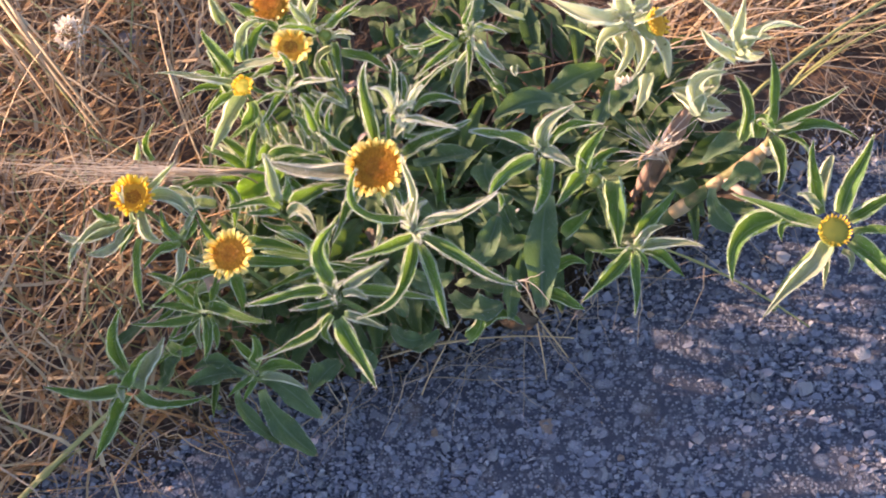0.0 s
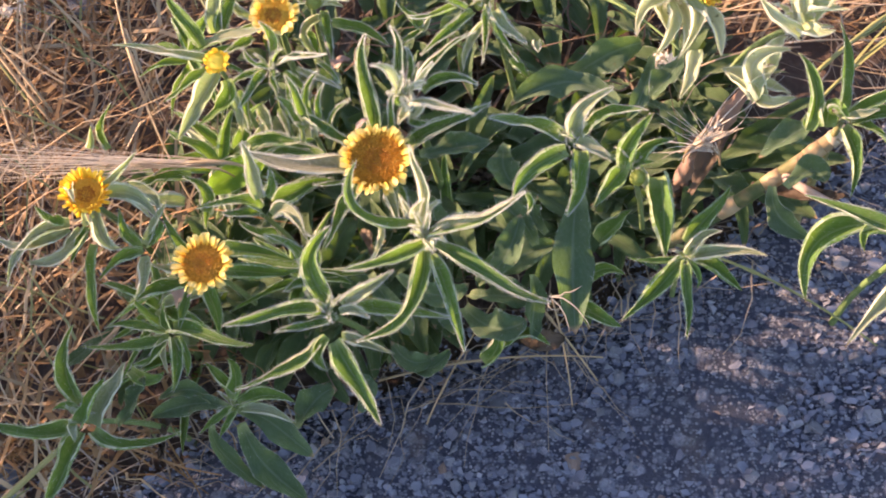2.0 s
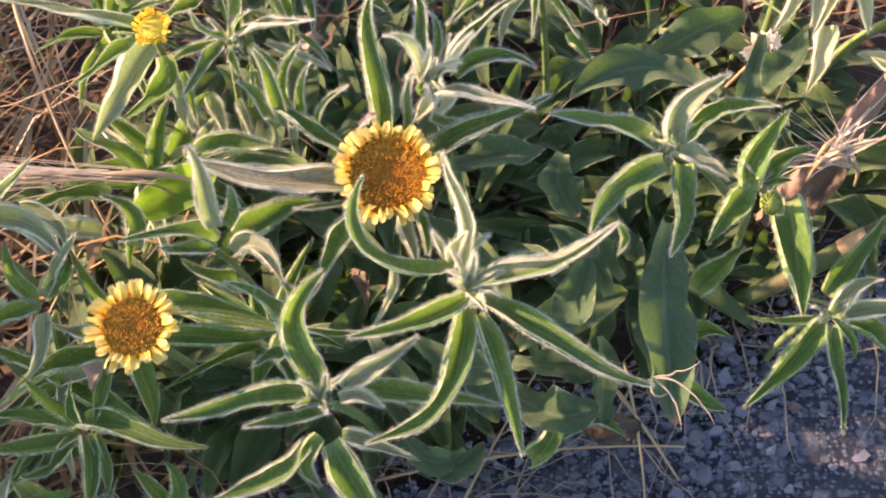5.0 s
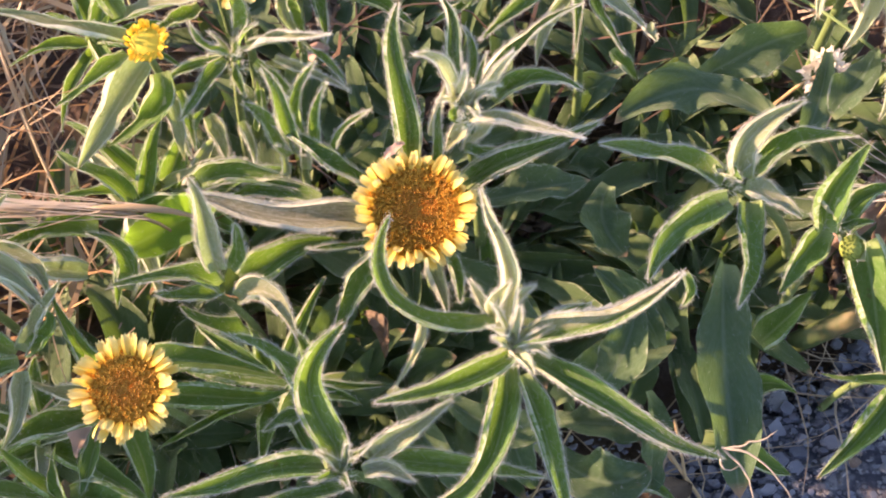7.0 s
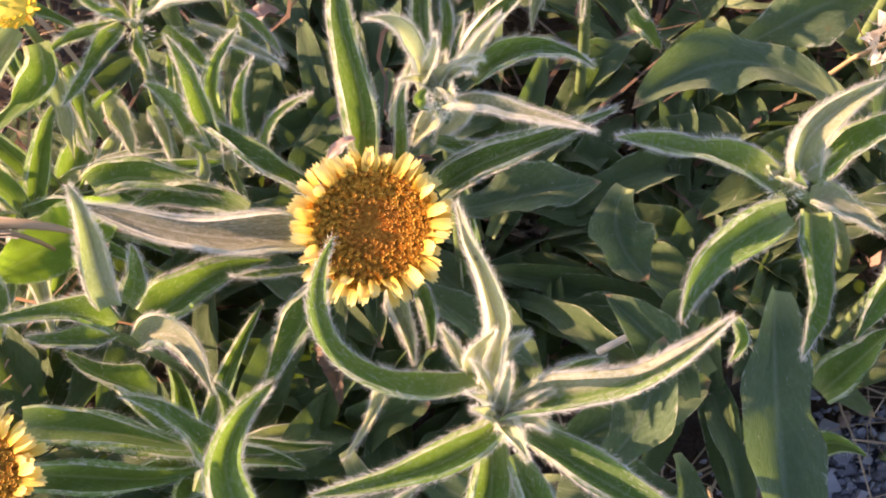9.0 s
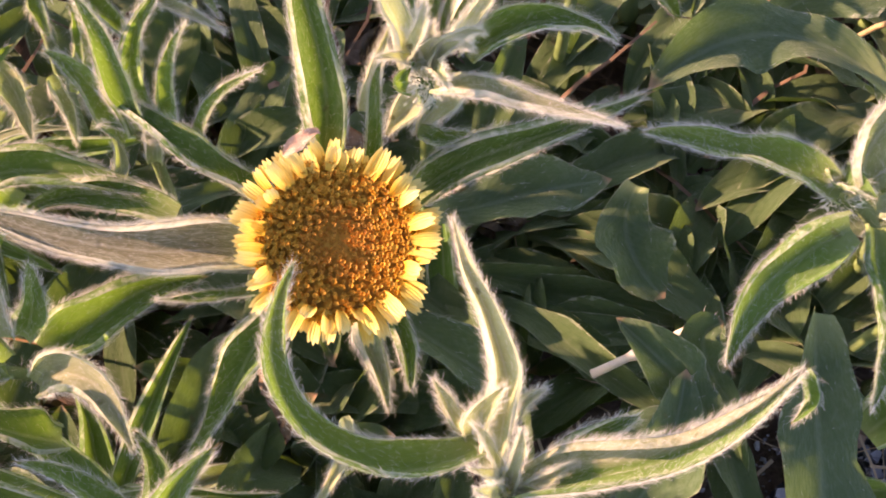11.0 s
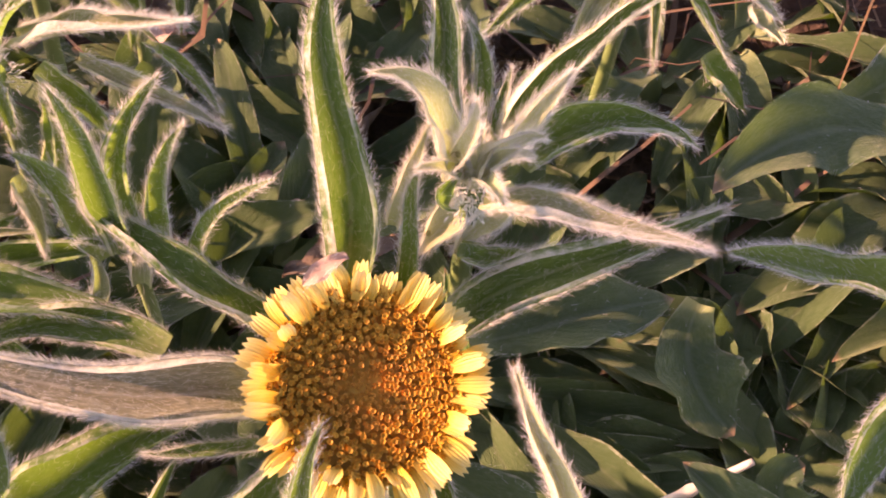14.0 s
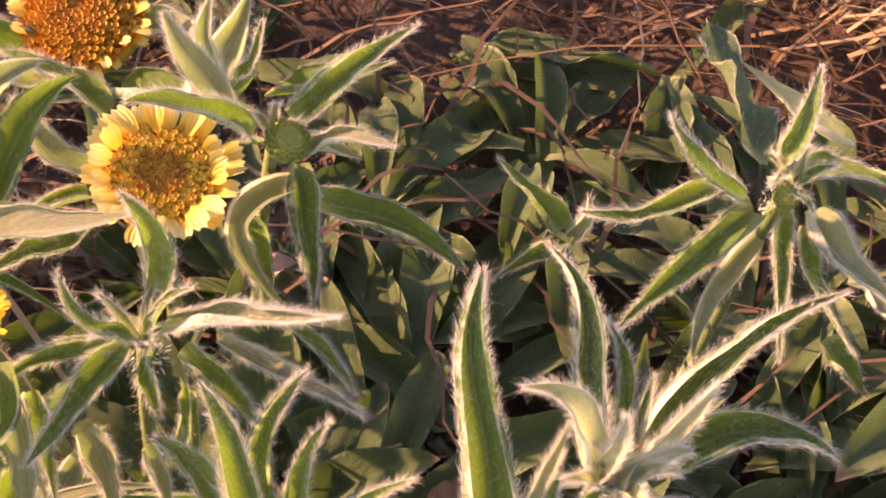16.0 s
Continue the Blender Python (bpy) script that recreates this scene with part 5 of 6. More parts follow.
leaf(sh_f3, (-87.8, -23.5, 74.0), (-100.2, -29.5, 73.0), (-104.8, -41.7, 69.0), 6.1, 0.60, "p", hairs=643)
leaf(sh_f3, (-88.0, -24.5, 73.0), (-100.2, -29.6, 72.0), (-111.8, -24.8, 71.0), 5.6, 0.50, "p", hairs=603)
leaf(sh_f3, (-83.2, -24.6, 73.0), (-89.6, -32.4, 71.0), (-101.2, -32.6, 69.0), 6.0, 0.50, "p", hairs=396)
leaf(sh_f3, (-82.3, -24.3, 74.0), (-84.5, -29.2, 72.0), (-87.4, -34.1, 70.0), 3.8, 0.50, hairs=74)
leaf(sh_f3, (-79.8, -20.3, 76.0), (-76.2, -29.0, 74.0), (-71.9, -30.1, 72.0), 5.1, 0.50, "p", hairs=340)
leaf(sh_f3, (-76.9, -14.2, 76.0), (-68.8, -15.3, 76.0), (-60.9, -22.9, 75.0), 6.0, 0.50, "p", hairs=448)
leaf(sh_f3, (-72.9, -9.9, 72.0), (-66.2, -12.4, 72.0), (-61.9, -19.5, 72.0), 4.4, 0.60, "p", hairs=360)
leaf(sh_f3, (-80.1, -28.1, 70.0), (-81.6, -39.4, 64.0), (-79.3, -51.1, 58.0), 5.2, 0.60, hairs=470)
leaf(sh_f3, (-82.0, -23.6, 74.0), (-82.2, -22.0, 77.0), (-82.2, -20.3, 78.0), 3.4, 0.50, "p", hairs=33)
leaf(sh_f3, (-90.0, 15.3, 55.0), (-90.1, 19.5, 62.0), (-84.9, 22.6, 70.0), 3.8, 0.60, hairs=327)
leaf(sh_f3, (-95.7, 15.5, 55.0), (-94.9, 17.3, 58.0), (-94.3, 19.6, 62.0), 3.3, 0.60, "p", hairs=52)
leaf(sh_f3, (-67.4, -27.2, 68.0), (-71.7, -24.3, 72.0), (-73.1, -18.9, 76.0), 4.3, 0.60, hairs=241)
leaf(sh_f3, (-66.0, -27.3, 68.0), (-62.1, -22.4, 73.0), (-58.5, -18.2, 78.0), 4.3, 0.60, "p", hairs=361)
leaf(sh_f3, (-66.6, -29.5, 68.0), (-73.7, -31.7, 67.0), (-79.5, -37.8, 66.0), 4.8, 0.60, hairs=287)
leaf(sh_f3, (-66.0, -30.7, 68.0), (-66.3, -36.8, 65.0), (-68.6, -43.3, 64.0), 4.3, 0.60, "p", hairs=248)
leaf(sh_f3, (-64.5, -27.9, 69.0), (-60.9, -25.2, 72.0), (-61.8, -21.8, 74.0), 5.1, 0.50, hairs=59)

sh_f2 = shoot_of((-50.2, -33.7, 65.0), (-44.2, -21.7, 0), 1.8, "starwort shoot with a pale-rayed yellow flower head")
flower_head(sh_f2, (-47.3, -34.9, 70.0), (0.05, -0.25, 0.96), 9.3, disc=0.67, petals=58, wide=0.17, florets=460, label="pale-rayed yellow flower head")
leaf(sh_f2, (-51.0, -34.5, 61.5), (-55.0, -37.0, 59.5), (-58.5, -42.0, 56.0), 7.0, 0.40, "br", hairs=60)
leaf(sh_f2, (-54.9, -27.4, 64.0), (-57.5, -25.2, 68.0), (-61.8, -18.2, 73.0), 4.4, 0.60, hairs=266)
leaf(sh_f2, (-55.2, -32.0, 64.0), (-60.1, -33.4, 64.0), (-66.1, -30.6, 64.0), 4.3, 0.50, "p", hairs=274)
leaf(sh_f2, (-45.5, -25.8, 62.0), (-34.8, -26.0, 60.0), (-23.3, -28.0, 58.0), 6.7, 0.30, hairs=143)
leaf(sh_f2, (-44.3, -32.0, 61.0), (-32.2, -32.0, 59.0), (-21.9, -29.7, 57.0), 5.8, 0.30, hairs=144)
leaf(sh_f2, (-53.3, -36.5, 60.0), (-65.4, -40.1, 60.0), (-79.6, -48.9, 56.0), 6.8, 0.50, hairs=537)
leaf(sh_f2, (-53.5, -37.6, 60.0), (-55.1, -44.8, 59.0), (-56.2, -49.3, 58.0), 3.8, 0.50, hairs=76)
leaf(sh_f2, (-49.6, -36.6, 60.0), (-46.9, -42.2, 56.0), (-46.0, -49.0, 52.0), 5.6, 0.50, hairs=96)
leaf(sh_f2, (-59.2, -50.9, 56.0), (-70.4, -54.5, 56.0), (-85.7, -53.9, 56.0), 5.2, 0.60, hairs=487)
leaf(sh_f2, (-59.9, -50.2, 56.0), (-70.2, -48.0, 57.0), (-79.4, -48.6, 57.0), 4.3, 0.50, hairs=355)
leaf(sh_f2, (-58.6, -49.1, 56.0), (-46.9, -51.6, 58.0), (-32.9, -54.5, 58.0), 5.9, 0.50, hairs=475)
leaf(sh_f2, (-58.3, -51.3, 56.0), (-56.5, -58.6, 54.0), (-57.1, -66.6, 52.0), 4.7, 0.60, hairs=287)
leaf(sh_f2, (-60.2, -52.0, 56.0), (-64.0, -57.9, 55.0), (-70.7, -58.9, 54.0), 4.2, 0.50, hairs=251)
leaf(sh_f2, (-59.1, -49.2, 57.0), (-60.0, -45.8, 61.0), (-59.6, -42.6, 64.0), 3.5, 0.60, hairs=61)
leaf(sh_f2, (-62.0, -48.1, 57.0), (-66.1, -45.7, 61.0), (-69.9, -41.8, 64.0), 3.9, 0.60, hairs=78)
leaf(sh_f2, (-56.7, -50.9, 56.0), (-53.5, -58.1, 53.0), (-54.2, -61.9, 52.0), 3.8, 0.50, hairs=78)

sh_p2 = shoot_of((-37.0, -10.9, 58.0), (-33.0, -0.9, 0), 1.6, "leafy starwort shoot amid broad yellow-green leaves")
leaf(sh_p2, (-35.5, -8.9, 63.0), [(-36.5, -5.3, 66.5), (-38.5, -0.8, 70.5)], (-40.6, 4.2, 74.0), 5.3, 0.70, "p", hairs=1540)
leaf(sh_p2, (-33.4, -8.8, 63.0), (-32.1, -5.6, 66.0), (-32.4, -2.4, 69.0), 4.3, 0.60, hairs=538)
leaf(sh_p2, (-36.0, -10.8, 60.0), (-42.2, -10.5, 64.0), (-55.4, -12.8, 64.0), 5.1, 0.50, hairs=1244)
leaf(sh_p2, (-35.3, -12.0, 60.0), (-41.2, -13.7, 62.0), (-47.2, -13.0, 62.0), 4.0, 0.50, hairs=749)
leaf(sh_p2, (-32.0, -13.3, 60.0), (-26.0, -13.8, 63.0), (-20.5, -22.2, 62.0), 5.4, 0.60, "p", hairs=1314)
leaf(sh_p2, (-31.2, -9.6, 60.0), (-25.1, -4.6, 60.0), (-14.6, 0.3, 58.0), 7.0, 0.40, hairs=1178)
leaf(sh_p2, (-40.7, 10.0, 62.0), (-32.7, 11.2, 63.0), (-19.1, 8.3, 62.0), 6.2, 0.40, hairs=1323)
leaf(sh_p2, (-52.9, -9.1, 55.0), (-53.9, -4.3, 60.0), (-60.9, -1.5, 64.0), 6.0, 0.50, hairs=934)
leaf(sh_p2, (-60.7, 3.3, 56.0), (-71.1, 0.9, 58.0), (-79.4, -2.9, 58.0), 7.2, 0.40, hairs=1203)
leaf(sh_p2, (-41.3, 17.7, 46.0), (-48.1, 8.8, 49.0), (-58.0, 1.6, 50.0), 11.7, 0.20, "byq", hairs=200)
leaf(sh_p2, (-61.5, -5.8, 56.0), (-69.1, -6.7, 60.0), (-73.3, -6.4, 64.0), 5.4, 0.60, "p", hairs=1123)
leaf(sh_p2, (-31.3, -16.7, 50.0), (-37.2, -16.2, 54.0), (-43.9, -12.3, 56.0), 5.9, 0.40, hairs=318)
leaf(sh_p2, (-43.0, -21.5, 50.0), (-31.2, -25.0, 52.0), (-21.3, -27.4, 52.0), 6.2, 0.30, hairs=476)
leaf(sh_p2, (-23.7, -31.5, 48.0), (-19.4, -23.9, 52.0), (-22.9, -16.4, 54.0), 5.8, 0.40, hairs=1092)

sh_g = shoot_of((-82.5, -74.3, 49.0), (-67.5, -62.3, 0), 1.8, "outer starwort shoot leaning over dry grass")
heart(sh_g, (-82.5, -74.3, 50.0), 5, 5.0, False)
leaf(sh_g, (-83.8, -70.4, 53.0), (-88.4, -60.3, 58.0), (-84.9, -49.9, 64.0), 6.5, 0.60, hairs=443)
leaf(sh_g, (-83.4, -77.0, 52.0), (-97.1, -79.8, 53.0), (-113.8, -76.0, 53.0), 7.1, 0.50, hairs=559)
leaf(sh_g, (-82.4, -78.3, 51.0), (-86.5, -89.8, 49.0), (-91.6, -100.7, 47.0), 8.1, 0.60, hairs=443)
leaf(sh_g, (-79.0, -77.9, 51.0), (-67.0, -82.8, 51.0), (-52.4, -77.6, 51.0), 5.5, 0.60, hairs=512)
leaf(sh_g, (-82.9, -76.6, 52.0), (-78.9, -71.1, 56.0), (-75.4, -64.2, 58.0), 5.8, 0.50, hairs=286)
leaf(sh_g, (-78.3, -76.6, 52.0), (-74.5, -67.0, 54.0), (-71.3, -58.4, 56.0), 9.0, 0.30, "p", hairs=163)
leaf(sh_g, (-73.6, -74.9, 48.0), (-68.5, -68.8, 51.0), (-66.9, -61.4, 52.0), 7.4, 0.30, "bq", hairs=40)
leaf(sh_g, (-84.0, -72.5, 53.0), (-86.8, -71.7, 55.0), (-90.5, -73.8, 56.0), 3.8, 0.50, hairs=49)
leaf(sh_g, (-84.5, -77.1, 53.0), (-83.6, -79.5, 54.0), (-82.4, -82.6, 54.0), 3.3, 0.50, "p", hairs=50)
leaf(sh_g, (-71.7, -58.7, 50.0), (-64.1, -62.9, 52.0), (-60.6, -59.7, 52.0), 5.1, 0.50, hairs=85)

sh_h = shoot_of((-43.8, -65.0, 36.0), (-37.8, -57.0, 0), 1.8, "low starwort rosette of broad leaves at the asphalt edge")
heart(sh_h, (-43.8, -65.0, 37.0), 5, 5.0, False)
leaf(sh_h, (-43.9, -66.7, 40.0), (-55.3, -65.4, 40.0), (-68.2, -68.9, 38.0), 7.5, 0.20, "bq", hairs=63)
leaf(sh_h, (-41.5, -66.7, 39.0), (-30.2, -70.7, 36.0), (-19.2, -78.1, 30.0), 9.1, 0.25, "bq", hairs=67)
leaf(sh_h, (-40.5, -69.7, 36.0), (-34.1, -80.1, 28.0), (-22.2, -88.1, 20.0), 10.4, 0.25, "bq", hairs=78)
leaf(sh_h, (-42.1, -67.2, 41.0), (-47.0, -70.8, 41.0), (-51.8, -75.0, 40.0), 3.4, 0.50, hairs=79)
leaf(sh_h, (-41.5, -67.2, 41.0), (-43.7, -71.8, 40.0), (-45.9, -75.8, 39.0), 3.2, 0.50, hairs=62)
leaf(sh_h, (-40.6, -65.9, 41.0), (-32.6, -63.4, 42.0), (-23.8, -65.0, 40.0), 5.9, 0.40, hairs=111)
leaf(sh_h, (-42.5, -64.4, 41.0), (-41.9, -58.2, 44.0), (-45.1, -53.1, 46.0), 5.5, 0.40, hairs=83)
leaf(sh_h, (-39.4, -67.2, 41.0), (-31.2, -68.0, 41.0), (-23.6, -71.4, 40.0), 4.2, 0.50, "p", hairs=136)
leaf(sh_h, (-49.2, -65.0, 40.0), (-56.3, -61.6, 42.0), (-65.1, -64.8, 42.0), 5.5, 0.40, "bq", hairs=44)
leaf(sh_h, (-42.5, -61.8, 40.0), (-47.0, -58.2, 44.0), (-51.0, -54.8, 46.0), 4.3, 0.50, hairs=79)
leaf(sh_h, (-27.2, -67.1, 25.0), (-22.6, -59.9, 26.0), (-16.0, -53.9, 25.0), 10.2, 0.20, "bq", hairs=44)
leaf(sh_h, (-49.7, -69.7, 36.0), (-46.1, -77.8, 30.0), (-34.4, -85.9, 24.0), 6.3, 0.30, "bq", hairs=66)

sh_m = shoot_of((23.3, -30.6, 30.0), (27.3, -20.6, 0), 1.7, "low starwort shoot with rounded broad leaves near the asphalt")
leaf(sh_m, (24.5, -24.0, 28.0), (35.0, -27.0, 33.0), (47.0, -27.5, 31.0), 11.0, 0.30, "bqs", hairs=60)
leaf(sh_m, (27.0, -20.0, 28.0), (38.0, -15.0, 34.0), (52.0, -9.0, 33.0), 11.5, 0.30, "bqs", hairs=60)
leaf(sh_m, (23.5, -30.5, 32.0), (32.9, -40.0, 38.0), (43.4, -38.3, 40.0), 12.0, 0.20, "bq", hairs=64)
leaf(sh_m, (29.5, -45.8, 24.0), (34.1, -41.4, 30.0), (32.4, -35.2, 32.0), 6.4, 0.30, hairs=97)
leaf(sh_m, (33.6, -42.3, 26.0), (41.6, -38.8, 30.0), (50.0, -41.9, 28.0), 6.4, 0.30, hairs=118)
leaf(sh_m, (4.1, -24.1, 42.0), (15.8, -31.1, 42.0), (26.0, -28.3, 44.0), 8.5, 0.30, "bq", hairs=61)
leaf(sh_m, (-5.2, -21.7, 38.0), (2.5, -33.4, 38.0), (8.5, -40.9, 34.0), 8.5, 0.30, "bq", hairs=61)
leaf(sh_m, (15.3, -43.8, 26.0), (8.2, -47.4, 29.0), (1.1, -40.6, 29.0), 7.3, 0.30, "bq", hairs=46)
leaf(sh_m, (31.0, -26.8, 44.0), (37.7, -20.6, 49.0), (41.5, -9.3, 52.0), 9.6, 0.30, "bq", hairs=57)
leaf(sh_m, (45.8, -16.7, 46.0), (41.0, -10.3, 51.0), (33.3, -3.1, 53.0), 8.0, 0.30, "bq", hairs=50)
leaf(sh_m, (59.2, -24.4, 36.0), (65.4, -21.6, 39.0), (72.7, -23.6, 39.0), 6.4, 0.40, hairs=94)
leaf(sh_m, (55.5, -29.8, 30.0), (64.2, -34.2, 33.0), (71.3, -37.4, 32.0), 6.4, 0.40, hairs=113)
leaf(sh_m, (2.6, -45.0, 24.0), (12.7, -48.7, 27.0), (19.2, -42.5, 28.0), 6.8, 0.30, "bq", hairs=50)
leaf(sh_m, (18.1, -23.2, 40.0), (18.4, -33.6, 38.0), (22.4, -40.6, 34.0), 7.6, 0.30, "bq", hairs=49)
leaf(sh_m, (44.2, -22.5, 38.0), (45.2, -31.8, 34.0), (44.1, -41.0, 30.0), 8.5, 0.30, "bq", hairs=50)
leaf(sh_m, (64.7, -16.0, 46.0), (70.7, -11.6, 50.0), (74.7, -8.3, 52.0), 7.6, 0.40, hairs=88)
leaf(sh_m, (-12.4, -49.6, 30.0), (-6.1, -55.3, 28.0), (-8.3, -62.3, 24.0), 7.2, 0.30, "bq", hairs=43)

# ---- low leaves at the foot of the shoots ----
def rosette(x, y, broad_only, low, dead, reach=(24, 44)):
    ob = new("starwort_rosette")
    ob.location = (x / 1000, y / 1000, 0)
    bpy.context.view_layer.update()
    tagged(ob, "low starwort rosette of broad leaves on the soil, green darkened to look shaded", "plant", "low rosettes")
    for q in range(int(rng.integers(8, 12))):
        a, L = rng.uniform(0, 6.283), rng.uniform(*reach)
        h0, h1 = rng.uniform(3, min(16, low)), rng.uniform(4, low)
        d = np.array([math.cos(a), math.sin(a), 0])
        b = np.array([x, y, h0]) + d * 2
        t = np.array([x, y, h1]) + d * L
        m = (b + t) / 2 + np.array([0, 0, rng.uniform(2, 8)])
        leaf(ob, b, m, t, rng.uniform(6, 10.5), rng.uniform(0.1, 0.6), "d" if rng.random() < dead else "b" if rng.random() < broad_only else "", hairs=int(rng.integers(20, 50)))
    part("crown", mesh_of("crown", *tube([(x / 1000, y / 1000, -0.003), (x / 1000, y / 1000, 0.005), (x / 1000, y / 1000, 0.010)], (0.003, 0.002, 0.0008)), STEM), ob)


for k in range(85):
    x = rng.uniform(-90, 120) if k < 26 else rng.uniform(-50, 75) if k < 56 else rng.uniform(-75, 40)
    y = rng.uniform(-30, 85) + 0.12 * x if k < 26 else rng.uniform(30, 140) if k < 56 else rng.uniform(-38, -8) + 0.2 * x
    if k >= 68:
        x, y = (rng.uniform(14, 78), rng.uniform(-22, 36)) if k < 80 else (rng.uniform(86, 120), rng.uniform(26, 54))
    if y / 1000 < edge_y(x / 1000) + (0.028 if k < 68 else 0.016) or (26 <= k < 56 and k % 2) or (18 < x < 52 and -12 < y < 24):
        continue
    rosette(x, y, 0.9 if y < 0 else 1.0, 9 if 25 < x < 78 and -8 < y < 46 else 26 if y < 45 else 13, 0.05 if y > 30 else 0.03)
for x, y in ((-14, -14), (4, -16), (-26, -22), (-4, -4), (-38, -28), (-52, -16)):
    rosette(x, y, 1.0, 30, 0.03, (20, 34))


# young leafy side shoots between the flowering ones
for k in range(48):
    x, y = rng.uniform(-75, 85), rng.uniform(-34, 62)
    if y / 1000 < edge_y(x / 1000) + 0.02 or (y > -20 and -50 < x < 80):
        continue
    top = rng.uniform(28, 46)
    ob = shoot_of((x, y, top), (x + rng.uniform(-8, 8), y + rng.uniform(-2, 10), 0), 1.4, "young leafy starwort side shoot amid taller ones", hairs=80)
    for q in range(9):
        a, L = q * 2.4 + rng.uniform(0, 0.5), rng.uniform(16, 27)
        d = np.array([math.cos(a), math.sin(a), 0])
        b = np.array([x, y, top - q * 0.8])
        t = b + d * L + [0, 0, rng.uniform(-6, 9)]
        leaf(ob, b, (b + t) / 2 + [0, 0, rng.uniform(1, 5)], t, rng.uniform(4, 6.5), rng.uniform(0.3, 0.8), "p" if rng.random() < 0.2 else "", hairs=260)


# ---- dry grass ----
def ribbon(V, F, p, w):
    """Adds one three-sided straw along p, tapering to its end."""
    n = len(p)
    tan = np.gradient(p, axis=0)
    o = len(V)
    for i in range(n):
        d = unit(tan[i])
        a = unit(np.cross(d, (0.2, 0.3, 1.0)))
        c = np.cross(d, a)
        r = w * (1 - 0.75 * i / (n - 1)) / 2
        V += [p[i] + a * r, p[i] - a * r, p[i] + c * r * 0.9]
    for i in range(n - 1):
        for k in range(3):
            F.append((o + i * 3 + k, o + i * 3 + (k + 1) % 3, o + (i + 1) * 3 + (k + 1) % 3, o + (i + 1) * 3 + k))


def straw_bed(count, place, length, width, mat, label, tilt=0.25, lean=None, bend=0.25):
    V, F = [], []
    while count > 0:
        x, y, z = place()
        count -= 1
        a = rng.normal(*lean) if lean else rng.uniform(0, 6.283)
        L = rng.uniform(*length)
        up = abs(rng.normal(0, tilt))
        d = unit((math.cos(a), math.sin(a), up))
        s = np.linspace(0, 1, 6)[:, None]
        side = unit(np.cross(d, (0, 0, 1))) * rng.normal(0, bend) + np.array([0, 0, rng.normal(0, 0.12)])
        p = np.array([x, y, z]) + d * L * s + side * L * s * s - np.array([0, 0, min(up, 0.6) * 0.5]) * L * s * s
        p += rng.normal(0, 0.0009, p.shape)
        p[:, 2] = np.maximum(p[:, 2], 0.0015)
        ribbon(V, F, p, rng.uniform(*width))
    return tagged(new("dry_grass", mesh_of("dry_grass", V, F, mat, smooth=False)), label, "grass", kind="stuff")


def beside():
    """A spot on the soil to the plant's far side or beyond its end."""
    while True:
        x, y = rng.uniform(-0.27, 0.27), rng.uniform(-0.14, 0.26)
        if (-0.06 < x < 0.085 and y < 0.15) or (-0.085 < x < 0 and 0.02 < y < 0.11):
            continue
        if y > edge_y(x) + 0.004 and (x < -0.055 - 0.25 * max(y, 0) + 0.35 * max(0, y - 0.05) or y > 0.05 + 0.10 * abs(x - 0.05)):
            return x, y, rng.uniform(0.001, 0.024) * rng.random()


def beside_left():
    """The same on the sunny side, where the rusty grass lies."""
    while True:
        x, y, z = beside()
        if x < 0.07:
            return x, y, z


def under_plant():
    """The litter between the stems, behind the flowering shoots."""
    return rng.uniform(-0.085, 0.085), rng.uniform(0.035, 0.15), rng.uniform(0.001, 0.02) * rng.random()


def left_bank():
    while True:
        x, y = rng.uniform(-0.27, -0.075 if rng.random() < 0.5 else -0.10), rng.uniform(-0.13, 0.22)
        if y > edge_y(x) - 0.01 and not (x > -0.085 and y > 0.02):
            return x, y, rng.uniform(0.001, 0.034) * rng.random()


def top_right():
    x = rng.uniform(0.06, 0.27)
    return x, rng.uniform(0.085 if x > 0.09 else 0.13, 0.24), rng.uniform(0.001, 0.03)


def shade_bank():
    """A band out of view where dry grass is added to shade the asphalt."""
    return rng.uniform(-0.36, -0.28), rng.uniform(-0.15, -0.015), 0.001


def shade_tall():
    """Where the tallest of that added shading grass stands."""
    return rng.uniform(-0.37, -0.30), rng.uniform(-0.17, -0.045), 0.001


def shade_low():
    """The lower part of that added grass, at its end towards the plant."""
    return rng.uniform(-0.36, -0.29), rng.uniform(-0.05, 0.014), 0.001


def at_edge():
    x = rng.uniform(-0.2, 0.22)
    return x, edge_y(x) + rng.normal(0.002, 0.012), rng.uniform(0.002, 0.008)


straw_bed(1300, beside_left, (0.02, 0.07), (0.0006, 0.0019), STRAW_RED, "tangled rusty dry grass on the soil", 0.5)
straw_bed(420, beside_left, (0.006, 0.022), (0.0014, 0.0034), STRAW_RED, "short broken bits of brown grass blade", 0.6)
straw_bed(520, under_plant, (0.012, 0.045), (0.0005, 0.0018), LITTER_SHADED, "brown dry litter between the stems, darkened to look shaded", 0.5)
straw_bed(160, left_bank, (0.02, 0.06), (0.0016, 0.0030), STRAW, "broad curled dry grass blades in the straw", 0.6, None, 0.6)
straw_bed(400, left_bank, (0.03, 0.10), (0.0005, 0.0014), STRAW, "pale straw strewn over the soil", 0.45)
straw_bed(900, beside, (0.02, 0.06), (0.0004, 0.0010), STRAW_GREY, "weathered grey straw on the soil", 0.4)
straw_bed(600, top_right, (0.04, 0.12), (0.0005, 0.0014), STRAW_GREY, "weathered straw lying beyond the plant", 0.4, (0.7, 0.6), 0.4)
straw_bed(560, top_right, (0.04, 0.12), (0.0005, 0.0014), STRAW, "long pale straw lying beyond the plant", 0.4, (0.7, 0.6), 0.4)
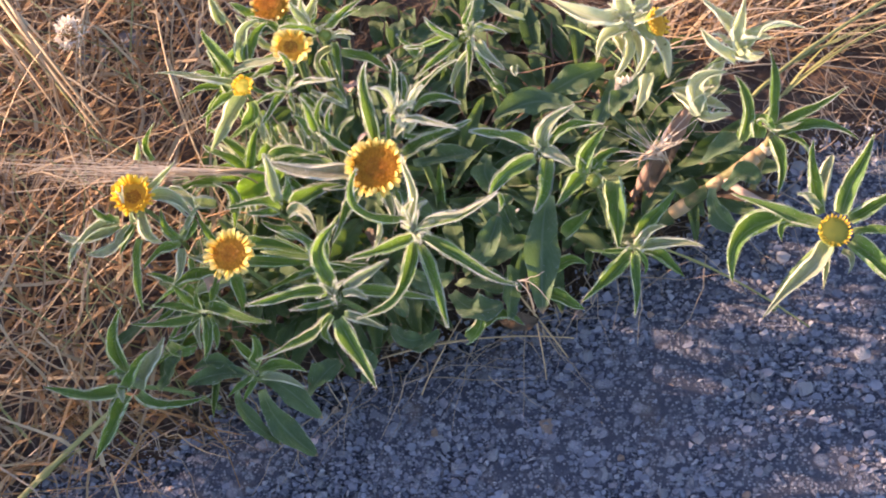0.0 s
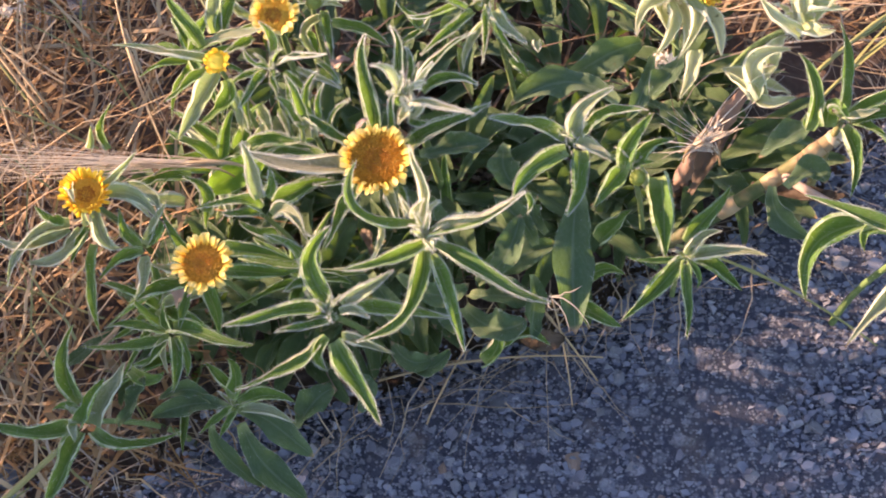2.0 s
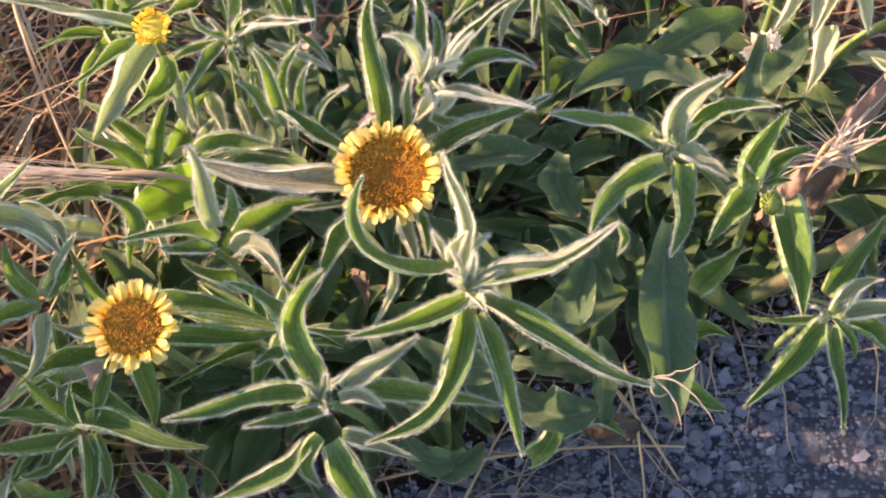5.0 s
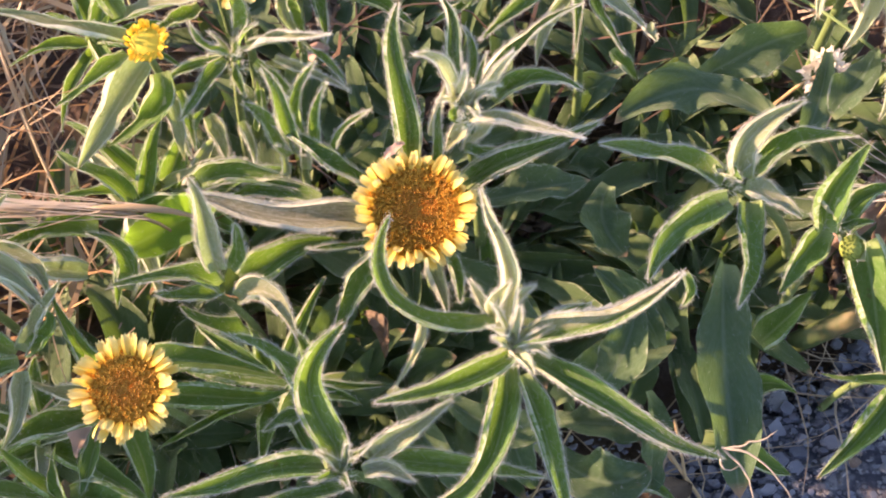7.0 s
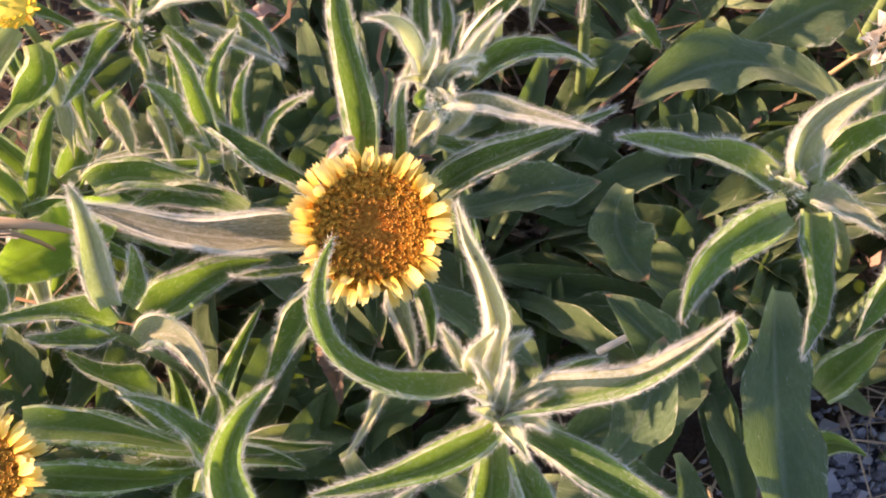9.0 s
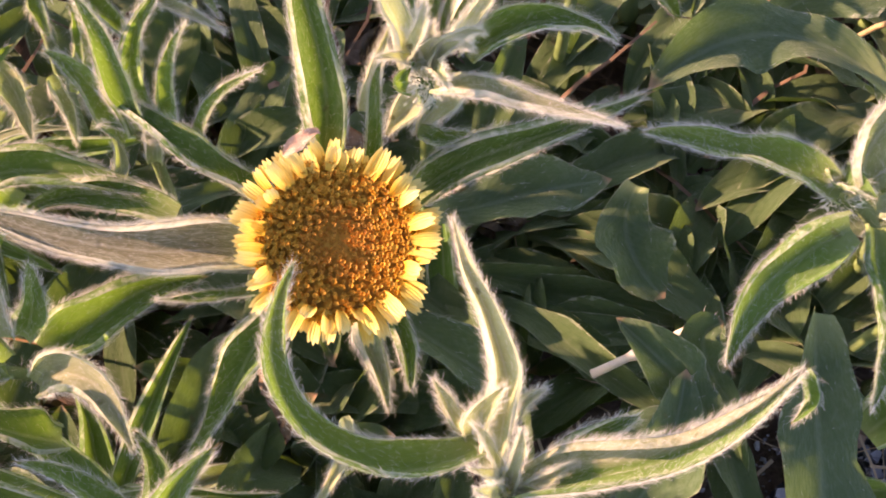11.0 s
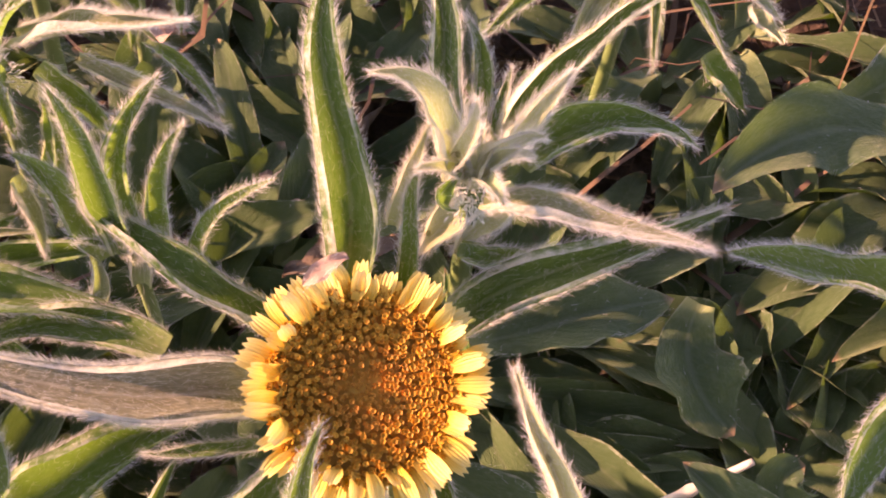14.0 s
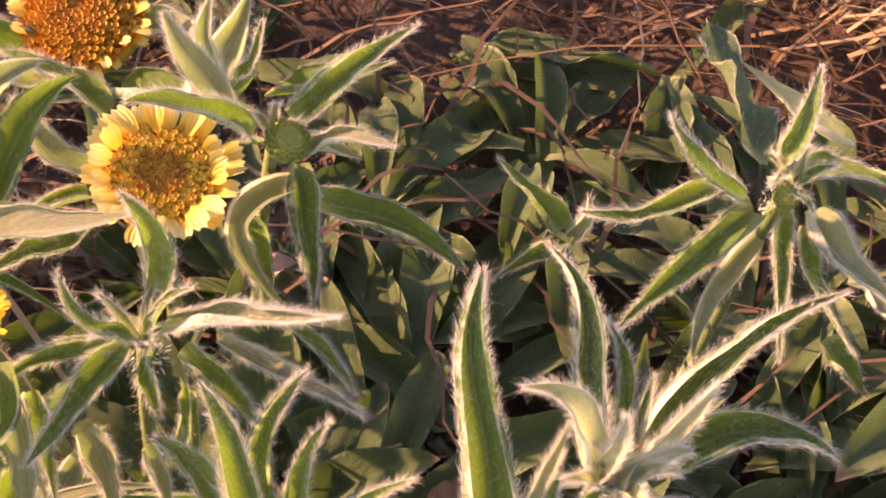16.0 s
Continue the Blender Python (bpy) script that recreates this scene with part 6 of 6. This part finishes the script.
straw_bed(260, top_right, (0.03, 0.10), (0.0005, 0.0010), STRAW_RED, "rusty dry grass beyond the plant", 0.5)
straw_bed(280, at_edge, (0.015, 0.05), (0.0003, 0.0007), STRAW_GREY, "thin straw along the asphalt edge", 0.2)
straw_bed(70, shade_bank, (0.09, 0.16), (0.0008, 0.0016), STRAW, "unseen dry grass stems added to shade the asphalt", 3.0)


def shade_grass(stems, place, height, low, label):
    """Standing dry grass, added unseen for its shadow, whose thin stems carry dense heads of spikelets above the given
    height.
    """
    V, F = [], []
    for _ in range(stems):
        foot = np.array(place())
        top = foot + [rng.normal(0, 0.012), rng.normal(0, 0.012), rng.uniform(*height)]
        p, _ = curve_through(foot, (foot + top) / 2 + [rng.normal(0, 0.004), rng.normal(0, 0.004), 0], top, 7)
        ribbon(V, F, p, 0.0009)
        for _ in range(12):
            k = rng.uniform(low / top[2], 1)
            b = foot + (top - foot) * k
            q, _ = curve_through(b, b + [rng.normal(0, 0.003), rng.normal(0, 0.003), 0.008], b + [rng.normal(0, 0.007), rng.normal(0, 0.007), rng.uniform(0.010, 0.022)], 4)
            ribbon(V, F, q, rng.uniform(0.0012, 0.0024))
    return tagged(new("dry_grass", mesh_of("dry_grass", V, F, STRAW, smooth=False)), label, "grass", kind="stuff")


shade_grass(210, shade_tall, (0.13, 0.20), 0.08, "tall seeding dry grass added out of view as a shade screen")
shade_grass(120, shade_low, (0.105, 0.13), 0.08, "lower seeding dry grass added out of view as a shade screen")
straw_bed(150, left_bank, (0.04, 0.10), (0.0006, 0.0012), STRAW_GREEN, "half-green grass blades in the straw", 0.5, (2.6, 0.5))


def culm(a, m, b, width, mat, label, sheath=True):
    """One grass stalk with a swollen node and a loose sheath."""
    ob = new("grass_stalk")
    ob.location = np.array(a) / 1000
    bpy.context.view_layer.update()
    tagged(ob, label, "grass stalk", "grass stalks")
    p, _ = curve_through(np.array(a) / 1000, np.array(m) / 1000, np.array(b) / 1000, 14)
    r = np.linspace(width, width * 0.7, 14) / 2000
    r[5] *= 1.5
    part("culm", mesh_of("culm", *tube(p, r, 7), mat), ob)
    if sheath:
        V, F = [], []
        for _ in range(3):
            q = p[4:10] + rng.normal(0, 0.0006, 3)
            ribbon(V, F, q + np.linspace(0, 1, 6)[:, None] * rng.normal(0, 0.003, 3), width * 0.9 / 1000)
        part("sheath", mesh_of("sheath", V, F, mat, smooth=False), ob)
    return ob


culm((-196, 128, 26), (-160, 84, 34), (-124, 44, 14), 1.9, STRAW, "thick pale straw stalk leaning over the soil")
culm((-198, 134, 30), (-164, 92, 38), (-130, 54, 22), 1.8, STRAW, "pale straw stalk leaning beside a thicker one")
culm((-206, 122, 28), (-170, 84, 34), (-138, 44, 16), 1.4, STRAW, "thin pale straw stalk beside a thick one")
culm((-200, 120, 20), (-168, 90, 28), (-134, 52, 10), 1.5, STRAW_GREEN, "yellowish grass stalk beside a thick straw")
culm((-150, 150, 20), (-146, 90, 30), (-128, 20, 8), 1.0, STRAW, "thin upright straw stalk")
culm((-176, 140, 16), (-150, 60, 26), (-112, -10, 8), 0.9, STRAW, "thin leaning straw stalk")
culm((-128, 140, 14), (-96, 60, 30), (-70, 12, 14), 1.0, STRAW, "straw stalk leaning towards the plant")
culm((-110, 150, 14), (-80, 100, 30), (-66, 70, 20), 0.9, STRAW_GREEN, "slender half-green grass stalk")
culm((-140, -104, 6), (-118, -92, 22), (-94, -77, 36), 2.4, STRAW_GREEN, "green and rusty grass culm under a leafy shoot")
culm((132, 42, 46), (160, 64, 52), (205, 96, 50), 1.6, STRAW_GREEN, "thick half-green grass culm beyond the plant")
culm((128, 36, 20), (158, 58, 44), (205, 86, 42), 1.2, STRAW_GREEN, "half-green grass culm beside a thicker one")
culm((60, 110, 10), (74, 70, 50), (92, 40, 62), 1.0, STEM, "slender green grass stalk amid the shoots")
culm((100, 60, 30), (150, 66, 34), (210, 60, 20), 0.6, STRAW_GREY, "long pale straw across the asphalt edge", False)
culm((88, -14, 40), (118, -22, 30), (150, -34, 10), 1.0, STRAW_GREEN, "thin green stalk lying over the asphalt", False)
culm((44, -26, 30), (52, -34, 24), (64, -44, 6), 0.9, STRAW, "bent dry stalk at the asphalt edge", False)
culm((50, -26, 32), (54, -40, 18), (56, -52, 4), 0.7, STRAW, "thin dry stalk at the asphalt edge", False)
culm((-6, -44, 6), (30, -40, 14), (66, -36, 6), 0.8, STRAW, "thin straw on the asphalt edge", False)
culm((10, -58, 4), (18, -44, 12), (32, -22, 20), 0.7, STRAW, "thin straw rising from the asphalt", False)


def awn_ear(root, tip, count, spread, label, name="dry_grass_ear", width=0.00032, mat=AWN):
    """A dry grass ear: a short spike and long awns that fan out from it."""
    root, tip = np.array(root) / 1000, np.array(tip) / 1000
    ob = new(name)
    ob.location = root
    bpy.context.view_layer.update()
    tagged(ob, label, "dry grass", "dry ears")
    axis = tip - root
    p, _ = curve_through(root - axis * 0.12 - np.array([0, 0, 0.006]), root - axis * 0.04, root + axis * 0.12, 8)
    part("spike", mesh_of("spike", *tube(p, np.array([0.5, 0.6, 0.7, 1.0, 1.3, 1.2, 0.9, 0.4]) / 1800, 7), STRAW), ob)
    V, F = [], []
    for _ in range(count):
        end = root + axis * rng.uniform(0.6, 1.05) + rng.normal(0, 1, 3) * np.linalg.norm(axis) * spread
        start = root + axis * rng.uniform(-0.02, 0.12) + rng.normal(0, 0.0006, 3)
        q, _ = curve_through(start, (start + end) / 2 + rng.normal(0, 0.0012, 3), end, 7)
        ribbon(V, F, q, width)
    tagged(part("awn_tuft", mesh_of("awn_tuft", V, F, mat, smooth=False), ob), kind="stuff")
    return ob


awn_ear((-50, 2, 66), (-150, 4, 66), 34, 0.036, "long-awned dry grass ear lying across the shoots", mat=AWN_TAN)
awn_ear((-60, 4, 62), (-170, 12, 58), 14, 0.05, "second long-awned dry grass ear beside the first", mat=AWN_TAN)
awn_ear((100, 10, 54), (86, 12, 64), 18, 0.34, "pale dry seed head with spreading awns", "dry_seed_head", 0.0004)
awn_ear((92, 10, 56), (105, 16, 60), 14, 0.20, "tawny spikelets of a dry seed head", "dry_seed_head", 0.0011, AWN_TAN)
awn_ear((96, 18, 50), (118, 36, 60), 8, 0.12, "few long pale awns of a dry seed head", "dry_seed_head", 0.0004)


def dry_flower(at, radius, label, mat=AWN):
    """A bleached everlasting head of many small scales on a stalk."""
    at = np.array(at) / 1000
    ob = new("dry_flower")
    ob.location = (at[0], at[1], 0)
    bpy.context.view_layer.update()
    tagged(ob, label, "dry flower")
    part("stalk", mesh_of("stalk", *tube([(at[0] - 0.004, at[1] + 0.02, -0.002), (at[0], at[1] + 0.01, at[2] * 0.6), at], (0.0006, 0.0005, 0.0005), 6), STRAW), ob)
    V, F = [], []
    for k in range(90):
        d = unit(rng.normal(size=3) + [0, 0, 0.4])
        a = unit(np.cross(d, rng.normal(size=3)))
        c = at + d * radius / 1000 * rng.uniform(0.55, 0.8)
        o = len(V)
        w = radius / 1000 * 0.28
        V += [c - a * w, c + d * w * 0.4, c + a * w, c + d * w * 1.6]
        F += [(o, o + 1, o + 3), (o + 1, o + 2, o + 3)]
    part("scale_tuft", mesh_of("scale_tuft", V, F, mat, smooth=False), ob)


culm((35, -2, 28), (42, 0, 33), (47, 1.5, 37), 1.3, AWN, "pale broken straw lodged between low leaves", False)
dead_stem = new("withered_plant")
dead_stem.location = (0.088, 0.022, 0)
bpy.context.view_layer.update()
tagged(dead_stem, "withered plant with a crumpled pinkish-brown stem below pale bracts", "dead plant")
p = np.concatenate([curve_through((0.086, 0.022, -0.003), (0.091, 0.020, 0.020), (0.099, 0.022, 0.040), 9)[0], curve_through((0.101, 0.0235, 0.044), (0.106, 0.027, 0.053), (0.113, 0.033, 0.061), 7)[0]])
V, F = tube(p, 0.0024 + 0.0007 * np.sin(np.arange(16) * 1.3), 14)
V = np.array(V) + rng.normal(0, 0.00035, (len(V), 3))
part("stem", mesh_of("stem", V, F, DEAD_STALK), dead_stem)
for k in (4, 8, 11):
    a = rng.uniform(0, 6.28)
    pts, _ = blade(p[k], p[k] + [0.003 * math.cos(a), 0.003 * math.sin(a), 0.001], p[k] + [0.008 * math.cos(a), 0.008 * math.sin(a), -0.004], 0.005, 0.6, True)
    nv, nu, _ = pts.shape
    part("dry_leaf", mesh_of("dry_leaf", (pts + rng.normal(0, 0.0003, pts.shape)).reshape(-1, 3), [(i * nu + j, i * nu + j + 1, (i + 1) * nu + j + 1, (i + 1) * nu + j) for i in range(nv - 1) for j in range(nu - 1)], DEAD_STALK), dead_stem)
dry_flower((-153, 101, 30), 7, "bleached dry flower head above the straw")
dry_flower((86, 46, 48), 5, "bleached dry flower head amid the shoots")
dry_flower((-121, -68, 10), 5, "tawny dry seed tuft on the straw", STRAW_RED)

# the thick woody branch with its nodes
branch = new("woody_branch")
branch.location = (0.085, 0.0, 0.015)
bpy.context.view_layer.update()
tagged(branch, "thick ochre woody branch with pale nodes, broken at its end", "branch")
p, _ = curve_through((0.082, 0.0, 0.010), (0.112, 0.006, 0.036), (0.136, 0.016, 0.052), 22)
r = np.array([0.0024 + (0.0002 if i in (8, 13, 18, 21) else 0) for i in range(22)])
part("stem", mesh_of("stem", *tube(p, r, 12), BRANCH), branch)
q, _ = curve_through(p[14], (0.1265, 0.001, 0.046), (0.134, -0.004, 0.046), 8)
part("side_twig", mesh_of("side_twig", *tube(q, np.linspace(0.0016, 0.0011, 8), 9), DRY_PINK), branch, "pinkish dry side twig")
cap, _ = curve_through(p[20], p[21], p[21] + (p[21] - p[20]) * 1.5, 5)
part("broken_end", mesh_of("broken_end", np.array(tube(cap, (0.0026, 0.0026, 0.0025, 0.0023, 0.0015), 10)[0]) + rng.normal(0, 0.0002, (50, 3)), tube(cap, (0.0026, 0.0026, 0.0025, 0.0023, 0.0015), 10)[1], AWN_TAN), branch, "pale splintered broken end")
for i in (8, 13, 18):
    part("node", mesh_of("node", *tube(p[i - 1 : i + 2], (0.0025, 0.0027, 0.0025), 12), STRAW), branch, "pale leaf scar ring")


def dead_leaf(b, m, t, width, label, mat=DEAD_LEAF):
    pts, _ = blade(np.array(b) / 1000, np.array(m) / 1000, np.array(t) / 1000, width / 1000, 0.7, True)
    nv, nu, _ = pts.shape
    pts = pts + rng.normal(0, 0.00016, pts.shape)
    F = [(i * nu + j, i * nu + j + 1, (i + 1) * nu + j + 1, (i + 1) * nu + j) for i in range(nv - 1) for j in range(nu - 1)]
    tagged(new("dead_leaf", mesh_of("dead_leaf", pts.reshape(-1, 3), F, mat)), label, "dead leaf", "dead leaves")


dead_leaf((94, 10, 30), (101, 20, 42), (108, 34, 52), 9, "withered brown leaf hanging below a pale shoot")
dead_leaf((112, 8, 38), (124, 2, 42), (138, -4, 50), 6, "withered tan leaf beside the woody branch")
dead_leaf((-12, 0, 26), (-8, -6, 34), (-7, -12, 30), 4, "curled pale dead leaf inside the plant")
for x, y in ((-10, 47), (-28, 74)):
    dead_leaf((x - 5, y + rng.uniform(-3, 3), 14), (x, y, 19), (x + 6, y + rng.uniform(-3, 3), 15), rng.uniform(4, 7), "dry pinkish leaf fallen between the stems", DEAD_STALK)
dead_leaf((8, 34, 30), (0, 30, 34), (-8, 26, 36), 7, "tan dead leaf lying under the shoots")
dead_leaf((40, -34, 20), (46, -38, 24), (54, -36, 22), 9, "curled brown dead leaf at the asphalt edge")
for k in range(26):
    x, y, z = left_bank() if k % 2 else beside()
    a = rng.uniform(0, 6.28)
    d = np.array([math.cos(a), math.sin(a), 0]) * rng.uniform(4, 9)
    c = np.array([x, y, 0]) * 1000
    dead_leaf(c - d + [0, 0, 3], c + [0, 0, 7], c + d + [0, 0, rng.uniform(4, 10)], rng.uniform(3, 6), "small crumpled dead leaf on the straw")

# ---- stones and grit ----
STONES = [stone_mesh("stone", STONE if k < 6 else STONE_WARM, 40 + k, f) for k, f in enumerate((0.6, 0.7, 0.5, 0.8, 0.6, 0.65, 0.6, 0.7))]
for k in range(420):
    x = rng.uniform(-0.16, 0.21)
    y = edge_y(x) - abs(rng.normal(0.0, 0.075)) + 0.004
    if y < -0.16:
        continue
    size = min(0.0038, 0.0014 * rng.lognormal(0.25, 0.45))
    ob = part("stone", STONES[int(rng.integers(0, 8)) if rng.random() < 0.5 else int(rng.integers(0, 6))], road)
    ob.matrix_basis = Matrix.LocRotScale((x, y, 0.0016 - size * 0.22), Euler(rng.uniform(-0.4, 0.4, 2).tolist() + [rng.uniform(0, 6.28)]), (size, size * rng.uniform(0.6, 1.0), size))
for k in range(90):
    x, y, z = beside()
    size = min(0.008, 0.002 * rng.lognormal(0.4, 0.5))
    ob = part("stone", STONES[int(rng.integers(0, 8))], ground)
    ob.matrix_basis = Matrix.LocRotScale((x, y, size * 0.2), Euler(rng.uniform(-0.4, 0.4, 2).tolist() + [rng.uniform(0, 6.28)]), (size, size * rng.uniform(0.6, 1.0), size))
AGGREGATE = plain_material("asphalt_chips", (0.036, 0.038, 0.058), (0.24, 0.24, 0.27), 420, 0.6, 0.0, 0.6, 0.0006, "Island")
V, F = [], []
for k in range(16000):
    x = rng.uniform(-0.13, 0.21) if k > 2500 else rng.uniform(-0.2, 0.24)
    y = edge_y(x) - 0.002 - rng.uniform(0, 0.15 if k > 2500 else 0.20)
    size = min(0.0030, 0.00095 * rng.lognormal(0.1, 0.45))
    a = np.sort(np.arange(6) * 1.047 + rng.normal(0, 0.3, 6))
    ring = np.stack([np.cos(a), np.sin(a) * rng.uniform(0.5, 1.0), np.zeros(6)], 1) * size
    top = ring * rng.uniform(0.55, 0.9) + np.array([rng.normal(0, 0.12), rng.normal(0, 0.12), rng.uniform(0.25, 0.55)]) * size
    top[:, 2] += top[:, 0] * rng.normal(0, 0.3) + top[:, 1] * rng.normal(0, 0.3)
    o = len(V)
    V += list(ring + [x, y, 0.0002]) + list(top + [x, y, 0.0008])
    F += [(o + i, o + (i + 1) % 6, o + 6 + (i + 1) % 6, o + 6 + i) for i in range(6)] + [tuple(o + 6 + i for i in range(6))]
tagged(part("aggregate", mesh_of("aggregate", V, F, AGGREGATE, smooth=False), road, "grey stone chips bedded in the asphalt"), kind="stuff")
V, F = [], []
for k in range(17000):
    x = rng.uniform(-0.2, 0.23)
    y = edge_y(x) + 0.01 - rng.uniform(0, 0.22) * rng.random() ** 0.3
    size = min(0.0019, 0.00042 * rng.lognormal(0.2, 0.6))
    a = np.sort(rng.uniform(0, 6.28, 5))
    ring = np.stack([np.cos(a), np.sin(a) * rng.uniform(0.5, 1.0), np.zeros(5)], 1) * size
    top = ring * rng.uniform(0.5, 0.9) + np.array([rng.normal(0, 0.2), rng.normal(0, 0.2), rng.uniform(0.4, 0.9)]) * size
    top[:, 2] += ring[:, 0] * rng.normal(0, 0.4)
    o = len(V)
    V += list(ring + [x, y, 0.0010]) + list(top + [x, y, 0.0012])
    F += [(o + i, o + (i + 1) % 5, o + 5 + (i + 1) % 5, o + 5 + i) for i in range(5)] + [tuple(o + 5 + i for i in range(5))]
grit = tagged(new("grit", mesh_of("grit", V, F, GRIT, smooth=False)), "loose grey grit scattered on the asphalt", "grit", kind="stuff")
